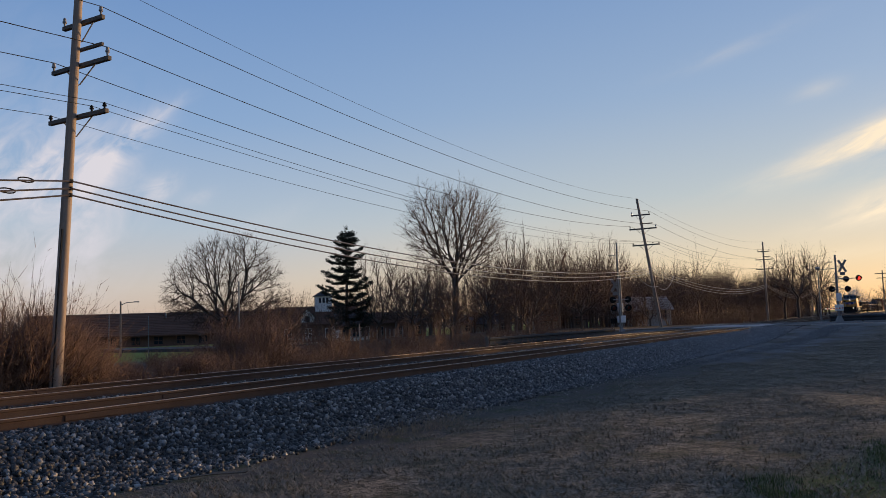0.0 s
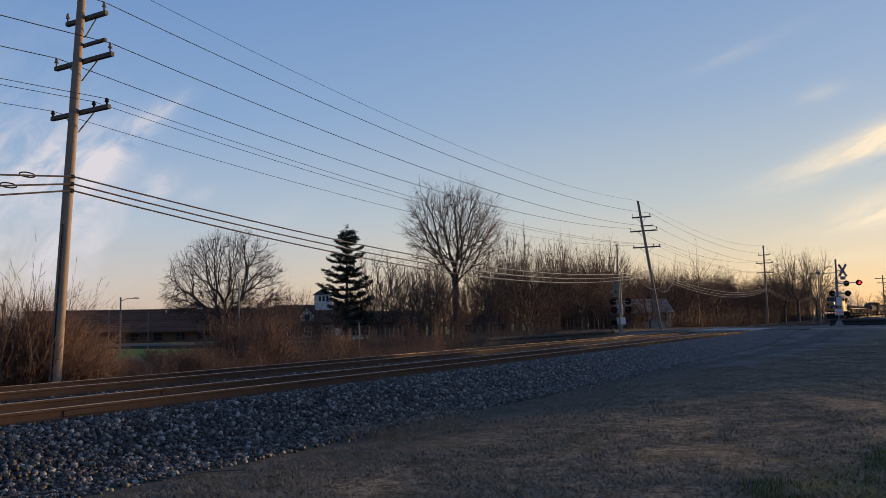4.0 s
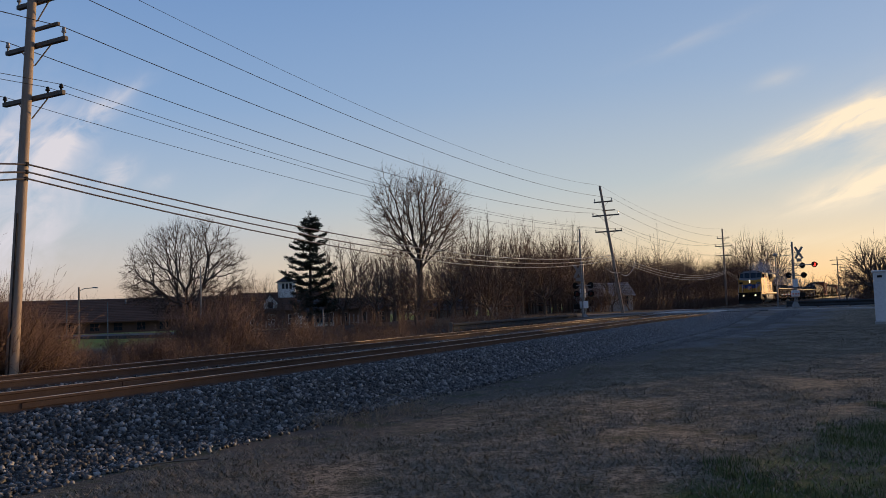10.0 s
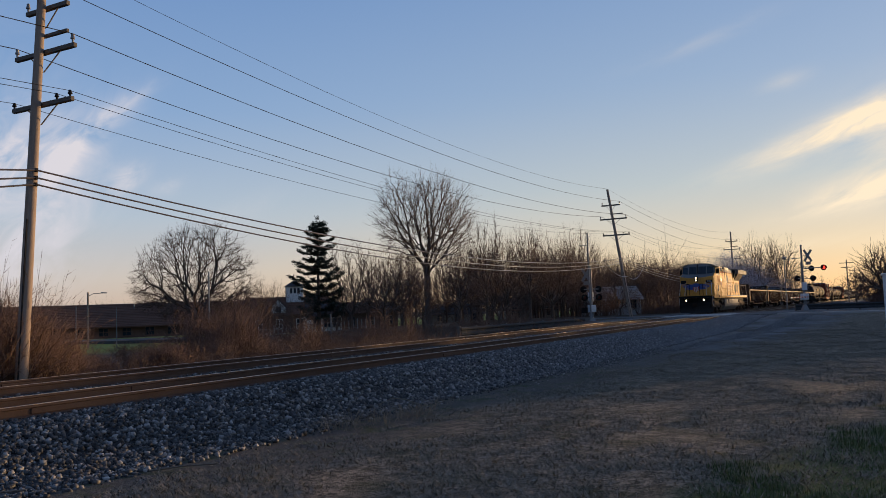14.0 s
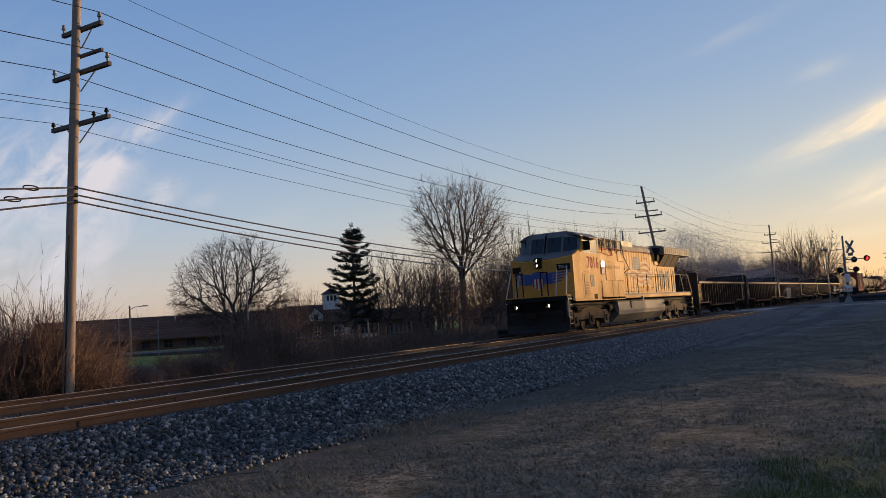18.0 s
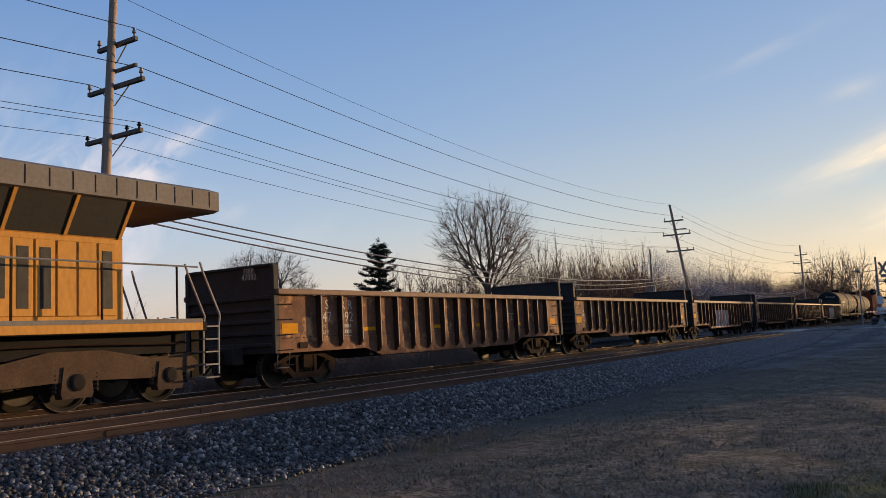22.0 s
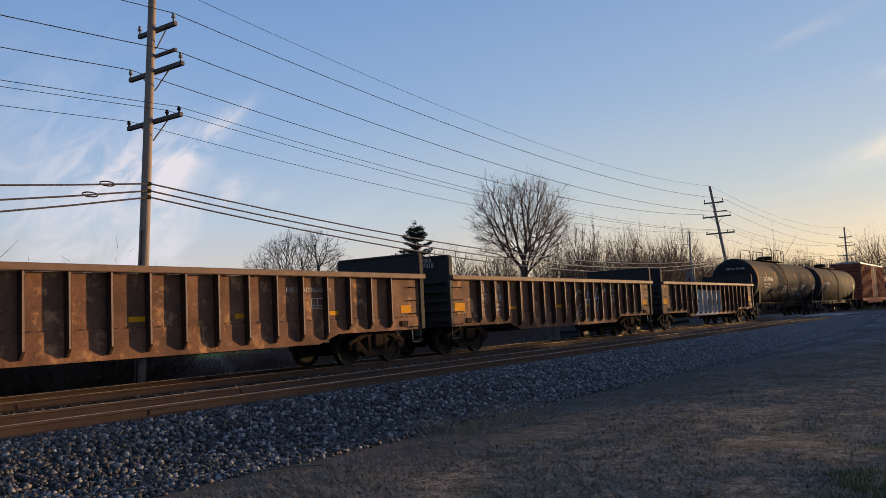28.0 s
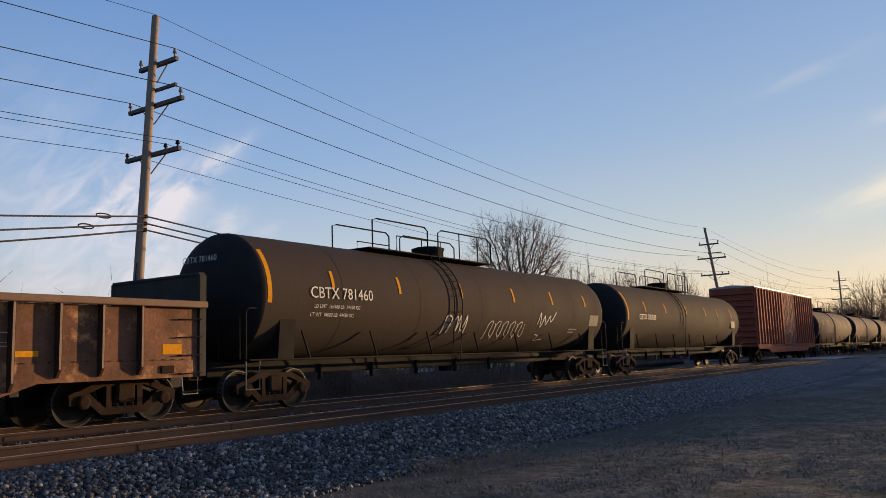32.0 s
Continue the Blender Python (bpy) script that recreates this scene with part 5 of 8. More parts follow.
def gondola_marks(go, number, seed):
    """Road number, capacity lines and the small boxed stencils."""
    y = -(1.47 + 0.006)
    s = -1
    rib = min(RIBS, key=lambda q: abs(q - 3.0))
    lettering("reporting_mark", "F S", 0.34, M_FADEWHITE, go, rib - 0.76, y, 1.88)
    lettering("reporting_mark", "R R", 0.34, M_FADEWHITE, go, rib + 0.09, y, 1.88)
    lettering("road_number", number[:2], 0.37, M_FADEWHITE, go, rib - 0.62, y, 1.56)
    lettering("road_number", number[2:], 0.37, M_FADEWHITE, go, rib + 0.07, y, 1.56)
    for k, word in enumerate(("CAPY", "LD LMT", "LT WT")):
        lettering("stencil_word", word, 0.13, M_FADEWHITE, go, rib - 0.80, y, 1.40 - k * 0.145)
        ln_ = Geo()
        q = rib + 0.10
        while q < rib + 0.52:
            ln_.box(q, q + 0.045, y - 0.001, y + 0.002, 1.40 - k * 0.145, 1.49 - k * 0.145)
            q += 0.075
        part("stencil_line", ln_, M_FADEWHITE, go)
    fr = Geo()
    for a_, b_, c_, d_ in ((12.42, 12.86, 1.70, 1.72), (12.42, 12.86, 1.47, 1.49), (12.42, 12.44, 1.47, 1.72), (12.84, 12.86, 1.47, 1.72), (12.63, 12.645, 1.47, 1.72), (12.42, 12.86, 1.54, 1.55)):
        fr.box(a_, b_, y - 0.001, y + 0.002, c_, d_)
    part("stencil_box", fr, M_FADEWHITE, go)
    lettering("end_number", number, 0.2, M_FADEWHITE, go, 0.70 - 0.07, -0.75, 2.62, (90, 0, -90), "CENTER")
    lettering("end_mark", "FSRR", 0.17, M_FADEWHITE, go, 0.70 - 0.07, -0.75, 2.78, (90, 0, -90), "CENTER")


def mural(go, shapes, ribs, z0, z1, mat):
    """Sprayed shapes in layers, each a material and an outline in x and z; the paint also lies on the ribs' faces."""
    for k, (m, pts) in enumerate(shapes):
        y = -1.487 - 0.0015 * k
        part("graffiti_shape", Geo().add([(px - 0.035 * (px - 2.2), y, pz) for px, pz in pts], [tuple(range(len(pts)))]), m, go, "sprayed shape")
    for xr in RIBS:
        if ribs[0] < xr < ribs[1]:
            part("graffiti_on_rib", Geo().box(xr - 0.029, xr - 0.0265, -1.47 - 0.155, -1.488, z0, z1), mat, go, "sprayed rib face")


def oval(cx, cz, rx, rz, n=18, wob=0.06):
    return [(cx + rx * (1 + wob * math.sin(3 * a_ + cx * 7)) * math.cos(a_), cz + rz * (1 + wob * math.cos(2 * a_ + cx * 3)) * math.sin(a_)) for a_ in np.linspace(0, 2 * math.pi, n, endpoint=False)]


def scribble(go, pts, w, mat, y, label="sprayed tag"):
    """A looping sprayed line through points."""
    out = []
    for i in range(len(pts) - 1):
        p0, p1, p2, p3 = (Vector(pts[max(0, min(len(pts) - 1, j))]) for j in (i - 1, i, i + 1, i + 2))
        for k in range(6):
            t = k / 6
            out.append(0.5 * ((2 * p1) + (p2 - p0) * t + (2 * p0 - 5 * p1 + 4 * p2 - p3) * t * t + (3 * p1 - p0 - 3 * p2 + p3) * t ** 3))
    return part("graffiti_tag", Geo().ribbon(out, w, y), mat, go, label)


# -- tank cars --
def tank_ring(x, r, zc=2.64, n=40):
    return [(x, r * math.cos(2 * math.pi * k / n), zc + r * math.sin(2 * math.pi * k / n)) for k in range(n)]


def build_tank(label, length, shell, group, paint=None):
    """length: coupled; shell: half length of the barrel."""
    tk = thing("tank_car", label, "tank car", group, at=pose(0, FAR_TRACK, 0))
    c, R = length / 2, 1.50
    a, b = c - shell, c + shell
    part("barrel", Geo().rings([tank_ring(a, R), tank_ring(b, R)], caps=False), paint or M_TANK, tk, "dusty tank barrel", smooth=True)
    for e, s in ((a, -1), (b, 1)):
        prof = [(0, R), (0.10, R * 0.985), (0.22, R * 0.93), (0.36, R * 0.80), (0.46, R * 0.6), (0.53, R * 0.35), (0.56, R * 0.05)]
        part("tank_head", Geo().rings([tank_ring(e + s * d, q) for d, q in prof]), M_TANKEND, tk, "domed black tank end", smooth=True)
    for xs_ in np.linspace(a + 2.6, b - 2.6, 5):
        part("weld_seam", Geo().rings([tank_ring(xs_ - 0.012, R + 0.004), tank_ring(xs_ + 0.012, R + 0.004)], caps=False), M_TANKEND, tk)
    # sill, bolsters, platforms
    part("stub_sill", Geo().box(0.7, length - 0.7, -0.28, 0.28, 0.78, 1.12, 0.02), M_BLACK, tk)
    for s in (-1, 1):
        part("running_board", Geo().box(0.95, length - 0.95, min(s * 1.18, s * 1.42), max(s * 1.18, s * 1.42), 1.12, 1.16, 0.006), M_BLACK, tk)
        for xc in np.linspace(a + 1.6, b - 1.6, 7):
            part("board_bracket", Geo().rod((xc, s * 1.3, 1.14), (xc - 0.35, s * 1.36, 1.8), 0.025, 5), M_BLACK, tk)
        for xc in (a + 0.8, b - 0.8):
            part("saddle", Geo().slab([(s * 0.3, 1.1), (s * 1.3, 1.14), (s * 1.38, 2.1), (s * 0.9, 1.5)], "x", xc - 0.25, xc + 0.25), M_BLACK, tk)
        for q in (-1, 1):
            e = 0.85 if q < 0 else length - 0.85
            part("corner_rail", Geo().path([(e, s * 1.4, 1.16), (e, s * 1.4, 2.2), (e + -q * 0.1, s * 1.38, 2.28), (e - q * 0.75, s * 1.36, 2.28)], 0.022), M_BLACK, tk)
            part("end_step", Geo().path([(e, s * 1.4, 1.12), (e, s * 1.4, 0.5), (e - q * 0.4, s * 1.4, 0.5), (e - q * 0.4, s * 1.4, 1.12)], 0.018), M_STEEL, tk)
            part("end_ladder", Geo().path([(e + q * 0.0, s * 1.2, 1.16), (e, s * 1.2, 2.1), (e, s * 0.5, 2.1), (e, s * 0.5, 1.16)], 0.018), M_BLACK, tk)
        # placards, safety marks
        for xc in (a + 2.2, a + 4.9, a + 8.0, a + 11.2, b - 4.4, b - 1.6):
            rf = Geo()
            arc_ = [(s * (R + 0.012) * math.cos(q), 2.64 + (R + 0.012) * math.sin(q)) for q in np.linspace(0.12, 0.44, 5)]
            for i in range(4):
                rf.add([(xc, *arc_[i]), (xc + 0.10, *arc_[i]), (xc + 0.10, *arc_[i + 1]), (xc, *arc_[i + 1])], [(0, 1, 2, 3)])
            part("reflector", rf, M_REFLECT, tk, "yellow reflective stripe")
        g = Geo()
        for e in (a + 0.05,):
            pts = [(e, s * (R * math.cos(t) + 0.008), 2.64 + R * math.sin(t)) for t in np.linspace(-0.15, 0.75, 8)]
            pts2 = [(e + 0.13, p[1], p[2]) for p in pts]
            for i in range(7):
                g.add([pts[i], pts2[i], pts2[i + 1], pts[i + 1]], [(0, 1, 2, 3)])
        part("edge_reflector", g, M_REFLECT, tk)
    # top platform, dome and rails
    px = c - 4.6
    part("top_platform", Geo().box(px, c + 1.9, -0.75, 0.75, 4.14, 4.18, 0.008), M_BLACK, tk, "black grated top walkway")
    part("dome", Geo().lathe([(4.12, 0.5), (4.42, 0.5), (4.46, 0.53), (4.52, 0.53), (4.56, 0.4)], (c - 0.8, 0, 0), "z", 20), M_BLACK, tk, "squat black valve dome", smooth=True)
    for s in (-1, 1):
        rl = Geo()
        rl.path([(px + 0.1, s * 0.75, 4.18), (px + 0.1, s * 0.75, 4.95), (px + 0.3, s * 0.75, 5.0), (px + 2.6, s * 0.75, 5.0), (px + 2.75, s * 0.75, 4.9), (px + 2.75, s * 0.75, 4.18)], 0.024)
        rl.path([(px + 3.3, s * 0.75, 4.18), (px + 3.3, s * 0.75, 4.9), (px + 3.5, s * 0.75, 5.0), (px + 6.2, s * 0.75, 5.0), (px + 6.45, s * 0.75, 4.85), (px + 6.45, s * 0.75, 4.18)], 0.024)
        rl.path([(px + 1.2, s * 0.75, 4.18), (px + 1.2, s * 0.75, 4.6), (px + 2.7, s * 0.75, 4.6)], 0.018)
        rl.path([(px + 4.5, s * 0.75, 4.18), (px + 4.5, s * 0.75, 5.0)], 0.02).path([(px + 5.6, s * 0.75, 4.18), (px + 5.6, s * 0.75, 5.0)], 0.02)
        part("platform_rail", rl, M_BLACK, tk, "black tubular safety rail")
        ld = Geo()
        lx = px + 2.9
        arc = [(s * (R + 0.08) * math.cos(t), 2.64 + (R + 0.08) * math.sin(t)) for t in np.linspace(0.0, 1.05, 8)]
        for dx in (0, 0.42):
            ld.path([(lx + dx, s * 1.45, 1.0), (lx + dx, s * 1.58, 2.64)] + [(lx + dx, y, z) for y, z in arc[1:]] + [(lx + dx, s * 0.75, 4.18)], 0.02)
        for z in np.arange(1.2, 2.6, 0.3):
            ld.path([(lx, s * 1.52, z), (lx + 0.42, s * 1.52, z)], 0.014)
        for y, z in arc[1:]:
            ld.path([(lx, y, z), (lx + 0.42, y, z)], 0.014)
        part("side_ladder", ld, M_BLACK, tk)
    for k in range(5):
        part("under_pipe", Geo().rod((a + 3 + k * 2.1, -0.3, 1.0), (a + 3 + k * 2.1, -0.3, 0.6), 0.06, 8), M_BLACK, tk)
    part("outlet_valve", Geo().lathe([(0.62, 0.22), (1.0, 0.26), (1.15, 0.2)], (c, 0, 0), "z", 14), M_BLACK, tk)
    coupler(tk, 0.0, -1)
    coupler(tk, length, 1)
    wheels = freight_truck(tk, 2.0) + freight_truck(tk, length - 2.0)
    return tk, wheels


def curved_letters(tk, text, size, x, z, mat, R=1.50, zc=2.64):
    ob = lettering("lettering", text, size, mat, tk, x, 0, z)
    m = ob.data
    for v in m.vertices:
        h = max(-0.99, min(0.99, (v.co.z - zc) / R))
        v.co.y = -R * math.sqrt(1 - h * h) - 0.028
    return ob


def build_boxcar(label, length, paint, roof, group):
    bx = thing("boxcar", label, "boxcar", group, at=pose(0, FAR_TRACK, 0))
    a, b, W = 0.8, length - 0.8, 1.47
    part("box_body", Geo().box(a, b, -W, W, 1.05, 5.0, 0.02), paint, bx)
    part("box_roof", Geo().slab([(-W - 0.03, 5.0), (-W - 0.03, 5.06), (0, 5.2), (W + 0.03, 5.06), (W + 0.03, 5.0)], "x", a - 0.02, b + 0.02), roof, bx, "pale metal roof")
    for k in range(11):
        x = a + 0.8 + k * (b - a - 1.6) / 10
        part("roof_rib", Geo().slab([(-W, 5.065), (0, 5.205), (W, 5.065), (W, 5.09), (0, 5.23), (-W, 5.09)], "x", x - 0.05, x + 0.05), roof, bx)
    c = length / 2
    for s in (-1, 1):
        n = 24
        for k in range(n):
            x = a + 0.25 + k * (b - a - 0.5) / (n - 1)
            if abs(x - c) < 1.9:
                continue
            y0, y1 = sorted((s * W, s * (W + 0.09)))
            part("side_post", Geo().box(x - 0.09, x + 0.09, y0, y1, 1.2, 4.95, 0.03), paint, bx)
        for q in (-1, 1):
            y0, y1 = sorted((s * W, s * (W + 0.07)))
            dr = part("plug_door", Geo().box(c + q * 0.95 - 0.92, c + q * 0.95 + 0.92, y0, y1, 1.15, 4.9, 0.02), paint, bx)
            for xr in (-0.5, 0.0, 0.5):
                part("lock_rod", Geo().rod((c + q * 0.95 + xr, s * (W + 0.11), 1.2), (c + q * 0.95 + xr, s * (W + 0.11), 4.85), 0.025, 6), M_STEEL, dr)
            for z in (1.9, 2.9, 3.9):
                y2, y3 = sorted((s * (W + 0.07), s * (W + 0.1)))
                part("door_rib", Geo().box(c + q * 0.95 - 0.88, c + q * 0.95 + 0.88, y2, y3, z, z + 0.12, 0.01), paint, dr)
        y0, y1 = sorted((s * (W - 0.02), s * (W + 0.04)))
        part("side_sill", Geo().slab([(a, 1.05), (a, 0.9), (3.4, 0.9), (4.2, 0.62), (length - 4.2, 0.62), (length - 3.4, 0.9), (b, 0.9), (b, 1.05)], "y", y0, y1), paint, bx)
        part("top_plate", Geo().box(a, b, y0, y1 + 0.0, 4.9, 5.0), paint, bx)
    for xe, s in ((a, -1), (b, 1)):
        for k in range(9):
            z = 1.25 + k * 0.41
            b0, b1 = sorted((xe, xe + s * 0.08))
            part("end_rib", Geo().box(b0, b1, -1.4, 1.4, z, z + 0.2, 0.05), paint, bx)
        coupler(bx, xe + s * 0.8, s)
    part("centre_sill", Geo().box(a, b, -0.3, 0.3, 0.7, 1.05), M_BLACK, bx)
    wheels = freight_truck(bx, 2.6) + freight_truck(bx, length - 2.6)
    return bx, wheels


def build_hopper(label, group):
    hp = thing("hopper_car", label, "hopper car", group, at=pose(0, FAR_TRACK, 0))
    L = 18.4
    part("hopper_body", Geo().slab([(-1.2, 1.2), (-1.5, 2.0), (-1.5, 3.9), (-1.2, 4.35), (1.2, 4.35), (1.5, 3.9), (1.5, 2.0), (1.2, 1.2)], "x", 1.6, L - 1.6), M_HOPPER, hp)
    for k in range(15):
        x = 2.0 + k * (L - 4.0) / 14
        for s in (-1, 1):
            y0, y1 = sorted((s * 1.5, s * 1.56))
            part("side_post", Geo().box(x - 0.05, x + 0.05, y0, y1, 1.9, 3.9), M_HOPPER, hp)
    for k in range(3):
        x = 3.4 + k * 4.0
        part("hopper_chute", Geo().rings([[(x, -1.1, 1.25), (x + 3.2, -1.1, 1.25), (x + 3.2, 1.1, 1.25), (x, 1.1, 1.25)], [(x + 1.2, -0.4, 0.5), (x + 2.0, -0.4, 0.5), (x + 2.0, 0.4, 0.5), (x + 1.2, 0.4, 0.5)]]), M_HOPPER, hp)
    part("roof_walk", Geo().box(1.4, L - 1.4, -0.4, 0.4, 4.4, 4.45), M_GALV, hp)
    part("end_sill", Geo().box(0.6, L - 0.6, -0.3, 0.3, 0.8, 1.15), M_HOPPER, hp)
    for e in (1.0, L - 1.0):
        part("end_frame", Geo().box(e - 0.08, e + 0.08, -1.4, 1.4, 1.1, 1.3).rod((e, -1.35, 1.3), (e + (0.7 if e < 5 else -0.7), -1.35, 3.6), 0.05).rod((e, 1.35, 1.3), (e + (0.7 if e < 5 else -0.7), 1.35, 3.6), 0.05), M_HOPPER, hp)
    coupler(hp, 0.0, -1)
    coupler(hp, L, 1)
    wheels = freight_truck(hp, 2.0) + freight_truck(hp, L - 2.0)
    return hp, wheels


TRAIN = []        # (car, distance of its front behind the train's front)
SPINNING = []     # (wheelset, axle place, radius)


def note(car, off, wheels=(), r=0.457):
    TRAIN.append((car, off))
    for w in wheels:
        SPINNING.append((w, w.matrix_basis.translation.x, r))


def wheels_of(car):
    return [o for o in car.children_recursive if o.name.startswith("wheelset")]


loco, lw = build_locomotive()
note(loco, 0.0, lw, 0.533)
gond, gw = build_gondola("empty rust-brown steel gondola car with raised black ends")
NUMBERS = ["47092", "47030", "47053", "47060", "47018", "47112"]
gondolas = [gond] + [copy_thing(gond, pose(0, FAR_TRACK, 0)) for _ in range(5)]
for k, g in enumerate(gondolas):
    gondola_marks(g, NUMBERS[k], k)
    note(g, 23.1 + GL * k, wheels_of(g))
tagged(gondolas[2], "rust-brown steel gondola car with red and white graffiti")
tagged(gondolas[4], "rust-brown steel gondola car with a white outlined tag")
tagged(gondolas[5], "rust-brown steel gondola car with white bubble-letter graffiti")
mural(gondolas[2], [
    (M_SPRAYRED, [(5.78, 0.66), (6.2, 0.66), (6.12, 1.3), (6.35, 1.55), (6.6, 2.02), (6.2, 2.12), (5.85, 2.1)]),
    (M_SPRAYWHITE, [(6.1, 0.66), (8.88, 0.66), (8.95, 1.0), (8.8, 1.35), (8.55, 1.5), (8.3, 1.45), (8.25, 1.75), (7.95, 1.95), (7.7, 1.7), (7.5, 2.05), (7.2, 1.95), (7.0, 1.75), (6.75, 1.92), (6.45, 1.8), (6.2, 1.6), (6.1, 1.3)]),
    (M_SPRAYRED, [(5.8, 1.22), (6.5, 1.30), (6.85, 1.42), (6.85, 1.48), (6.45, 1.40), (5.8, 1.34)]),
    (M_SPRAYRED, [(7.1, 1.35), (7.45, 1.45), (7.62, 1.85), (7.56, 1.86), (7.36, 1.52), (7.1, 1.42)]),
    (M_SPRAYRED, [(8.0, 0.75), (8.06, 0.75), (8.02, 1.3), (8.12, 1.7), (8.05, 1.72), (7.94, 1.3)]),
    (M_SPRAYRED, [(7.9, 1.22), (8.3, 1.32), (8.7, 1.25), (8.7, 1.30), (8.3, 1.38), (7.9, 1.28)]),
    (M_SPRAYRED, [(7.02, 0.85), (7.06, 0.85), (7.09, 1.2), (7.04, 1.2)]),
    (M_SPRAYBLUE, [(6.45, 1.85), (6.75, 1.75), (6.95, 1.9), (6.9, 2.05), (6.6, 2.0)]),
    (M_SPRAYBLUE, [(7.6, 1.62), (7.75, 1.6), (7.72, 2.0), (7.62, 1.95)]),
    (M_SPRAYBLUE, [(8.2, 1.40), (8.55, 1.46), (8.6, 1.62), (8.35, 1.58)]),
    (M_GOND, oval(7.3, 0.98, 0.16, 0.22)),
    (M_GOND, oval(8.72, 0.84, 0.09, 0.08)),
], (5.9, 8.9), 0.78, 1.75, M_SPRAYWHITE)
UPPER = ((5.80, 1.70, 0.34, 0.25), (6.46, 1.68, 0.38, 0.28), (7.06, 1.70, 0.28, 0.25), (7.66, 1.68, 0.36, 0.28), (8.46, 1.66, 0.36, 0.28), (9.34, 1.64, 0.36, 0.30))
bubbles = [(M_CREAM, oval(cx, cz + 0.03, rx + 0.06, rz + 0.05)) for cx, cz, rx, rz in UPPER]
bubbles += [(M_SPRAYWHITE, [(5.72, 0.65), (9.72, 0.65), (9.70, 1.16), (9.3, 1.34), (8.4, 1.36), (7.6, 1.38), (6.4, 1.42), (5.9, 1.30), (5.74, 1.05)])]
bubbles += [(M_SPRAYGREY, oval(cx, cz, rx, rz)) for cx, cz, rx, rz in ((6.15, 1.37, 0.22, 0.07), (6.75, 1.40, 0.24, 0.06), (7.3, 1.36, 0.16, 0.15), (7.62, 1.04, 0.36, 0.06), (7.66, 1.40, 0.34, 0.06), (8.04, 1.28, 0.14, 0.24), (8.46, 1.38, 0.34, 0.06), (8.78, 1.30, 0.18, 0.20), (9.62, 1.34, 0.14, 0.18), (9.2, 1.32, 0.3, 0.05))]
bubbles += [(M_SPRAYWHITE, oval(cx, cz, rx, rz)) for cx, cz, rx, rz in UPPER]
bubbles += [(M_SPRAYGREY, oval(6.45, 1.66, 0.10, 0.15)), (M_SPRAYGREY, oval(6.66, 0.98, 0.12, 0.19)), (M_CREAM, oval(6.62, 0.97, 0.05, 0.12)), (M_SPRAYGREY, oval(9.24, 0.95, 0.22, 0.14)),
            (M_CREAM, oval(9.22, 0.98, 0.12, 0.08)), (M_SPRAYRED, oval(8.52, 0.86, 0.13, 0.05)), (M_REFLECT, [(6.52, 1.24), (6.98, 1.24), (6.98, 1.35), (6.52, 1.35)])]
mural(gondolas[5], bubbles, (5.5, 9.6), 0.80, 1.95, M_SPRAYWHITE)
for pts in ([(5.58, 1.86), (5.50, 1.66), (5.56, 1.42)], [(7.06, 1.24), (7.16, 0.95), (7.10, 0.70)], [(7.92, 1.32), (7.98, 1.14), (7.86, 1.04)], [(7.98, 0.98), (8.06, 0.80), (8.02, 0.68)],
            [(8.68, 1.80), (8.78, 1.55), (8.66, 1.12), (8.86, 1.00)], [(9.62, 1.86), (9.72, 1.60), (9.56, 1.30), (9.74, 1.20)], [(8.14, 1.02), (8.36, 1.16), (8.6, 1.14)]):
    scribble(gondolas[5], [(a_ - 0.035 * (a_ - 2.2), b_) for a_, b_ in pts], 0.045, M_BLACK, -1.53, "black sprayed outline")
y_side = -1.484
scribble(gondolas[4], [(8.9, 1.05), (9.1, 1.7), (9.5, 1.9), (9.6, 1.3), (9.2, 0.9), (9.9, 1.2), (10.2, 1.9), (10.3, 1.2), (10.1, 0.8), (10.7, 1.1), (10.9, 1.8), (11.2, 2.0), (11.1, 1.4), (10.8, 0.85), (11.4, 0.9)], 0.05, M_WHITE, y_side)
scribble(gondolas[4], [(9.0, 0.75), (9.3, 1.25), (9.9, 1.55), (10.6, 1.55), (11.4, 1.75), (11.9, 2.05)], 0.045, M_WHITE, y_side - 0.002)
scribble(gondolas[1], [(13.1, 1.55), (13.3, 1.62), (13.35, 1.5), (13.5, 1.62), (13.6, 1.5), (13.8, 1.62)], 0.03, M_WHITE, y_side)
lettering("sprayed_tag", "ITC", 0.27, M_CREAM, gondolas[5], 9.66, y_side, 1.64)
for g_k, pts in ((5, [(10.85, 1.1), (10.95, 0.8), (11.05, 1.0)]), (1, [(1.55, 1.5), (1.7, 1.8), (1.85, 1.5), (1.65, 1.62), (1.8, 1.68)]), (1, [(1.6, 1.42), (1.75, 1.36), (1.9, 1.46)]), (2, [(10.2, 0.95), (10.4, 0.95), (10.25, 0.88), (10.4, 0.84)])):
    scribble(gondolas[g_k], pts, 0.02, M_FADEWHITE, y_side)
lettering("stencil", "PIPE LOADING ONLY", 0.16, M_FADEWHITE, gondolas[3], 11.6, y_side, 1.86)
lettering("stencil", "PIPE LOADING ONLY", 0.16, M_FADEWHITE, gondolas[4], 11.6, y_side, 1.86)

tank_a, tw = build_tank("long dusty black tank car with yellow reflectors and small tags", 21.1, 9.2, "tank cars")
curved_letters(tank_a, "CBTX 781460", 0.40, 2.75, 2.58, M_WHITE)
curved_letters(tank_a, "LD LMT  164100 LB  74450 KG", 0.13, 2.9, 2.34, M_WHITE)
curved_letters(tank_a, "LT WT  98000 LB  44450 KG", 0.13, 2.8, 2.14, M_WHITE)
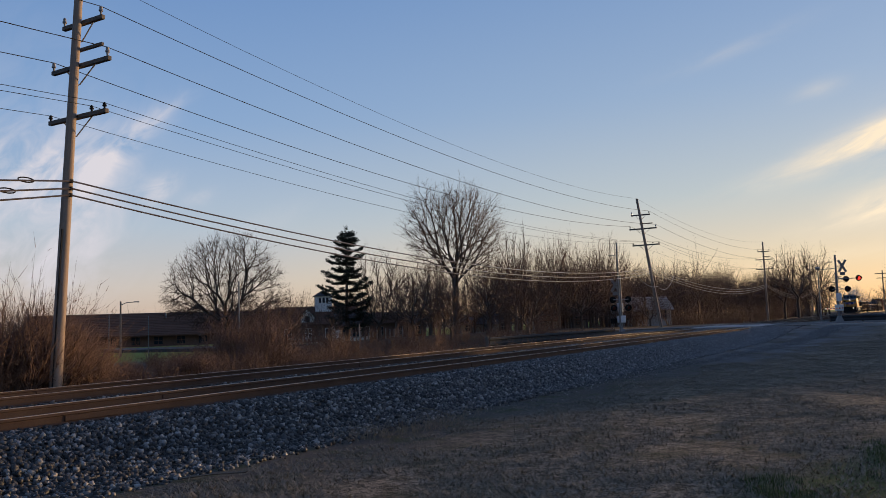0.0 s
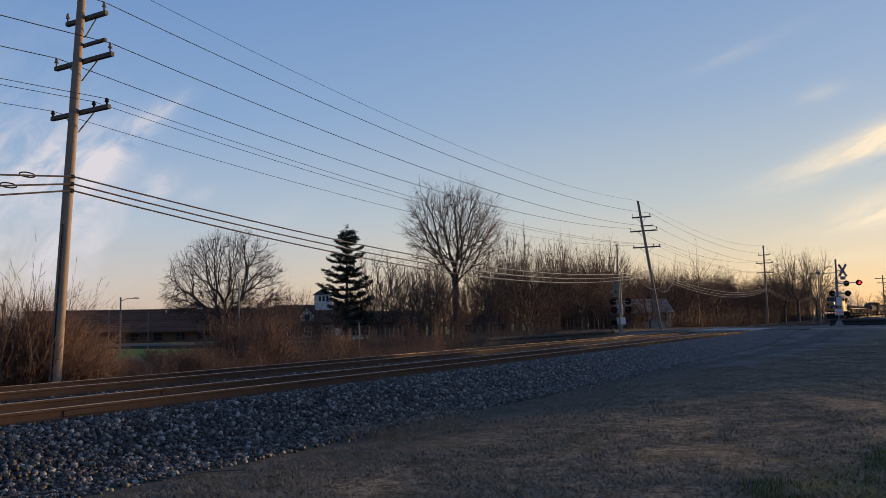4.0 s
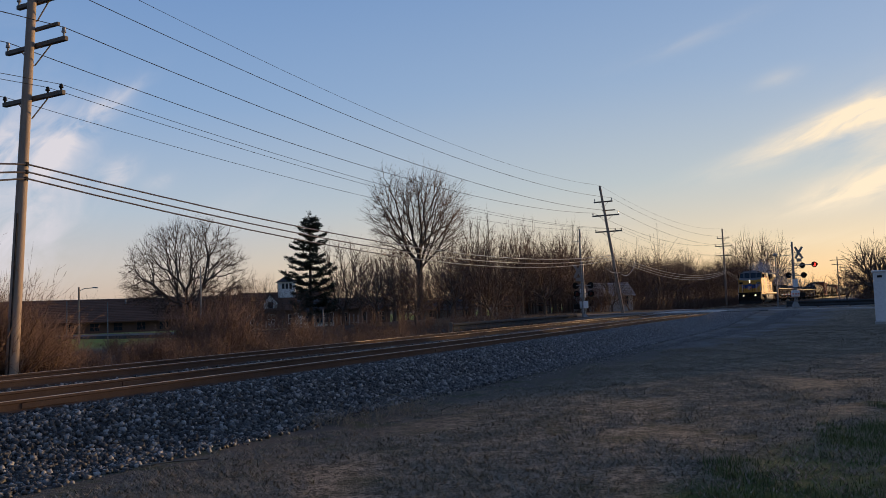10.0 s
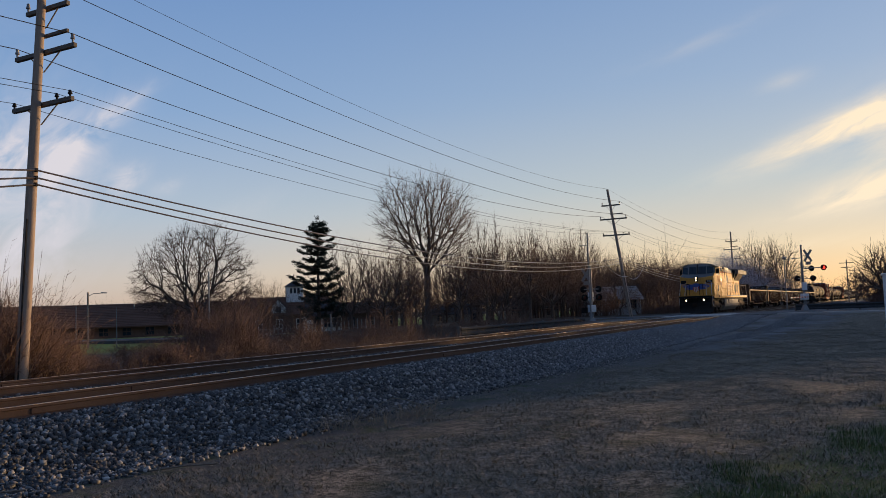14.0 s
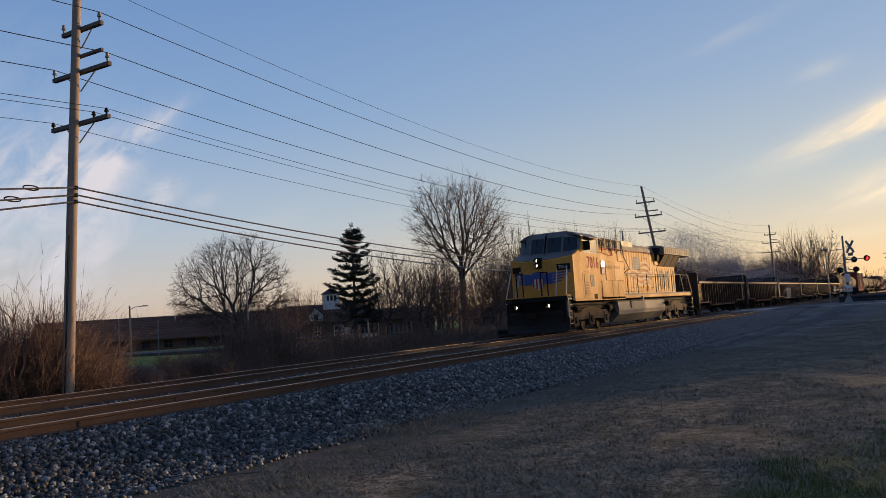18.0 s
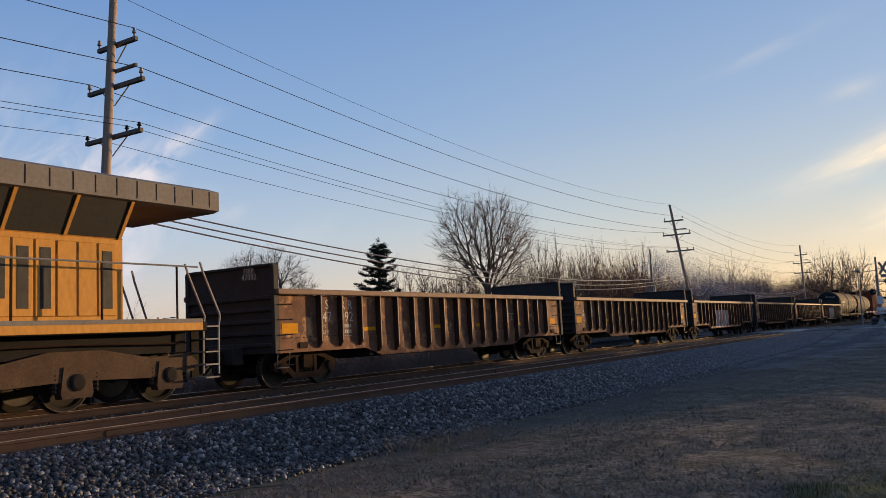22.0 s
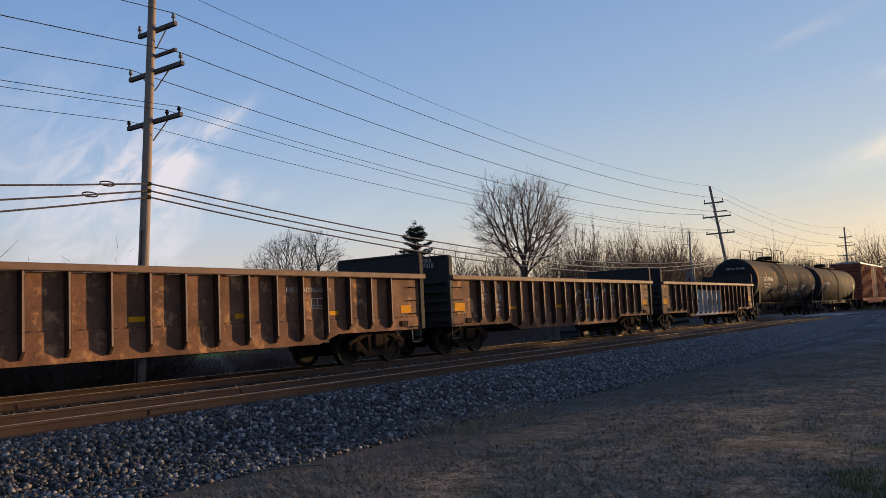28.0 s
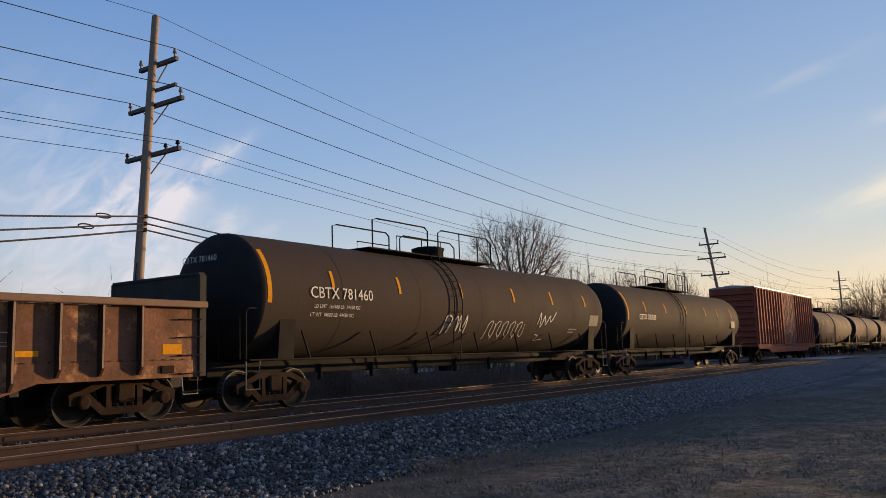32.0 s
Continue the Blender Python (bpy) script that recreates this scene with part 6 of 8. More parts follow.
lettering("end_lettering", "CBTX 781460", 0.2, M_WHITE, tank_a, 0.42, -0.35, 3.35, (90, 0, -90), "CENTER")


def on_barrel(ob, R=1.50, zc=2.64):
    for v in ob.data.vertices:
        h = max(-0.99, min(0.99, (v.co.z - zc) / R))
        v.co.y = -R * math.sqrt(1 - h * h) - 0.018


for pts, w, mt in (([(8.5, 1.75), (8.6, 2.25), (8.9, 2.2), (8.75, 1.8), (9.0, 2.1), (9.2, 2.25), (9.25, 1.8), (9.35, 2.3), (9.5, 1.8), (9.7, 2.3), (9.7, 1.7)], 0.045, M_WHITE),
                   ([(14.3, 2.1), (14.5, 2.5), (14.55, 2.0), (14.8, 2.4), (14.9, 2.1), (15.2, 2.4), (15.3, 2.2), (15.7, 2.6)], 0.04, M_WHITE),
                   ([(14.4, 1.75), (14.7, 1.7), (14.6, 1.55), (15.2, 1.6)], 0.03, M_WHITE)):
    on_barrel(scribble(tank_a, pts, w, mt, -1.5))
for k in range(5):
    cx = 11.1 + k * 0.48
    on_barrel(scribble(tank_a, [(cx - 0.1, 1.6), (cx - 0.05, 2.05), (cx + 0.2, 2.15), (cx + 0.15, 1.8), (cx + 0.4, 1.7), (cx + 0.35, 2.15)], 0.03, M_FADEWHITE, -1.5, "grey-green sprayed tag"))
for x_, w_, z_, h_ in ((18.6, 0.8, 2.3, 0.42), (16.9, 0.7, 1.95, 0.05), (16.9, 0.5, 1.84, 0.05)):
    pl = part("placard", Geo().ribbon([(x_, z_), (x_ + w_ / 2, z_), (x_ + w_, z_)], h_, -1.5), M_TANKGREY, tank_a, "dull square placard")
    on_barrel(pl)
note(tank_a, 127.8, tw)
tank_b, tw = build_tank("shorter dusty black tank car behind another", 20.6, 8.9, "tank cars")
curved_letters(tank_b, "CBTX 781009", 0.36, 2.75, 2.45, M_WHITE)
part("placard", Geo().box(17.4, 18.2, -1.512, -1.508, 2.2, 2.6), M_TANKGREY, tank_b)
note(tank_b, 148.9, tw)
box_a, bw = build_boxcar("faded red ribbed boxcar with a pale roof", 20.4, M_BOX, M_BOXROOF, "boxcars")
note(box_a, 171.8, bw)
tank_c, tw = build_tank("dusty tan tank car farther down the train", 20.6, 8.9, "tank cars", M_TANTANK)
note(tank_c, 192.5, tw)
for k in range(1, 4):
    car = copy_thing(tank_c, pose(0, FAR_TRACK, 0))
    note(car, 192.5 + 21.0 * k, wheels_of(car))
car = copy_thing(box_a, pose(0, FAR_TRACK, 0))
note(car, 276.8, wheels_of(car))
hop, hw = build_hopper("grey covered hopper car far down the train", "hopper cars")
note(hop, 297.6, hw)
for k in range(11):
    car = copy_thing(hop, pose(0, FAR_TRACK, 0))
    note(car, 316.0 + 18.4 * k, wheels_of(car))

# ---- poles and wires ----
POLES = []


def insulator(parent, x, y, z, h=0.16, mat=None):
    part("insulator", Geo().lathe([(0, 0.025), (h * 0.4, 0.03), (h * 0.45, 0.06), (h * 0.7, 0.055), (h * 0.75, 0.04), (h, 0.045), (h + 0.03, 0.02)], (x, y, z), "z", 10), mat or M_PORCELAIN, parent, smooth=True)


def build_pole(x, y, top, lean, z0, label, arms=True):
    """A line pole with cross-arms across the tracks' direction. lean: how far the top stands off in x and y."""
    po = thing("utility_pole", label, "utility pole", "line poles", at=pose(x, y, 0))

    def at(z):
        k = (z - z0) / (top - z0)
        return Vector((lean[0] * k, lean[1] * k, z))
    rings = []
    n = 12
    for k in range(9):
        z = z0 - 0.6 + (top - z0 + 0.6) * k / 8
        c, r = at(z), 0.165 - 0.06 * k / 8
        rings.append([(c.x + r * math.cos(2 * math.pi * j / n), c.y + r * math.sin(2 * math.pi * j / n), z) for j in range(n)])
    part("pole_shaft", Geo().rings(rings), M_POLE, po, smooth=True)
    ends = {}
    if arms:
        for key, z, tilt, half in (("a", top - 1.42, 0.0, 0.85), ("b", top - 2.65, 0.05, 1.22), ("c", top - 4.1, 0.0, 1.22)):
            c = at(z)
            g = Geo().box(c.x + 0.13, c.x + 0.25, c.y - half, c.y + half, z - 0.06, z + 0.06, 0.01)
            arm = part("crossarm", g, M_ARM, po, "grey weathered crossarm")
            br = Geo().rod((c.x + 0.20, c.y - half * 0.5, z - 0.05), (c.x + 0.14, c.y - 0.02, z - 0.55), 0.018, 4).rod((c.x + 0.20, c.y + half * 0.5, z - 0.05), (c.x + 0.14, c.y + 0.02, z - 0.55), 0.018, 4)
            part("arm_brace", br, M_ARM, po)
            spots = {"a": (-0.78, 0.78), "b": (-1.15, 1.15), "c": (-1.15, -0.62, 1.15)}[key]
            for k, d in enumerate(spots):
                insulator(po, c.x + 0.165, c.y + d, z + 0.06, 0.22 if key != "c" else 0.14, M_PORCELAIN if key != "c" else M_WIRE)
                ends[key + str(k)] = Vector((x, y, 0)) + Vector((c.x + 0.165, c.y + d, z + (0.30 if key != "c" else 0.21)))
        c = at(top - 2.22)
        part("short_arm", Geo().box(c.x + 0.1, c.x + 0.19, c.y - 0.95, c.y + 0.2, top - 2.26, top - 2.17, 0.01), M_ARM, po)
    part("ground_rod", Geo().path([at(z0 + 0.1) + Vector((-0.15, -0.08, 0)), at(z0 + 4.4) + Vector((-0.14, -0.08, 0))], 0.02), M_WIRE, po)
    ends["top"] = Vector((x, y, 0)) + at(top) + Vector((0, 0, 0.05))
    for k, z in enumerate((5.2, 5.0, 4.82)):
        ends["t" + str(k)] = Vector((x, y, 0)) + at(z) + Vector((0.0, -0.17, 0))
        part("cable_clamp", Geo().box(at(z).x - 0.03, at(z).x + 0.03, at(z).y - 0.2, at(z).y - 0.1, z - 0.05, z + 0.05), M_WIRE, po)
    POLES.append(ends)
    return po


build_pole(-46.0, 19.6, 11.2, (0.0, 0.0), -0.55, "weathered wooden line pole out by the brush")
build_pole(13.61, 19.74, 11.12, (0.46, -0.26), -0.5, "tall weathered wooden line pole with three crossarms")
build_pole(71.5, 19.5, 11.4, (-0.6, 1.45), -0.4, "leaning wooden line pole with three crossarms")
build_pole(131.0, 19.7, 11.6, (0.1, 0.1), -0.6, "distant wooden line pole before bare woods")
build_pole(192.0, 19.8, 11.3, (0.0, 0.0), -0.6, "distant wooden line pole before bare woods")
build_pole(254.0, 19.8, 11.3, (0.0, 0.0), -0.6, "distant wooden line pole before bare woods")


def wire(p, q, sag, r, mat, label, name="overhead_wire"):
    n = 26
    pts = [Vector(p).lerp(Vector(q), k / n) - Vector((0, 0, 4 * sag * (k / n) * (1 - k / n))) for k in range(n + 1)]
    ob = part(name, Geo().path(pts, r, 4), mat)
    return tagged(ob, label, "wire", "overhead wires")


LEFT_CABLES = []
for i in range(len(POLES) - 1):
    A, B = POLES[i], POLES[i + 1]
    wire(A["top"], B["top"], 1.2, 0.008, M_WIRE, "thin dark ground wire strung between pole tops")
    for key in ("a0", "b0", "b1"):
        wire(A[key], B[key], 1.1, 0.012, M_WIRE, "dark power line strung between crossarms")
    for key in ("c0", "c1", "c2"):
        wire(A[key], B[key], 1.0, 0.008, M_WIRE, "thin dark wire strung between lower crossarms")
    for key in ("t0", "t1", "t2"):
        tc_ = wire(A[key], B[key], (1.25, 1.35, 1.45)[int(key[1])] if i else (1.9, 2.5, 2.9)[int(key[1])], 0.024, M_CABLE, "thick sagging telephone cable lashed between poles", "telephone_cable")
        if i == 0:
            LEFT_CABLES.append(tc_)
# slack loops stored on the cables left of the tall pole
for x_, z_, k in ((12.6, 5.08, 0), (12.1, 4.74, 1)):
    pts = [(x_ + 0.22 * math.cos(t), 19.55, z_ + 0.06 * math.sin(t)) for t in np.linspace(0, 6.28, 18)]
    part("cable_loop", Geo().path([(q[0], q[1], q[2]) for q in pts], 0.018, 4), M_WIRE, LEFT_CABLES[k], "black slack loop")
# hanging strands by the leaning pole
for a_, b_, s_ in (((64.0, 19.5, 4.75), (71.3, 19.6, 3.6), 0.5), ((71.6, 19.6, 3.5), (77.0, 19.6, 4.7), 0.6)):
    wire(a_, b_, s_, 0.03, M_CABLE, "drooping telephone drop cable beside the leaning pole", "telephone_cable")

# far poles along the line beyond the street
for k in range(7):
    x_ = 205.0 + 62 * k
    po = thing("utility_pole", "far line pole silhouetted against the sunset", "utility pole", "far poles", at=pose(x_, 6.5, 0))
    part("pole_shaft", Geo().rod((0, 0, -0.8), (0, 0, 9.4), 0.16, 8, 0.11), M_POLE, po)
    part("crossarm", Geo().box(-0.05, 0.05, -1.5, 1.5, 8.6, 8.75), M_ARM, po)
    part("crossarm", Geo().box(-0.05, 0.05, -1.2, 1.2, 7.6, 7.75), M_ARM, po)


# ---- crossing signals, guard rails, cabinet ----
def polar(az, d):
    return d * math.cos(radians(az)), d * math.sin(radians(az))


def flasher(parent, x, y, z, facing, lit):
    """A round black backed lamp with a hood. facing: +1 looks along y, else -1; shown side-on from the track."""
    s = facing
    fl = part("lamp_target", Geo().lathe([(0, 0.26), (0.02, 0.26), (0.03, 0.24)], (x, y, z), "y", 20), M_BLACK, parent, "round black lamp target", smooth=True)
    part("lamp_hood", Geo().rings([[(x + 0.16 * math.cos(t), y - s * 0.02, z + 0.16 * math.sin(t)) for t in np.linspace(-0.4, 3.54, 10)],
                                   [(x + 0.17 * math.cos(t), y - s * 0.32, z + 0.17 * math.sin(t)) for t in np.linspace(-0.4, 3.54, 10)]], caps=False, loop=False), M_BLACK, fl)
    part("lamp_lens", Geo().lathe([(-s * 0.03, 0.15), (-s * 0.05, 0.12), (-s * 0.06, 0.03)], (x, y, z), "y", 14), M_REDLAMP if lit else M_LENS, fl, "red signal lens")


def slanted(cx, y, cz, length, w, ang):
    c, s = math.cos(ang), math.sin(ang)
    pts = [(-length / 2, -w / 2), (length / 2, -w / 2), (length / 2, w / 2), (-length / 2, w / 2)]
    return [(cx + a_ * c - b_ * s, cz + a_ * s + b_ * c) for a_, b_ in pts]


def crossing_signal(x, y, z0, top, turn, label, buck, lamps, lit, arm=0, swing=0, mast_extra=0):
    """A mast with a crossbuck at (offset, height), lamps at (offset, height, facing), a gate machine and, where down, its gate arm."""
    sg = thing("crossing_signal", label, "crossing signal", "crossing signals", at=pose(x, y, z0, 0, 0, turn))
    part("mast", Geo().rod((0, 0, -0.3), (0, 0, top), 0.085, 10), M_GALV, sg)
    part("mast_cap", Geo().lathe([(top, 0.1), (top + 0.06, 0.09), (top + 0.1, 0.03)], (0, 0, 0), "z", 10), M_GALV, sg)
    part("mast_base", Geo().rings([[(a_, b_, 0.0) for a_, b_ in ((-0.3, -0.3), (0.3, -0.3), (0.3, 0.3), (-0.3, 0.3))], [(a_, b_, 0.5) for a_, b_ in ((-0.12, -0.12), (0.12, -0.12), (0.12, 0.12), (-0.12, 0.12))]]), M_GALV, sg)
    bx, bz = buck
    part("sign_bracket", Geo().rod((0, 0, bz), (bx, -0.06, bz), 0.03, 6), M_GALV, sg)
    # steel grey blades: the backlit look is in their colour
    for ang in (1.02, -1.02):
        part("crossbuck_blade", Geo().slab(slanted(bx, 0, bz, 1.22, 0.2, ang), "y", -0.12 - 0.012 * (ang > 0), -0.10 - 0.012 * (ang > 0)), M_STEEL, sg, "grey crossbuck blade, toned as seen backlit")
    part("track_count_sign", Geo().box(bx - 0.22, bx + 0.22, -0.11, -0.09, bz - 0.80, bz - 0.52, 0.004), M_STEEL, sg, "small dull sign below the crossbuck")
    for h in sorted({h_ for _, h_, _ in lamps}):
        ox = [o for o, h_, _ in lamps if h_ == h]
        part("lamp_bar", Geo().rod((min(0, *ox), 0, h), (max(0, *ox), 0, h), 0.035, 6).rod((0, 0, h + 0.22), (max(ox) * 0.6, 0, h), 0.02, 5), M_GALV, sg)
    for k, (o, h, face) in enumerate(lamps):
        flasher(sg, o, -0.08 * face, h, face, k == lit)
    part("gate_mechanism", Geo().box(-0.28, 0.28, -0.35, 0.18, 0.95, 1.5, 0.03), M_CABINET, sg, "pale gate machine box")
    part("junction_box", Geo().box(-0.2, 0.2, -0.3, -0.08, 1.8, 2.5, 0.02), M_CABINET, sg, "pale junction box")
    part("conduit", Geo().path([(0.12, -0.12, 0.1), (0.12, -0.12, 1.0), (0.10, -0.14, 1.8)], 0.025), M_GALV, sg)
    part("counterweight", Geo().box(0.3, 0.75, -0.42, -0.2, 0.9, 1.3, 0.03), M_BLACK, sg)
    if arm:
        n = 12
        for k in range(n):
            a_, b_ = -0.3 - arm * k / n, -0.3 - arm * (k + 1) / n
            band = Geo().box(b_, a_, -0.40, -0.36, 1.14 - 0.03 * k / n, 1.26 - 0.045 * k / n).mesh("gate_arm_band")
            band.transform(pose(0, 0, 0, 0, 0, swing))
            part("gate_arm_band", band, M_WHITE if k % 2 else M_RED, sg, "red and white gate arm band")
    if mast_extra:
        part("lighting_mast", Geo().rod((0.22, 0.3, 0.0), (0.22, 0.3, mast_extra), 0.07, 8, 0.055), M_GALV, sg)
        part("mast_arm", Geo().rod((0.22, 0.3, mast_extra - 1.0), (0.95, 0.3, mast_extra - 1.0), 0.03, 5), M_GALV, sg)
    return sg


crossing_signal(79.0, 6.05, 0.0, 5.75, -62, "grey crossing signal with crossbuck, red lamps and lowered gate", (0.5, 4.85), ((0.85, 3.72, -1), (1.85, 3.76, 1), (-0.42, 2.86, -1), (0.85, 2.84, 1)), 1, 8.0, 57)
crossing_signal(62.3, 20.1, -0.35, 4.6, 125, "grey crossing signal with crossbuck beyond the tracks", (0.35, 3.9), ((-0.6, 2.75, 1), (0.6, 2.75, 1), (-0.55, 2.1, -1), (0.6, 2.1, -1)), -1, mast_extra=7.2)
x_, y_ = polar(5.42, 96)
lamp = thing("street_lamp", "thin grey street lamp beyond the crossing", "street lamp", at=pose(x_, y_, -0.1, 0, 0, -84))
part("lamp_post", Geo().rod((0, 0, -0.3), (0, 0, 5.5), 0.08, 8, 0.055), M_GALV, lamp)
part("lamp_arm", Geo().rod((0, 0, 5.45), (1.9, 0, 5.55), 0.035, 6), M_GALV, lamp)
part("lamp_head", Geo().lathe([(5.42, 0.04), (5.5, 0.24), (5.66, 0.26), (5.78, 0.12)], (0, 0, 0), "z", 12), M_GALV, lamp)


def guard_rail(x0, y0, x1, y1, n, z, label):
    gr = thing("guard_rail", label, "guard rail", "guard rails")
    d = Vector((x1 - x0, y1 - y0, 0))
    u = d.normalized()
    w = Vector((-u.y, u.x, 0))
    prof = [(0, 0.28), (0.06, 0.22), (0.06, 0.14), (0, 0.08), (0, -0.02), (0.06, -0.08), (0.06, -0.16), (0, -0.22), (-0.01, -0.22), (0.05, -0.15), (0.05, -0.09), (-0.01, -0.03), (-0.01, 0.07), (0.05, 0.13), (0.05, 0.21), (-0.01, 0.28)]
    for k in range(n):
        a_, b_ = Vector((x0, y0, 0)) + d * (k / n), Vector((x0, y0, 0)) + d * ((k + 1) / n)
        part("beam", Geo().rings([[tuple(p + w * -o + Vector((0, 0, z + h))) for o, h in prof] for p in (a_, b_)]), M_SHADEDRAIL, gr, "corrugated steel beam")
    for k in range(n + 1):
        p = Vector((x0, y0, 0)) + d * (k / n) + w * 0.12
        part("guard_post", Geo().box(p.x - 0.09, p.x + 0.09, p.y - 0.09, p.y + 0.09, z - 1.0, z + 0.33, 0.015), M_ARM, gr)


guard_rail(42.0, 21.4, 63.0, 21.0, 10, -0.14, "dull steel guard rail beyond the tracks, toned for shade")
guard_rail(80.5, 6.9, 80.5, -24.0, 12, 0.28, "dull steel guard rail along the street")

cab = thing("signal_cabinet", "white sheet-metal railway signal cabinet on the turf", "cabinet", at=pose(49.2, -1.15, float(ground_height(49.2, -1.0))))
part("cabinet_body", Geo().box(-0.9, 0.9, -1.05, 1.05, 0.12, 2.70, 0.02), M_CABINET, cab)
part("cabinet_roof", Geo().box(-0.98, 0.98, -1.13, 1.13, 2.70, 2.80, 0.03), M_CABINET, cab)
part("cabinet_base", Geo().box(-0.95, 0.95, -1.1, 1.1, -0.3, 0.12, 0.02), M_CONCRETE, cab)
part("cabinet_vent", Geo().box(-0.92, -0.89, 0.62, 0.86, 2.42, 2.54), M_SCREEN, cab)
dr = part("cabinet_door", Geo().box(-0.925, -0.9, -0.85, 0.25, 0.3, 2.45, 0.01), M_CABINET, cab)
part("door_latch", Geo().box(-0.96, -0.925, 0.1, 0.16, 1.2, 1.45), M_BLACK, dr)


# ---- buildings beyond the tracks ----
def shingled_roof(parent, x0, x1, y0, y1, z_eave, z_ridge, mat, rows=14):
    """Two slopes of overlapping shingle courses, ridge along x."""
    ym = (y0 + y1) / 2
    for a_, b_ in ((y0, ym), (y1, ym)):
        for k in range(rows):
            t0, t1 = k / rows, (k + 1.08) / rows
            ya, yb = a_ + (b_ - a_) * t0, a_ + (b_ - a_) * min(1, t1)
            za, zb = z_eave + (z_ridge - z_eave) * t0, z_eave + (z_ridge - z_eave) * min(1, t1)
            g = Geo().rings([[(x0, ya, za), (x0, yb, zb), (x0, yb, zb + 0.04), (x0, ya, za + 0.09)], [(x1, ya, za), (x1, yb, zb), (x1, yb, zb + 0.04), (x1, ya, za + 0.09)]])
            part("shingle_course", g, mat, parent)


def window_in(parent, x, y, z, w, h, t=0.12, frame_mat=None):
    fr = part("window", Geo().box(x - w / 2, x + w / 2, y - t, y, z, z + h), M_GLASS, parent, "dark window")
    g = Geo()
    for a_, b_, c_, d_ in ((-w / 2 - 0.08, w / 2 + 0.08, h, h + 0.08), (-w / 2 - 0.1, w / 2 + 0.1, -0.08, 0), (-w / 2 - 0.08, -w / 2, 0, h), (w / 2, w / 2 + 0.08, 0, h), (-0.03, 0.03, 0, h), (-w / 2, w / 2, h / 2 - 0.03, h / 2 + 0.03)):
        g.box(x + a_, x + b_, y - t - 0.04, y - t + 0.01, z + c_, z + d_)
    part("window_frame", g, frame_mat or M_SIDING, fr)


# long low brick hall with a big brown roof
bx_, by_ = polar(46.5, 150)
hall = thing("building", "long low brick building with a broad brown shingle roof", "building", at=pose(bx_, by_, -1.5, 0, 0, -43.0))
part("wall", Geo().box(-27, 20, -7, 7, -0.3, 2.2, 0.02), M_BRICK, hall)
shingled_roof(hall, -28, 21, -8.2, 8.2, 1.9, 5.75, M_ROOF)
part("gable", Geo().slab([(-7, 2.2), (7, 2.2), (0, 5.6)], "x", -27, -26.8), M_BRICK, hall)
part("gable", Geo().slab([(-7, 2.2), (7, 2.2), (0, 5.6)], "x", 19.8, 20), M_BRICK, hall)
part("fascia", Geo().box(-28, 21, -8.3, -8.18, 1.8, 2.02), M_ROOF, hall)
for k in range(13):
    window_in(hall, -24.5 + k * 3.5, -7, 0.5, 1.3, 1.2, frame_mat=M_BRICK)
part("roof_vent", Geo().rod((-6, -2, 4.6), (-6, -2, 5.6), 0.12, 8), M_GALV, hall)
part("chimney", Geo().box(2, 3, 1.0, 2.0, 4.5, 6.3, 0.02), M_BRICK, hall)

# white house with a square cupola
hx, hy = polar(38.9, 128)
house = thing("house", "white-gabled house with a dark roof and a square white cupola", "house", at=pose(hx, hy, -1.4, 0, 0, -48.0))
part("wall", Geo().box(-6, 6, -4, 4, -0.3, 2.9, 0.02), M_BRICK, house)
shingled_roof(house, -6.4, 6.4, -4.7, 4.7, 2.7, 5.5, M_ROOF, 10)
part("gable", Geo().slab([(-4, 2.9), (4, 2.9), (0, 5.4)], "x", -6.0, -5.9), M_SIDING, house)
part("gable", Geo().slab([(-4, 2.9), (4, 2.9), (0, 5.4)], "x", 5.9, 6.0), M_SIDING, house)
cup = part("cupola", Geo().box(-0.3, 2.3, -1.5, 1.1, 4.2, 7.05, 0.03), M_SIDING, house, "square white cupola with small windows")
part("cupola_roof", Geo().rings([[(-0.6, -1.8, 7.05), (2.6, -1.8, 7.05), (2.6, 1.4, 7.05), (-0.6, 1.4, 7.05)], [(0.9, -0.3, 8.0), (1.1, -0.3, 8.0), (1.1, -0.1, 8.0), (0.9, -0.1, 8.0)]]), M_SLATE, cup)
part("finial", Geo().rod((1.0, -0.2, 8.0), (1.0, -0.2, 9.0), 0.05, 6), M_BLACK, cup)
for q in (0.45, 1.0, 1.55):
    part("cupola_window", Geo().box(q - 0.18, q + 0.18, -1.54, -1.49, 6.0, 6.8), M_GLASS, cup)
    part("cupola_window", Geo().box(-0.34, -0.29, q - 1.4, q - 1.04, 6.0, 6.8), M_GLASS, cup)
dm = part("dormer", Geo().slab([(-2.6, 2.9), (-0.6, 2.9), (-0.6, 3.9), (-1.6, 5.0), (-2.6, 3.9)], "y", -4.2, -1.5), M_SIDING, house, "white front dormer")
part("dormer_window", Geo().box(-1.95, -1.25, -4.25, -4.19, 3.1, 4.0), M_GLASS, dm)
part("dormer_roof", Geo().slab([(-2.8, 3.75), (-1.6, 5.1), (-0.4, 3.75), (-0.4, 3.9), (-1.6, 5.25), (-2.8, 3.9)], "y", -4.4, -1.4), M_SLATE, dm)
for k in range(4):
    window_in(house, -4.5 + 3.0 * k, -4, 0.8, 0.9, 1.3)
part("porch", Geo().box(-6.2, 1.5, -6.2, -4.0, -0.3, 0.1), M_CONCRETE, house)

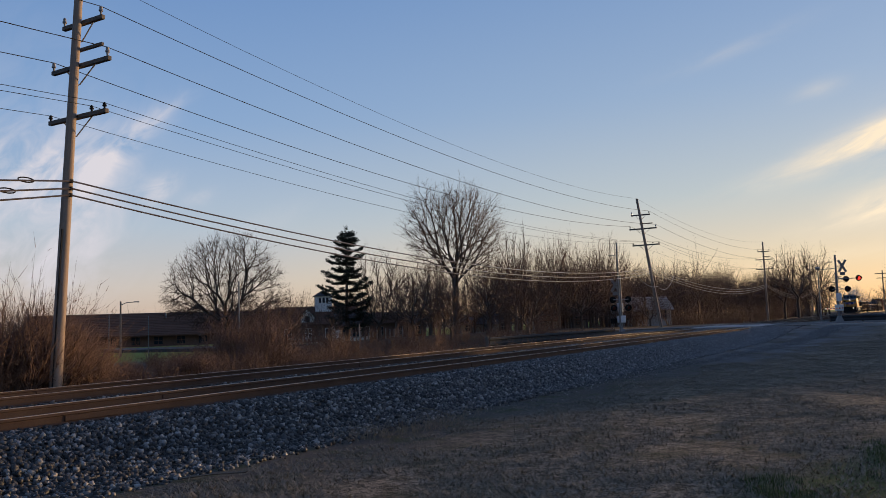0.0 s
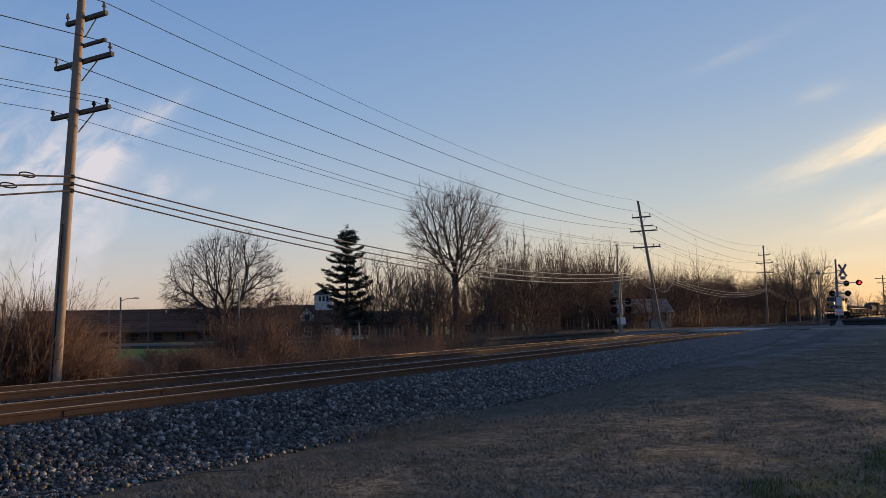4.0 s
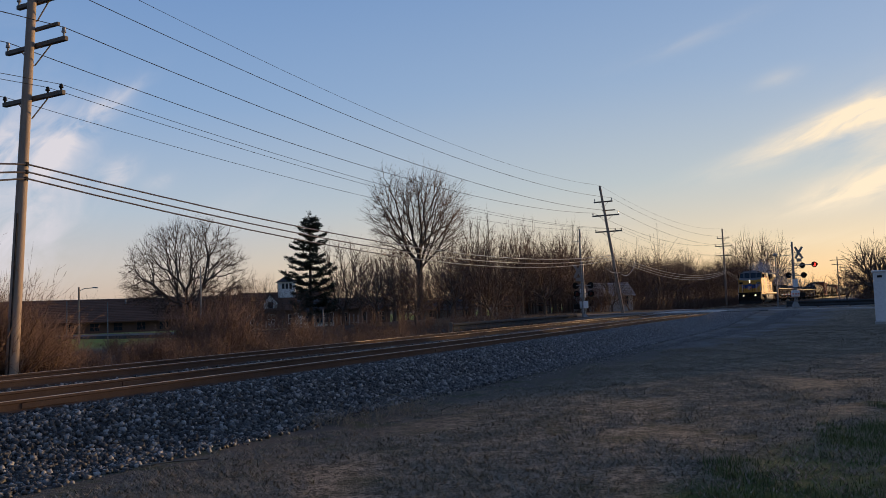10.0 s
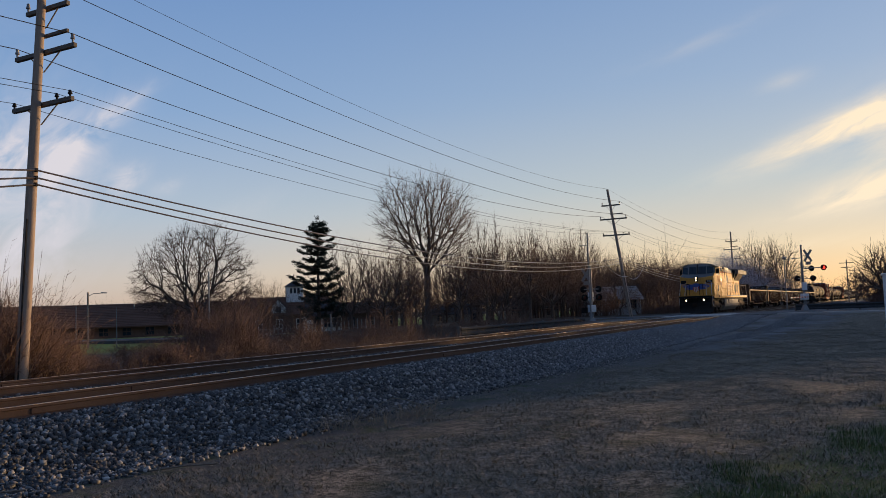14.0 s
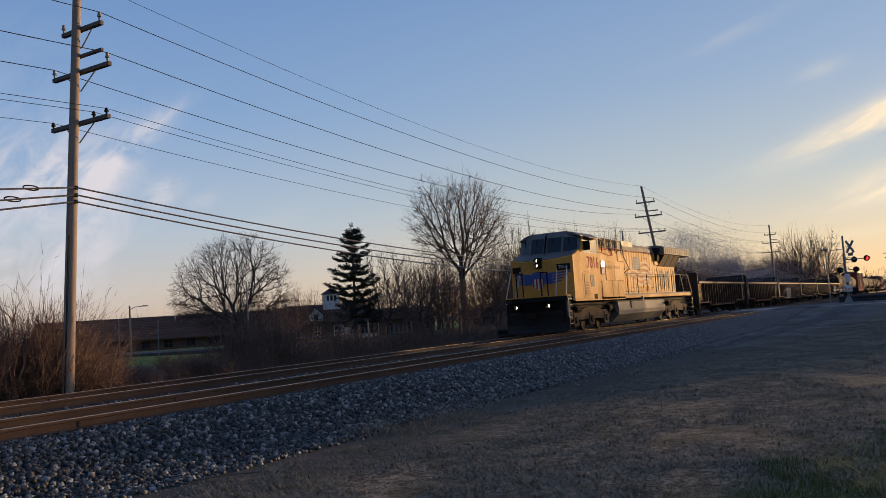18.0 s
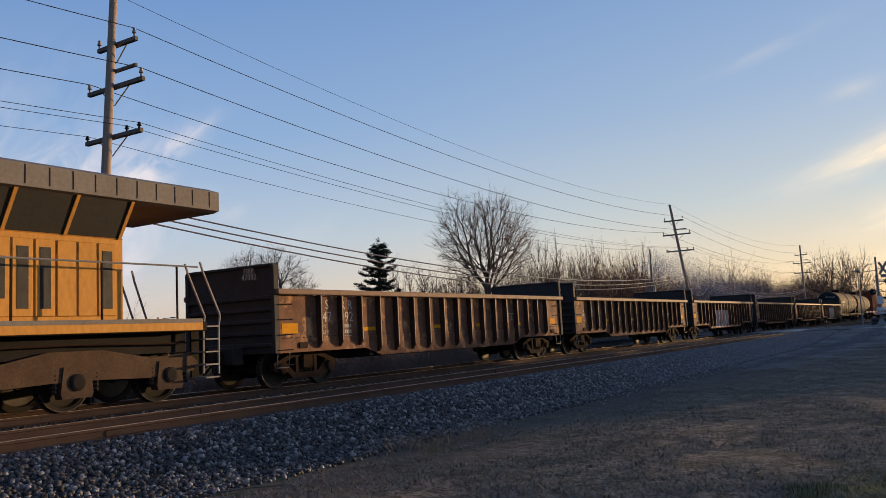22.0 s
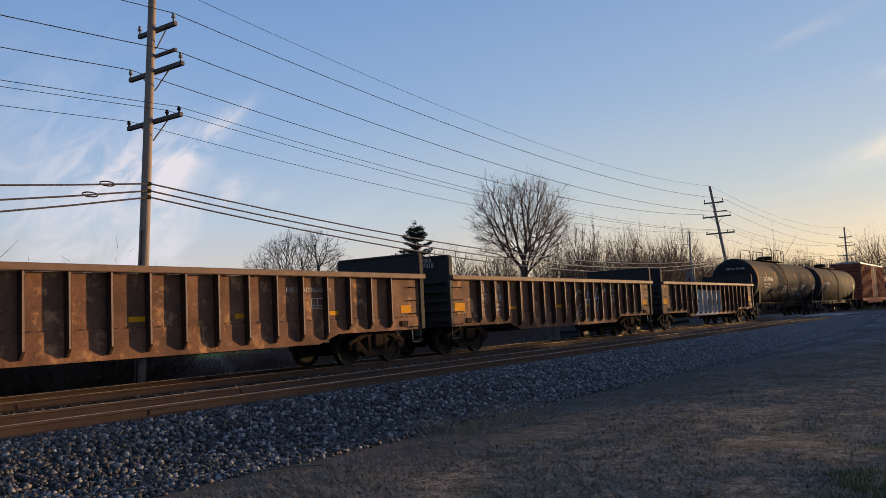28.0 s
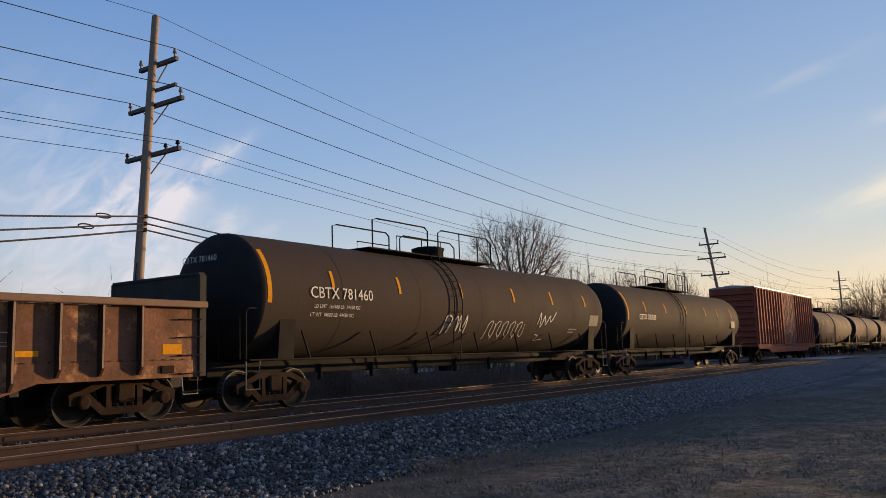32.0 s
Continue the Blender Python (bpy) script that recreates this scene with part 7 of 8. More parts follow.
# small houses half seen through the trees
for az, d, w, h, wall, roofm, lab in ((33.6, 118, 8, 2.6, M_BRICK, M_ROOF, "small tan brick building behind bare brush"), (27.5, 125, 8, 1.9, M_HOPPER, M_SLATE, "pale house half hidden behind bare trees"),
                                      (22.3, 112, 7, 1.7, M_HOPPER, M_ROOF, "pale house half hidden behind bare trees"), (16.75, 98, 6, 1.9, M_CONCRETE, M_HOPPER, "pale shed with a light metal roof by the street"),
                                      (36.6, 112, 4, 2.4, M_SIDING, M_SLATE, "white house end behind the dark pine")):
    hx, hy = polar(az, d)
    zz = float(ground_height(hx, hy))
    hs = thing("house", lab, "house", at=pose(hx, hy, zz, 0, 0, az - 90 + 12))
    part("wall", Geo().box(-w / 2, w / 2, -3, 3, -0.3, h, 0.02), wall, hs)
    shingled_roof(hs, -w / 2 - 0.3, w / 2 + 0.3, -3.5, 3.5, h - 0.1, h + 1.5, roofm, 8)
    part("gable", Geo().slab([(-3, h), (3, h), (0, h + 1.35)], "x", -w / 2, -w / 2 + 0.1), wall, hs)
    part("gable", Geo().slab([(-3, h), (3, h), (0, h + 1.35)], "x", w / 2 - 0.1, w / 2), wall, hs)
    for k in range(3):
        window_in(hs, -w / 2 + w * (k + 0.5) / 3, -3, 0.9, 0.9, 1.1, frame_mat=M_HOPPER)

# pale picket fence and a car-park lamp
x0, y0 = polar(42.0, 98)
x1, y1 = polar(33.0, 92)
fence = thing("picket_fence", "pale picket fence along a lawn", "fence")
nf = 33
for k in range(nf):
    p = Vector((x0, y0, 0)).lerp(Vector((x1, y1, 0)), k / (nf - 1))
    z = float(ground_height(p.x, p.y))
    part("fence_post" if k % 4 == 0 else "picket", Geo().box(p.x - 0.06, p.x + 0.06, p.y - 0.05, p.y + 0.05, z - 0.2, z + (1.35 if k % 4 == 0 else 1.15), 0.01), M_FENCE, fence)
for h in (0.35, 0.95):
    z = float(ground_height(x0, y0))
    part("fence_rail", Geo().rod((x0, y0, z + h), (x1, y1, z + h), 0.04, 4), M_FENCE, fence)
lx, ly = polar(51.6, 88)
lamp = thing("street_lamp", "tall wooden street lamp by a car park", "street lamp", at=pose(lx, ly, -1.4, 0, 0, -40))
part("lamp_post", Geo().rod((0, 0, -0.2), (0, 0, 5.6), 0.11, 8, 0.08), M_POLE, lamp)
part("lamp_arm", Geo().path([(0, 0, 5.2), (0.5, 0, 5.45), (1.3, 0, 5.5)], 0.035), M_GALV, lamp)
part("lamp_head", Geo().rings([[(1.2, -0.12, 5.46), (1.75, -0.1, 5.46), (1.75, 0.1, 5.46), (1.2, 0.12, 5.46)], [(1.2, -0.1, 5.58), (1.7, -0.07, 5.56), (1.7, 0.07, 5.56), (1.2, 0.1, 5.58)]]), M_GALV, lamp)
for az, d, h in ((52.3, 86, 4.2), (49.9, 86, 4.0), (44.1, 48, 5.2), (36.0, 60, 2.6)):
    px_, py_ = polar(az, d)
    tagged(part("fence_pole", Geo().rod((px_, py_, -1.6), (px_, py_, h - 1.4), 0.05, 6), M_GALV), "thin grey pole standing among brush", "pole")

# ---- trees and brush ----
def tubes(segs, sides):
    """Tapered tubes from an array of rows x0 y0 z0 x1 y1 z1 r0 r1, as triangles; a piece whose r1 is 0 ends in a point."""
    s = np.asarray(segs, float)
    d = s[:, 3:6] - s[:, 0:3]
    d /= np.maximum(np.linalg.norm(d, axis=1, keepdims=True), 1e-9)
    ref = np.where(np.abs(d[:, 2:3]) < 0.9, np.array([[0, 0, 1.0]]), np.array([[1.0, 0, 0]]))
    u = np.cross(d, ref)
    u /= np.linalg.norm(u, axis=1, keepdims=True)
    w = np.cross(d, u)
    turns = [(math.cos(2 * math.pi * k / sides), math.sin(2 * math.pi * k / sides)) for k in range(sides)]
    vs, fs, start = [], [], 0
    for pointed in (False, True):
        m = (s[:, 7] <= 0) == pointed
        if not m.any():
            continue
        n = int(m.sum())
        ring = [s[m, 0:3] + (u[m] * c + w[m] * q) * s[m, 6][:, None] for c, q in turns]
        if pointed:
            ring.append(s[m, 3:6])
        else:
            ring += [s[m, 3:6] + (u[m] * c + w[m] * q) * s[m, 7][:, None] for c, q in turns]
        k_ = len(ring)
        vs.append(np.stack(ring, 1).reshape(-1, 3))
        base = np.arange(n)[:, None] * k_ + start
        for k in range(sides):
            j = (k + 1) % sides
            if pointed:
                fs.append(np.concatenate([base + k, base + j, base + sides], 1))
            else:
                fs.append(np.concatenate([base + k, base + j, base + sides + j], 1))
                fs.append(np.concatenate([base + k, base + sides + j, base + sides + k], 1))
        start += n * k_
    return np.concatenate(vs), np.concatenate(fs)


def bare_tree(seed, height, radius, fork=0.25, points=900, squat=0.55, low=0.1, r0=0.2, tip=0.007, hollow=0.55, lump=0.12, inner=0.25, twigs=2, twig_length=0.45,
              stems=1, curl=0.04, pieces=2, stride=0.36):
    """Rows of branch pieces of a leafless tree at the origin. Twig ends are strewn through an egg-shaped crown; the wood that feeds them
    parts in two, and in two again, on its way to them, each part heading for the middle of its own share.
    fork: the bole's share of the height; squat, low: heights of the crown's widest and lowest part; hollow, inner: how the ends keep to the skin."""
    g = np.random.default_rng(seed)
    d = g.normal(size=(points, 3))
    d /= np.linalg.norm(d, axis=1, keepdims=True)
    rr = hollow + (1 - hollow) * g.random(points) ** 0.7
    rr = np.where(g.random(points) < inner, 0.2 + 0.8 * g.random(points), rr)
    az, ez, ph = np.arctan2(d[:, 1], d[:, 0]), d[:, 2], g.uniform(0, 6.28, 3)
    rr = rr * (1 + lump * (np.sin(2 * az + ph[0] + 2 * ez) + np.sin(4 * az + ph[1] - 3 * ez) + np.sin(7 * az + 5 * ez + ph[2])) / 1.6)
    mid = height * squat
    ends = np.stack([d[:, 0] * rr * radius, d[:, 1] * rr * radius, mid + d[:, 2] * rr * np.where(d[:, 2] > 0, height - mid, mid - height * low)], 1)
    ends = ends[ends[:, 2] > max(0.1, height * low * 0.8)]
    power = math.log(max(3.0, len(ends) / stems)) / math.log(r0 / tip)
    rows = []

    def limb(a_, b_, heading, ra, rb):
        """A gently bowed length of wood; returns the heading at its end."""
        v = b_ - a_
        ln_ = np.linalg.norm(v)
        if ln_ < 1e-6:
            return heading
        n = pieces if ra > tip * 1.5 else 1
        p = a_
        for k in range(1, n + 1):
            t = k / n
            bow = (heading * ln_ - v) * t * (1 - t) * 0.55
            q = a_ + v * t + bow + (g.normal(0, curl * 0.5, 3) * ln_ if k < n else 0)
            rows.append((*p, *q, ra + (rb - ra) * (k - 1) / n, ra + (rb - ra) * t))
            last, p = q - p, q
        m = last + v * 0.3
        return m / max(1e-9, np.linalg.norm(m))

    def part_ways(base, heading, share, r_in, depth=0):
        n = len(share)
        if n == 1:
            limb(base, share[0], heading, tip, 0.0)
            rows[-1] = (*rows[-1][:7], 0.0)
            return
        r = tip * n ** (1 / power)
        c = share.mean(0)
        f = min(stride, 0.07 + 0.045 * depth) * g.uniform(0.65, 1.35)
        node = base + (c - base) * f + g.normal(0, curl, 3) * np.linalg.norm(c - base) * f
        h2 = limb(base, node, heading, min(r_in, r * 1.15), r)
        v = share - node
        v = v / np.maximum(np.linalg.norm(v, axis=1, keepdims=True), 1e-6) + 0.15 * v / max(1e-6, np.abs(v).max())
        v = v - v.mean(0)
        w_, e_ = np.linalg.eigh(v.T @ v)
        side = v @ e_[:, 2]
        cut_ = np.quantile(side, g.uniform(0.30, 0.70)) if n > 3 else np.median(side)
        m = side > cut_
        if not m.any() or m.all():
            m = np.arange(n) < n // 2
        part_ways(node, h2, share[m], r, depth + 1)
        part_ways(node, h2, share[~m], r, depth + 1)
    if stems == 1:
        roots = [np.array([0, 0, height * fork])]
        p = np.array([0, 0, -0.3])
        for k in range(5):
            q = np.array([*g.normal(0, 0.010 * height * fork, 2), -0.3 + (height * fork + 0.3) * (k + 1) / 5]) if k < 4 else roots[0]
            rows.append((*p, *q, r0 * (1.35 if k == 0 else 1.06), r0 * 1.05))
            p = q
        part_ways(roots[0], np.array([0, 0, 1.0]), ends, r0)
    else:
        roots = np.stack([*g.normal(0, radius * 0.32, (2, stems)), np.full(stems, -0.12)], 1)
        near = ((ends[:, None, :2] * 0.5 - roots[None, :, :2]) ** 2).sum(2) + g.uniform(0, 0.25 * radius ** 2, (len(ends), stems))
        own = near.argmin(1)
        for k in range(stems):
            if (own == k).sum() > 1:
                part_ways(roots[k], np.array([*g.normal(0, 0.25, 2), 1.0]), ends[own == k], r0)
    segs = np.array(rows)
    # the last fine twigs
    thin_ = segs[segs[:, 6] <= tip * 1.9]
    out = [segs]
    for _ in range(twigs):
        v = thin_[:, 3:6] - thin_[:, 0:3]
        v /= np.linalg.norm(v, axis=1, keepdims=True) + 1e-6
        e = v + g.normal(0, 0.38, v.shape) + [0, 0, 0.08]
        e /= np.linalg.norm(e, axis=1, keepdims=True)
        f = g.uniform(0.3, 1.0, (len(thin_), 1))
        a_ = thin_[:, 0:3] * (1 - f) + thin_[:, 3:6] * f
        b_ = a_ + e * twig_length * g.uniform(0.5, 1.2, (len(thin_), 1))
        out.append(np.concatenate([a_, b_, np.full((len(thin_), 1), tip * 0.8), np.zeros((len(thin_), 1))], 1))
    return np.concatenate(out)


TREE_MESHES = {}


def tree_object(name, key, segs, at, turn, label, size=1.0, cut=0.04):
    """A tree as a thing: its trunk with the limbs, and its crown of twigs. Trees of one growth share their meshes."""
    if key not in TREE_MESHES:
        thick = segs[:, 6] > cut
        v, f = tubes(segs[thick], 6)
        v2, f2 = tubes(segs[~thick], 3)
        TREE_MESHES[key] = raw_mesh("trunk", v, f, M_BARK), raw_mesh("crown", v2, f2, M_TWIG)
    a_, b_ = TREE_MESHES[key]
    tr = thing(name, label, "tree", "bare trees", at=at @ Matrix.Scale(size, 4) @ pose(0, 0, 0, 0, 0, turn))
    part("trunk", a_, M_BARK, tr)
    part("crown", b_, M_TWIG, tr, "fine bare twigs")
    return tr


def place(az, d, dz=-0.15):
    x, y = polar(az, d)
    return pose(x, y, float(ground_height(x, y)) + dz)


round_tree = bare_tree(11, 11.4, 5.7, fork=0.20, points=4200, squat=0.47, low=0.16, r0=0.29, tip=0.0085, hollow=0.6, lump=0.05, twigs=2, twig_length=0.5)
tree_object("tree", "round", round_tree, place(44.9, 74), 40, "broad round-crowned bare tree on a lawn")
vase_tree = bare_tree(5, 16.3, 6.0, fork=0.27, points=2900, squat=0.66, low=0.34, r0=0.33, tip=0.0095, hollow=0.55, lump=0.14, twigs=2, twig_length=0.6)
tree_object("tree", "vase", vase_tree, place(29.2, 84), 100, "tall vase-shaped bare tree above the others")
slim = bare_tree(21, 11.5, 2.9, fork=0.2, points=650, squat=0.52, low=0.10, r0=0.17, tip=0.010, lump=0.2, twigs=2, twig_length=0.6)
slim_b = bare_tree(33, 11.0, 4.2, fork=0.22, points=750, squat=0.57, low=0.16, r0=0.19, tip=0.010, lump=0.2, twigs=2, twig_length=0.6)
bushy = bare_tree(8, 8.0, 4.2, fork=0.14, points=850, squat=0.50, low=0.04, r0=0.17, tip=0.010, hollow=0.4, lump=0.2, twigs=2, twig_length=0.5)
shade_crown = bare_tree(9, 8.0, 4.4, fork=0.12, points=420, squat=0.48, low=0.0, r0=0.16, tip=0.024, hollow=0.2, twigs=1, twig_length=0.9)
GROWTH = {"slim": slim, "slim_b": slim_b, "bushy": bushy, "plain": shade_crown}
# the "plain" growth is only for unseen trees added to thin the sun
WORDS = {"plain": "bare bushy tree with tangled twigs", "slim": "leafless tree with upright limbs", "slim_b": "leafless spreading tree beyond the brush", "bushy": "bare bushy tree with tangled twigs"}
for az, d, kind_, size, turn in ((34.6, 78, "bushy", 1.12, 0), (32.2, 70, "bushy", 0.92, 70), (31.0, 92, "slim_b", 0.86, 20), (27.0, 74, "bushy", 0.95, 140), (25.1, 84, "slim", 0.98, 30),
                                 (23.6, 92, "slim_b", 0.95, 200), (22.1, 80, "slim", 0.86, 120), (20.6, 84, "bushy", 1.0, 300), (18.9, 94, "slim_b", 0.98, 250), (17.3, 120, "slim_b", 0.8, 90),
                                 (41.4, 58, "bushy", 0.62, 10), (42.8, 52, "bushy", 0.58, 200), (40.2, 92, "slim_b", 0.62, 0), (38.0, 150, "bushy", 1.0, 40), (36.0, 140, "slim_b", 0.85, 10),
                                 (6.7, 150, "slim_b", 1.22, 0), (7.5, 165, "slim_b", 1.16, 60), (5.6, 162, "slim_b", 1.22, 160), (8.4, 175, "slim_b", 1.02, 310), (47.8, 190, "bushy", 1.0, 0),
                                 (50.3, 200, "bushy", 0.9, 80), (45.4, 185, "bushy", 0.85, 10), (0.6, 135, "bushy", 0.85, 0), (-0.8, 118, "slim_b", 0.62, 50), (1.4, 190, "bushy", 0.9, 200),
                                 (-2.0, 125, "slim_b", 0.6, 10), (16.0, 88, "bushy", 0.6, 0), (24.3, 66, "bushy", 0.72, 33), (29.6, 68, "bushy", 0.66, 250), (38.3, 66, "bushy", 0.55, 120), (33.4, 96, "slim_b", 0.8, 77),
                                 (26.2, 98, "slim", 0.9, 215), (28.2, 96, "bushy", 0.9, 15), (24.8, 96, "bushy", 0.85, 95), (22.6, 90, "bushy", 0.8, 165), (21.4, 92, "bushy", 0.82, 285), (30.4, 100, "bushy", 0.85, 45), (18.2, 90, "bushy", 0.7, 5), (35.6, 92, "bushy", 0.62, 66), (21.2, 104, "slim", 0.98, 15), (19.8, 110, "slim_b", 0.95, 140)):
    tree_object("tree", kind_, GROWTH[kind_], place(az, d), turn, WORDS[kind_], size)


def build_pine(at):
    """A white pine: whorls of level boughs with bare gaps between, flat sprays of needles, upturned tips."""
    r = random.Random(16)
    pn = thing("pine_tree", "dark evergreen pine with layered open boughs", "tree", at=at)
    H = 10.9
    part("trunk", Geo().rod((0, 0, -0.3), (0, 0, H * 0.97), 0.24, 8, 0.03), M_BARK, pn)
    boughs, nv, nf = [], [], []

    def spray(q, out, n, wide, flat):
        for _ in range(n):
            o = q + Vector((r.gauss(0, wide), r.gauss(0, wide), r.gauss(0.03, flat)))
            for _ in range(3):
                d = (out * 0.5 + Vector((r.gauss(0, 0.7), r.gauss(0, 0.7), r.gauss(0.3, 0.35)))).normalized() * r.uniform(0.12, 0.24)
                w = d.cross(Vector((r.gauss(0, 1), r.gauss(0, 1), r.gauss(0, 1)))).normalized() * 0.028
                b0 = len(nv)
                nv.extend([o - w, o + w, o + d])
                nf.append((b0, b0 + 1, b0 + 2))
    z = 1.6
    while z < H - 0.25:
        k = z / H
        most = 3.1 * (1 - k) ** 0.62 * min(1.0, 0.75 + k) + 0.12
        count = 6 if k < 0.75 else 5
        a0 = r.uniform(0, 6.28)
        for b_ in range(count):
            az = a0 + 6.283 * (b_ + r.uniform(-0.3, 0.3)) / count
            L = most * r.choice((1.0, 0.9, 0.7, 0.45, 1.2))
            zb = z + r.uniform(-0.16, 0.16)
            lift = 0.55 if k > 0.8 else 0.10
            pts = [Vector((math.cos(az) * L * t, math.sin(az) * L * t, zb + lift * L * t - 0.10 * L * math.sin(t * 3.0) + 0.13 * L * t ** 3)) for t in (0, 0.2, 0.4, 0.6, 0.8, 1.0)]
            for j in range(5):
                boughs.append((*pts[j], *pts[j + 1], 0.04 * (1 - j / 6), 0.04 * (1 - (j + 1) / 6)))
            out = Vector((math.cos(az), math.sin(az), 0.1))
            across = Vector((-math.sin(az), math.cos(az), 0))
            for j in range(int(9 * L) + 3):
                t = r.uniform(0.28, 1.0)
                i_ = min(4, int(t * 5))
                q = pts[i_].lerp(pts[i_ + 1], t * 5 - i_)
                far = r.uniform(-1, 1) * 0.34 * L * (1.15 - t) ** 0.6
                e = q + across * far + out * abs(far) * 0.5 + Vector((0, 0, 0.06 * abs(far)))
                boughs.append((*q, *e, 0.012, 0.004))
                for u in (0.35, 0.7, 1.0):
                    spray(q.lerp(e, u), out, 4, 0.12, 0.035)
            spray(pts[-1], out, 9, 0.10, 0.07)
        z += r.uniform(0.62, 1.05) * (1 - 0.42 * k)
    spray(Vector((0, 0, H - 0.1)), Vector((0, 0, 1)), 26, 0.09, 0.16)
    v, f = tubes(boughs, 4)
    part("boughs", raw_mesh("boughs", v, f, M_BARK), M_BARK, pn)
    part("needles", raw_mesh("needles", [tuple(p) for p in nv], nf, M_NEEDLE), M_NEEDLE, pn, "dark green needle clumps")


build_pine(place(36.8, 78))

# far bare woods, one mass
small_trees = [bare_tree(50 + k, 9.6, 2.9, fork=0.2, points=120, squat=0.55, low=0.04, r0=0.13, tip=0.015, hollow=0.3, lump=0.2, twigs=2, twig_length=0.8, pieces=1) for k in range(6)]


def mass(name, templates, spots, sides, material, label, category, seed=1):
    vs, fs, base = [], [], 0
    r = random.Random(seed)
    for x, y, size in spots:
        s = templates[r.randrange(len(templates))].copy()
        a_ = r.uniform(0, 6.283)
        c, q = math.cos(a_), math.sin(a_)
        for i in (0, 3):
            X, Y = s[:, i].copy(), s[:, i + 1].copy()
            s[:, i], s[:, i + 1] = (X * c - Y * q) * size, (X * q + Y * c) * size
            s[:, i + 2] *= size
        z = float(ground_height(x, y)) - 0.1
        off = np.array([x, y, z, x, y, z, 0, 0])
        v, f = tubes(s + off, sides)
        vs.append(v)
        fs.append(f + base)
        base += len(v)
    ob = new(name, raw_mesh(name, np.concatenate(vs), np.concatenate(fs), material))
    return tagged(ob, label, category, kind="stuff")


r = random.Random(77)
spots = []
for k in range(360):
    x = r.uniform(84, 300)
    depth_ = r.random() ** 1.3
    y = 24 + 4 * r.random() + depth_ * 30
    if not (90 < x < 106 and y < 32):     # the shed's yard
        spots.append((x, y, r.uniform(0.95, 1.28) * (1.0 + 0.0009 * (x - 120))))
mass("woods", small_trees, spots, 3, M_TWIG, "dense leafless grey-brown woods beside the railway", "woods")
# far tree line along the horizon
spots = [(polar(az, d)[0], polar(az, d)[1], r.uniform(0.7, 1.2)) for az, d in ((r.uniform(-12, 70), r.uniform(230, 420)) for _ in range(330))]
far_small = [bare_tree(80 + k, 10.0, 4.0, fork=0.15, points=42, squat=0.5, low=0.06, r0=0.2, tip=0.035, hollow=0.3, twigs=1, twig_length=1.2, pieces=1) for k in range(3)]
mass("far_tree_line", far_small, spots, 3, M_TWIG, "far leafless tree line on the horizon", "woods", 2)


# brush: bundles of thin stems
def brush_clump(seed, h, n, lean=0.5, forks=4, r0=0.011):
    r = random.Random(seed)
    segs = []
    for _ in range(n):
        p = Vector((r.gauss(0, 0.22), r.gauss(0, 0.22), 0))
        d = Vector((r.gauss(0, lean * 0.5), r.gauss(0, lean * 0.5), 1)).normalized()
        L = h * r.uniform(0.5, 1.05)
        for k in range(4):
            d = (d + Vector((r.gauss(0, 0.12), r.gauss(0, 0.12), -0.05 * k * lean))).normalized()
            q = p + d * L / 4
            segs.append((*p, *q, r0 * (1 - 0.2 * k), r0 * (0.8 - 0.2 * k)))
            if k > 0:
                for _ in range(forks):
                    e = (d + Vector((r.gauss(0, 0.6), r.gauss(0, 0.6), r.gauss(0.1, 0.3)))).normalized()
                    f0 = p.lerp(q, r.random())
                    f1 = f0 + e * L * r.uniform(0.08, 0.22)
                    f2 = f1 + (e + Vector((r.gauss(0, 0.4), r.gauss(0, 0.4), 0.2))).normalized() * L * r.uniform(0.05, 0.12)
                    segs.append((*f0, *f1, r0 * 0.45, r0 * 0.3))
                    segs.append((*f1, *f2, r0 * 0.3, r0 * 0.18))
            p = q
    return np.array(segs)


tall_brush = [brush_clump(200 + k, 3.1, 20, 0.8, 3, 0.015) for k in range(4)]
tangle = [bare_tree(220 + k, 2.9, 1.75, points=480, squat=0.45, low=-0.02, r0=0.030, tip=0.0065, hollow=0.15, lump=0.3, inner=0.5, twigs=2, twig_length=0.34, stems=9, curl=0.10) for k in range(4)]
low_brush = [brush_clump(300 + k, 0.95, 9, 0.8, 1, 0.010) for k in range(4)]
r = random.Random(5)
# shrubs as things: the tall ones by the pole and the vine-hung thicket
for k in range(74):
    if k < 40:
        x, y, size = r.uniform(5.0, 16.6), r.uniform(20.6, 23.6), r.uniform(1.05, 1.32)
        if x > 14.2:
            size *= 0.72
    elif k < 62:
        x, y, size = r.uniform(16.5, 27.0), r.uniform(21.5, 27.0), r.uniform(0.32, 0.58)
    else:
        az, d = r.uniform(40.6, 44.9), r.uniform(34, 43)
        x, y = polar(az, d)
        size = r.uniform(0.45, 0.8) if k % 4 else r.uniform(1.0, 1.3)
    ob = thing("shrub", "tangled leafless red-brown shrub beside the railway", "shrub", "trackside shrubs", at=pose(x, y, float(ground_height(x, y)) - 0.1) @ Matrix.Scale(size, 4) @ pose(0, 0, 0, 0, 0, r.uniform(0, 360)))
    key = "shrub_stems_%d" % (k % 4)
    if key not in bpy.data.meshes:
        thick = tangle[k % 4][:, 6] > 0.0105
        for key_, rows_ in ((key, tangle[k % 4][thick]), (key.replace("stems", "twigs"), tangle[k % 4][~thick])):
            v, f = tubes(rows_, 3)
            raw_mesh(key_, v, f, M_BRUSH)
    part("stems", bpy.data.meshes[key], M_BRUSH, ob)
    part("twigs", bpy.data.meshes[key.replace("stems", "twigs")], M_BRUSH, ob, "fine red-brown twigs")
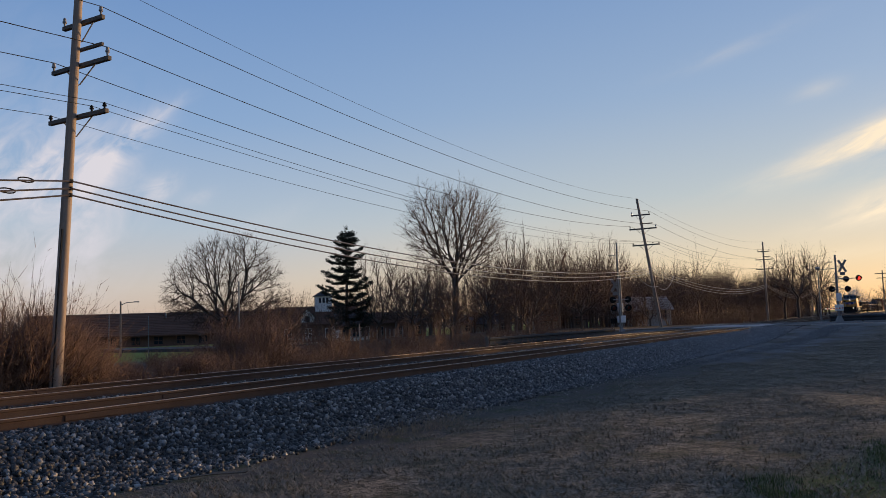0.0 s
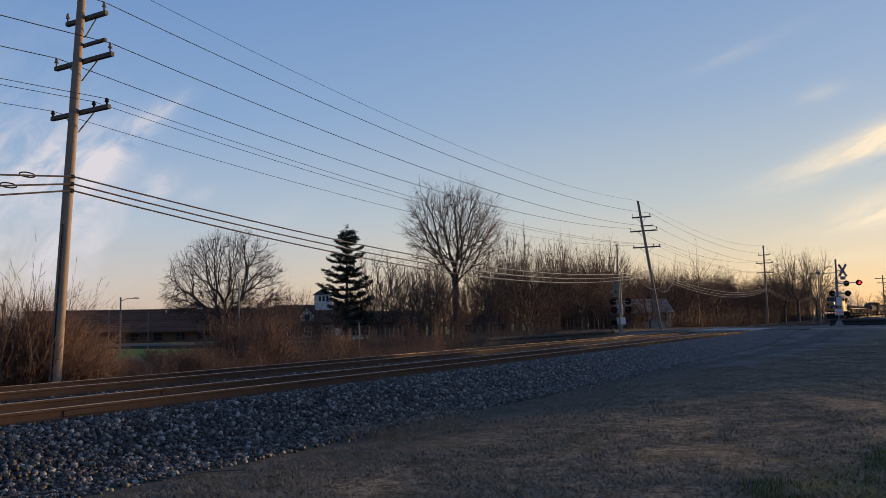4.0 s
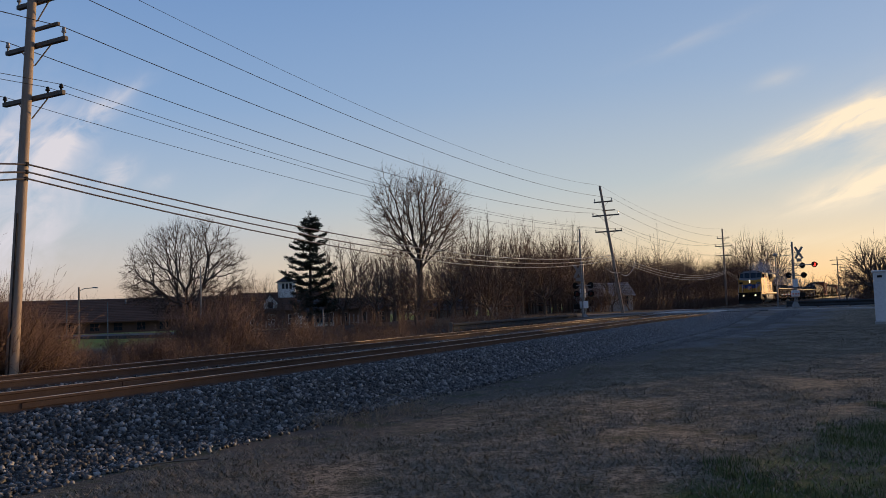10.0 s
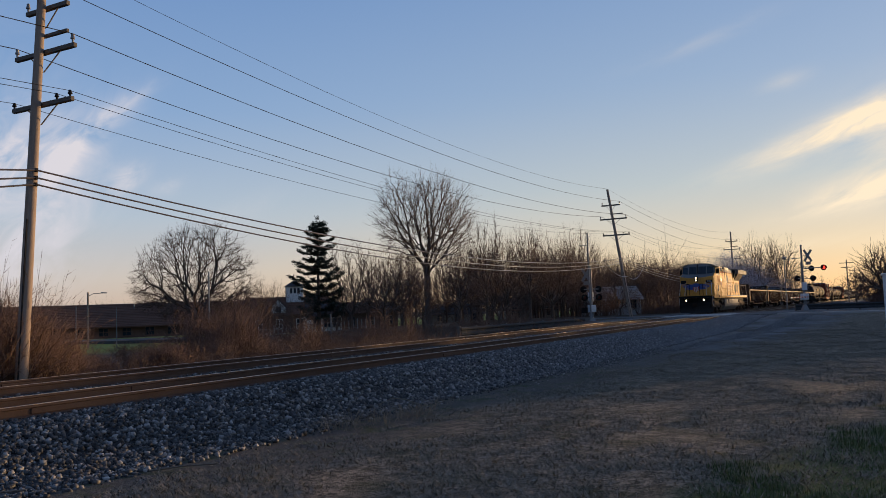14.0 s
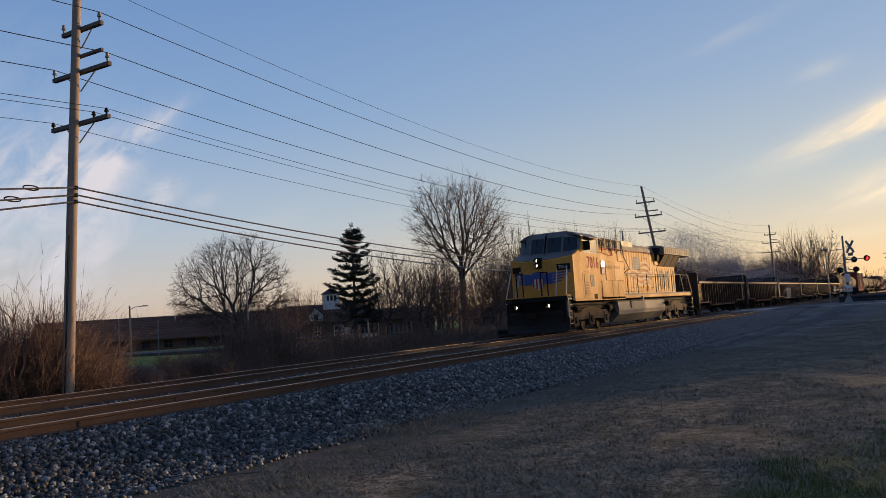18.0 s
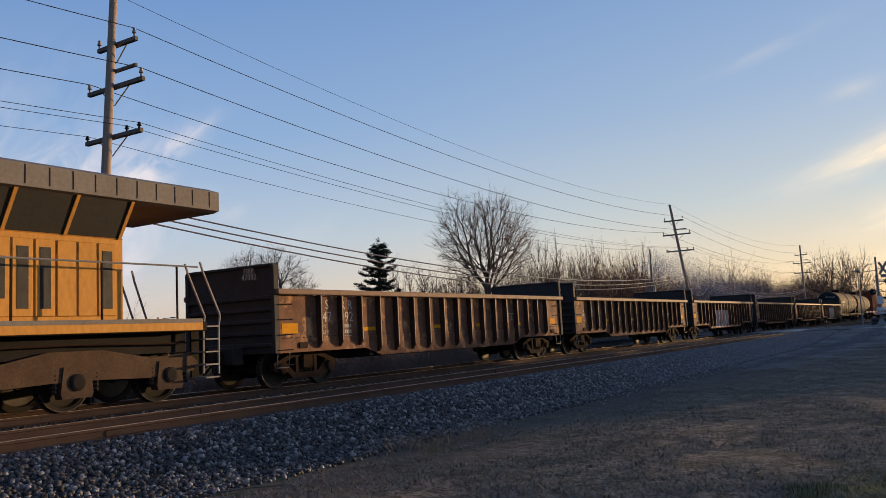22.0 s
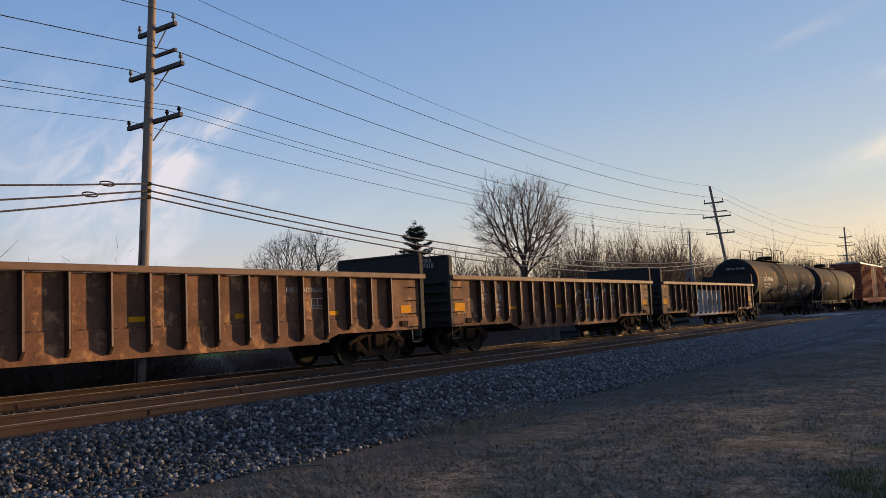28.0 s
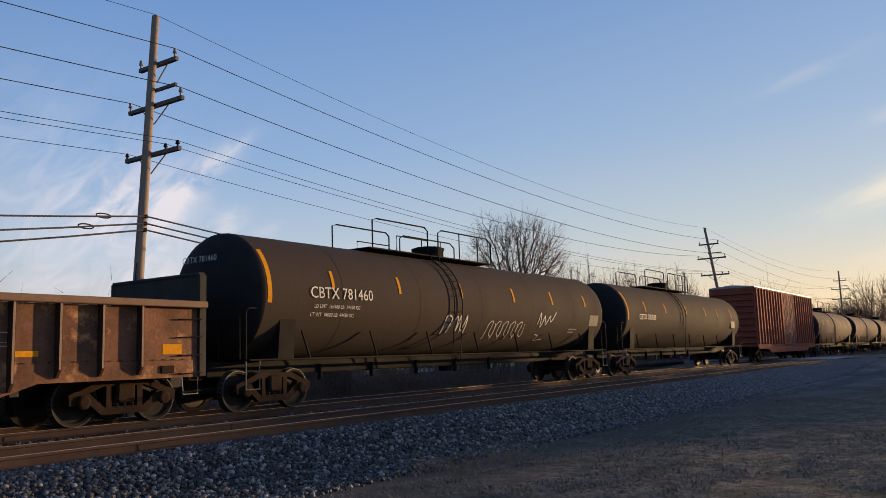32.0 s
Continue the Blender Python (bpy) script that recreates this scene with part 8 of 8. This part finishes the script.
# two lone saplings that stand above the shrubs
sap = brush_clump(900, 3.9, 6, 0.25, 5, 0.022)
for x, y in ((9.3, 21.8), (10.4, 22.6)):
    ob = thing("sapling", "thin leafless sapling above the brush", "shrub", at=pose(x, y, float(ground_height(x, y)) - 0.1))
    v, f = tubes(sap, 3)
    part("tangle", raw_mesh("stems", v, f, M_TWIG), M_TWIG, ob)
spots = []
for k in range(560):
    x = r.uniform(2, 66)
    y = 19.6 + abs(r.gauss(0, 2.6)) + max(0, (x - 12) * 0.02)
    if 40 < x < 66 and y > 20.6 and y < 23.0:
        continue
    spots.append((x, y, r.uniform(0.5, 1.1) * (1.0 if x < 40 else 0.7)))
mass("low_brush", low_brush, spots, 3, M_BRUSH, "low dry weeds and brush beyond the tracks", "brush", 9)
spots = []
for k in range(150):
    az, d = r.uniform(19, 50), r.uniform(30, 66)
    x, y = polar(az, d)
    if y > 22.5:
        spots.append((x, y, r.uniform(0.35, 0.62) * (1.25 if az < 40 else 0.9)))
mass("brush_thicket", tall_brush, spots, 3, M_BRUSH, "leafless thicket in the rough ground beyond the tracks", "brush", 10)
# dark undergrowth along the edge of the woods
spots = [(r.uniform(82, 240), r.uniform(22.5, 32), r.uniform(0.8, 1.7)) for _ in range(200)]
mass("woodland_edge_brush", [brush_clump(600 + k, 2.6, 12, 0.8, 2, 0.035) for k in range(3)], spots, 3, M_BRUSH, "dense leafless undergrowth along the woods", "brush", 11)
# right-hand hedge past the street
spots = [(r.uniform(118, 150), r.uniform(-6, 1.5), r.uniform(0.9, 1.4)) for _ in range(60)]
mass("hedge", [brush_clump(700 + k, 2.2, 14, 0.8, 3, 0.025) for k in range(2)], spots, 3, M_BRUSH, "leafless hedge beyond the street", "brush", 12)

# ---- grass ----
def blades(name, n, where, h, w, material, label, seed, tilt=(0.2, 1.3)):
    g = np.random.default_rng(seed)
    x, y, keep = where(g, n)
    x, y = x[keep], y[keep]
    n = len(x)
    z = ground_height(x, y) - 0.01
    a_ = g.uniform(0, 2 * math.pi, n)
    lean = g.uniform(*tilt, n)
    hh = h * g.uniform(0.4, 1.2, n)
    dx, dy = np.cos(a_) * hh * np.sin(lean), np.sin(a_) * hh * np.sin(lean)
    ww = w * g.uniform(0.6, 1.3, n)
    px, py = -np.sin(a_) * ww, np.cos(a_) * ww
    v = np.stack([np.stack([x - px, y - py, z], 1), np.stack([x + px, y + py, z], 1), np.stack([x + dx, y + dy, z + hh * np.cos(lean)], 1)], 1).reshape(-1, 3)
    f = np.arange(3 * n).reshape(-1, 3)
    ob = new(name, raw_mesh(name, v, f, material))
    return tagged(ob, label, "grass", kind="stuff")


def turf_area(g, n):
    """Blades gathered in small clumps."""
    m = n // 48
    cx = 4.6 + 42 * g.random(m) ** 1.9
    cy = g.uniform(-5, 7.0, m)
    pick = g.integers(0, m, n)
    x, y = cx[pick] + g.normal(0, 0.08, n), cy[pick] + g.normal(0, 0.11, n)
    patch = np.sin(x * 1.7 + np.sin(y * 2.1) * 1.3) + np.sin(y * 1.9 - x * 0.6) + g.normal(0, 0.4, n)
    return x, y, (patch > -0.9) & (y + 0.072 * x < 7.6 + 0.4 * np.sin(x))


def green_area(g, n):
    """Tufts of new grass with bare soil between them."""
    m = n // 90
    cx, cy = 5.2 + 11.5 * g.random(m), g.uniform(-3.0, 2.6, m)
    pick = g.integers(0, m, n)
    wide = g.uniform(0.05, 0.15, m)[pick]
    x, y = cx[pick] + g.normal(0, 1, n) * wide, cy[pick] + g.normal(0, 1, n) * wide
    patch = np.sin(cx * 1.9 + np.sin(cy * 2.6)) + np.sin(cy * 2.3 - cx) + g.normal(0, 0.7, m)
    return x, y, (patch[pick] > -0.2) & (cy[pick] < 1.45 - 0.27 * (cx[pick] - 8) + 0.3 * np.sin(cx[pick] * 2.3))


blades("dry_grass", 480000, turf_area, 0.095, 0.0075, M_DRYGRASS, "short dry brown winter turf", 1, (0.85, 1.5))
blades("green_grass", 150000, green_area, 0.085, 0.0045, M_GREENGRASS, "patches of green grass near the camera", 2, (0.1, 1.0))
# pale dead tufts at the ballast's foot
for k, (az, ratio) in enumerate(((35.6, 1.0), (34.6, 1.0), (33.0, 1.0), (30.8, 1.0), (29.9, 1.0), (28.6, 0.94), (31.6, 1.0), (36.4, 1.0))):
    el = (-7.6, -7.7, -7.6, -7.3, -7.2, -6.5, -7.4, -7.9)[k]
    d = (1.106 + 0.60) / math.tan(radians(-el))
    x, y = polar(az, d)
    v, f = tubes(brush_clump(800 + k, 0.34 if k != 5 else 0.26, 46, 1.3, 1, 0.0028), 3)
    ob = part("dead_grass_tuft", raw_mesh("dead_grass_tuft", v, f, M_DRYGRASS), M_DRYGRASS)
    ob.matrix_basis = pose(x, y, float(ground_height(x, y)) - 0.02)
    tagged(ob, "pale dead grass tuft at the ballast's edge", "grass tuft", "dead tufts", "stuff")
for (x0, y0), (x1, y1) in (((6.57, 7.3), (7.16, 6.86)), ((4.9, 8.0), (5.4, 7.75))):
    z0, z1 = -0.545, -0.545
    tagged(part("stick", Geo().path([(x0, y0, z0), ((x0 + x1) / 2, (y0 + y1) / 2 + 0.02, z0 + 0.012), (x1, y1, z1)], 0.011, 5), M_ARM), "thin dry stick lying on the grit", "stick")
xs_, ys_ = polar(31.0, 14.0)
tagged(part("bent_stalk", Geo().path([(xs_ - 0.3, ys_ + 0.35, -0.42), (xs_ - 0.1, ys_ + 0.2, -0.33), (xs_ + 0.12, ys_ + 0.05, -0.38), (xs_ + 0.25, ys_ - 0.2, -0.5)], 0.007, 4), M_DRYGRASS), "pale bent stalk lying on the ballast", "stick")

# ---- ballast stones ----
def stone_template(seed):
    g = np.random.default_rng(seed)
    v = np.array([(a_, b_, c_) for a_ in (-1, 1) for b_ in (-1, 1) for c_ in (-1, 1)], float)
    v *= g.uniform(0.55, 1.0, (8, 3)) * np.array([1.0, 0.8, 0.65])
    f = np.array([(0, 1, 3, 2), (4, 6, 7, 5), (0, 4, 5, 1), (2, 3, 7, 6), (0, 2, 6, 4), (1, 5, 7, 3)])
    return v, f


STONE_T = [stone_template(k) for k in range(8)]


def bed_height(y):
    return np.interp(y, [p[0] for p in bed_profile[:10]], [p[1] for p in bed_profile[:10]])


def stones(x, y, size, seed):
    g = np.random.default_rng(seed)
    n = len(x)
    vs, fs, base = [], [], 0
    pick = g.integers(0, 8, n)
    for k in range(8):
        m = pick == k
        c = int(m.sum())
        if not c:
            continue
        tv, tf = STONE_T[k]
        q = g.normal(size=(c, 4))
        q /= np.linalg.norm(q, axis=1, keepdims=True)
        w_, i_, j_, k_ = q.T
        R = np.stack([np.stack([1 - 2 * (j_ * j_ + k_ * k_), 2 * (i_ * j_ - k_ * w_), 2 * (i_ * k_ + j_ * w_)], 1),
                      np.stack([2 * (i_ * j_ + k_ * w_), 1 - 2 * (i_ * i_ + k_ * k_), 2 * (j_ * k_ - i_ * w_)], 1),
                      np.stack([2 * (i_ * k_ - j_ * w_), 2 * (j_ * k_ + i_ * w_), 1 - 2 * (i_ * i_ + j_ * j_)], 1)], 1)
        v = np.einsum("nij,vj->nvi", R, tv) * size[m][:, None, None]
        z = np.maximum(bed_height(y[m]), ground_height(x[m], y[m])) + size[m] * g.uniform(-0.1, 0.55, c)
        v += np.stack([x[m], y[m], z], 1)[:, None, :]
        vs.append(v.reshape(-1, 3))
        fs.append((tf[None] + (np.arange(c) * 8)[:, None, None] + base).reshape(-1, 4))
        base += c * 8
    return np.concatenate(vs), np.concatenate(fs)


g_ = np.random.default_rng(12)
n_ = 70000
sx_ = 2.5 + 62 * g_.random(n_) ** 1.45
sy_ = np.where(g_.random(n_) < 0.86, g_.uniform(7.3, 10.65, n_), g_.uniform(10.65, 14.4, n_))
thin = g_.random(n_) < np.clip((sy_ - 7.15) / 0.8, 0.08, 1)
near_rail = np.min(np.abs(sy_[:, None] - np.array([NEAR_TRACK - 0.7175, NEAR_TRACK + 0.7175, FAR_TRACK - 0.7175])[None]), 1) > 0.11
ok = thin & near_rail
sx_, sy_ = sx_[ok], sy_[ok]
ss_ = g_.uniform(0.016, 0.046, len(sx_)) * np.clip(0.92 + 0.010 * sx_, 1, 1.5)
loose = (sx_ > 8.5) & (sx_ < 12.5) & (sy_ > 7.8) & (sy_ < 9.6)
idx = np.nonzero(loose)[0][:300]
rest = np.ones(len(sx_), bool)
rest[idx] = False
v, f = stones(sx_[rest], sy_[rest], ss_[rest], 3)
ob = part("stones", raw_mesh("stones", v, f, M_STONES), M_STONES, ballast, kind="stuff")
# scattered grit on the turf's edge
m_ = 7000
gx_ = 5 + 60 * g_.random(m_) ** 1.1
gy_ = 8.2 - 0.066 * gx_ - np.abs(g_.normal(0, 0.35, m_)) + 0.5 + 0.02 * gx_ * g_.random(m_)
v, f = stones(gx_, gy_, g_.uniform(0.008, 0.02, m_) * np.clip(0.8 + 0.02 * gx_, 1, 2), 5)
v[:, 2] += 0.0
tagged(new("scattered_stones", raw_mesh("scattered_stones", v, f, M_STONES)), "small stones scattered on the grit and turf", "stones", kind="stuff")
stone_meshes = []
for k in range(8):
    tv, tf = STONE_T[k]
    stone_meshes.append(raw_mesh("stone", tv, tf, M_STONE))
rs = random.Random(3)
for i in idx:
    ob = new("stone", stone_meshes[rs.randrange(8)])
    ob.parent = ballast
    ob.matrix_basis = pose(float(sx_[i]), float(sy_[i]), float(bed_height(sy_[i])) + float(ss_[i]) * 0.3, rs.uniform(0, 360), rs.uniform(0, 360), rs.uniform(0, 360)) @ Matrix.Scale(float(ss_[i]), 4)


# ---- unseen buildings, added on the camera's side of the line to keep the low sun off the strip ----
def sun_blocker(x, y, turn, ln, ridge, deep, label):
    sh = thing("building", label, "building", at=pose(x, y, -0.6, 0, 0, turn))
    part("wall", Geo().box(-ln / 2, ln / 2, -deep, deep, -0.2, ridge - 2.2, 0.02), M_BRICK, sh)
    shingled_roof(sh, -ln / 2 - 0.3, ln / 2 + 0.3, -deep - 0.4, deep + 0.4, ridge - 2.3, ridge, M_ROOF, 8)
    for xe in (-ln / 2, ln / 2 - 0.1):
        part("gable", Geo().slab([(-deep, ridge - 2.2), (deep, ridge - 2.2), (0, ridge - 0.1)], "x", xe, xe + 0.1), M_BRICK, sh)


# unseen bare trees, added before them to thin out the low sun
rt = random.Random(31)
for k in range(28):
    n_, s_ = rt.uniform(-14.0, -3.0) if k % 2 else rt.uniform(9.0, 34.0), rt.uniform(-8, 8)
    x, y = 96.4 + 0.415 * n_ + 0.91 * s_, -28.1 + 0.91 * n_ - 0.415 * s_
    tree_object("tree", "plain", shade_crown, pose(x, y, -0.7), rt.uniform(0, 360), WORDS["plain"], rt.uniform(1.04, 1.12))
sun_blocker(97.7, -25.3, 65.5, 13.0, 8.4, 4, "unseen house added to keep the low sun off the strip")
sun_blocker(258.0, -33.0, 0, 184.0, 10.6, 6, "long unseen brick block added to shade the farther line")

# ---- exhaust haze ----
M_HAZE = material("blue_grey_exhaust", (0.46, 0.50, 0.60), (0.40, 0.44, 0.54), rough=1.0, spec=0.0, bump=0)


def haze_mesh(seed, n, spread):
    """Motes too fine to tell apart, thinning out from the middle."""
    g = np.random.default_rng(seed)
    c = g.normal(size=(n, 1, 3)) * np.array(spread)
    return raw_mesh("exhaust_haze", (c + g.normal(0, 0.021, (n, 3, 3))).reshape(-1, 3), np.arange(3 * n).reshape(-1, 3), M_HAZE)


HAZE = []     # (puff, distance behind the train's front, where it comes to hang, height)
for k, (lag, rest_x, up_, n, spread) in enumerate(((19, 62, 5.6, 7000, (2.2, 0.8, 0.55)), (27, 70, 5.0, 11000, (3.4, 1.2, 1.0)), (37, 79, 4.3, 12000, (4.4, 1.6, 1.2)), (50, 90, 3.4, 11000, (6.0, 2.0, 1.2)), (66, 103, 2.8, 9000, (7.0, 2.4, 1.1)))):
    puff = new("exhaust_haze", haze_mesh(40 + k, n, spread))
    tagged(puff, "thin blue-grey exhaust haze drifting behind the locomotive", "smoke", "exhaust haze", "stuff")
    HAZE.append((puff, lag, rest_x, up_))

# ---- what moves ----
FRONT = [(0.0, 231.0), (4.5, 181.6), (9.0, 132.3), (13.0, 88.6), (16.5, 50.0), (19.0, 22.7), (22.5, -15.05), (26.0, -52.55), (28.5, -79.25), (32.0, -116.3)]


def front_at(t):
    """Where the train's front is at t: a smooth run through the rows above."""
    ts, xs_ = [r[0] for r in FRONT], [r[1] for r in FRONT]
    i = max(0, min(len(ts) - 2, sum(1 for q in ts if q <= t) - 1))

    def slope(j):
        a_, b_ = max(0, j - 1), min(len(ts) - 1, j + 1)
        return (xs_[b_] - xs_[a_]) / (ts[b_] - ts[a_])
    h = ts[i + 1] - ts[i]
    u = (t - ts[i]) / h
    return ((2 * u ** 3 - 3 * u * u + 1) * xs_[i] + (u ** 3 - 2 * u * u + u) * h * slope(i)
            + (-2 * u ** 3 + 3 * u * u) * xs_[i + 1] + (u ** 3 - u * u) * h * slope(i + 1))


def motions():
    steps = [k * 0.5 for k in range(65)]
    for car, off in TRAIN:
        walk(car, [(t, pose(front_at(t) + off, FAR_TRACK, 0)) for t in steps])
    for puff, lag, rest_x, up_ in HAZE:
        rows = []
        for t in steps:
            x = front_at(t) + lag
            late = max(0.0, t - 19.0)
            # it keeps up with the train, then hangs over the track and drifts off into the woods
            over = (x - rest_x) / 2.5
            x = rest_x + 2.5 * (over if over > 30 else math.log1p(math.exp(over))) + late * 1.4
            rows.append((t, pose(x, FAR_TRACK + 0.4 + late * late * 0.55, up_ + 0.05 * late)))
        walk(puff, rows)
    done = {}
    for w, x, r in SPINNING:
        key = round(x, 3), r
        if key in done:   # same axle place and wheel: the same turning
            w.rotation_mode = "QUATERNION"
            w.animation_data_create()
            w.animation_data.action = done[key].animation_data.action
            w.animation_data.action_slot = done[key].animation_data.action_slot
            continue
        step = 2 if r > 0.5 else 1
        beat = [k / FPS for k in range(0, int(32 * FPS) + 1, step)]
        walk(w, [(t, pose(x, 0, r, 0, math.degrees((front_at(t) - FRONT[0][1]) / r) % 360, 0)) for t in beat])
        done[key] = w


motions()
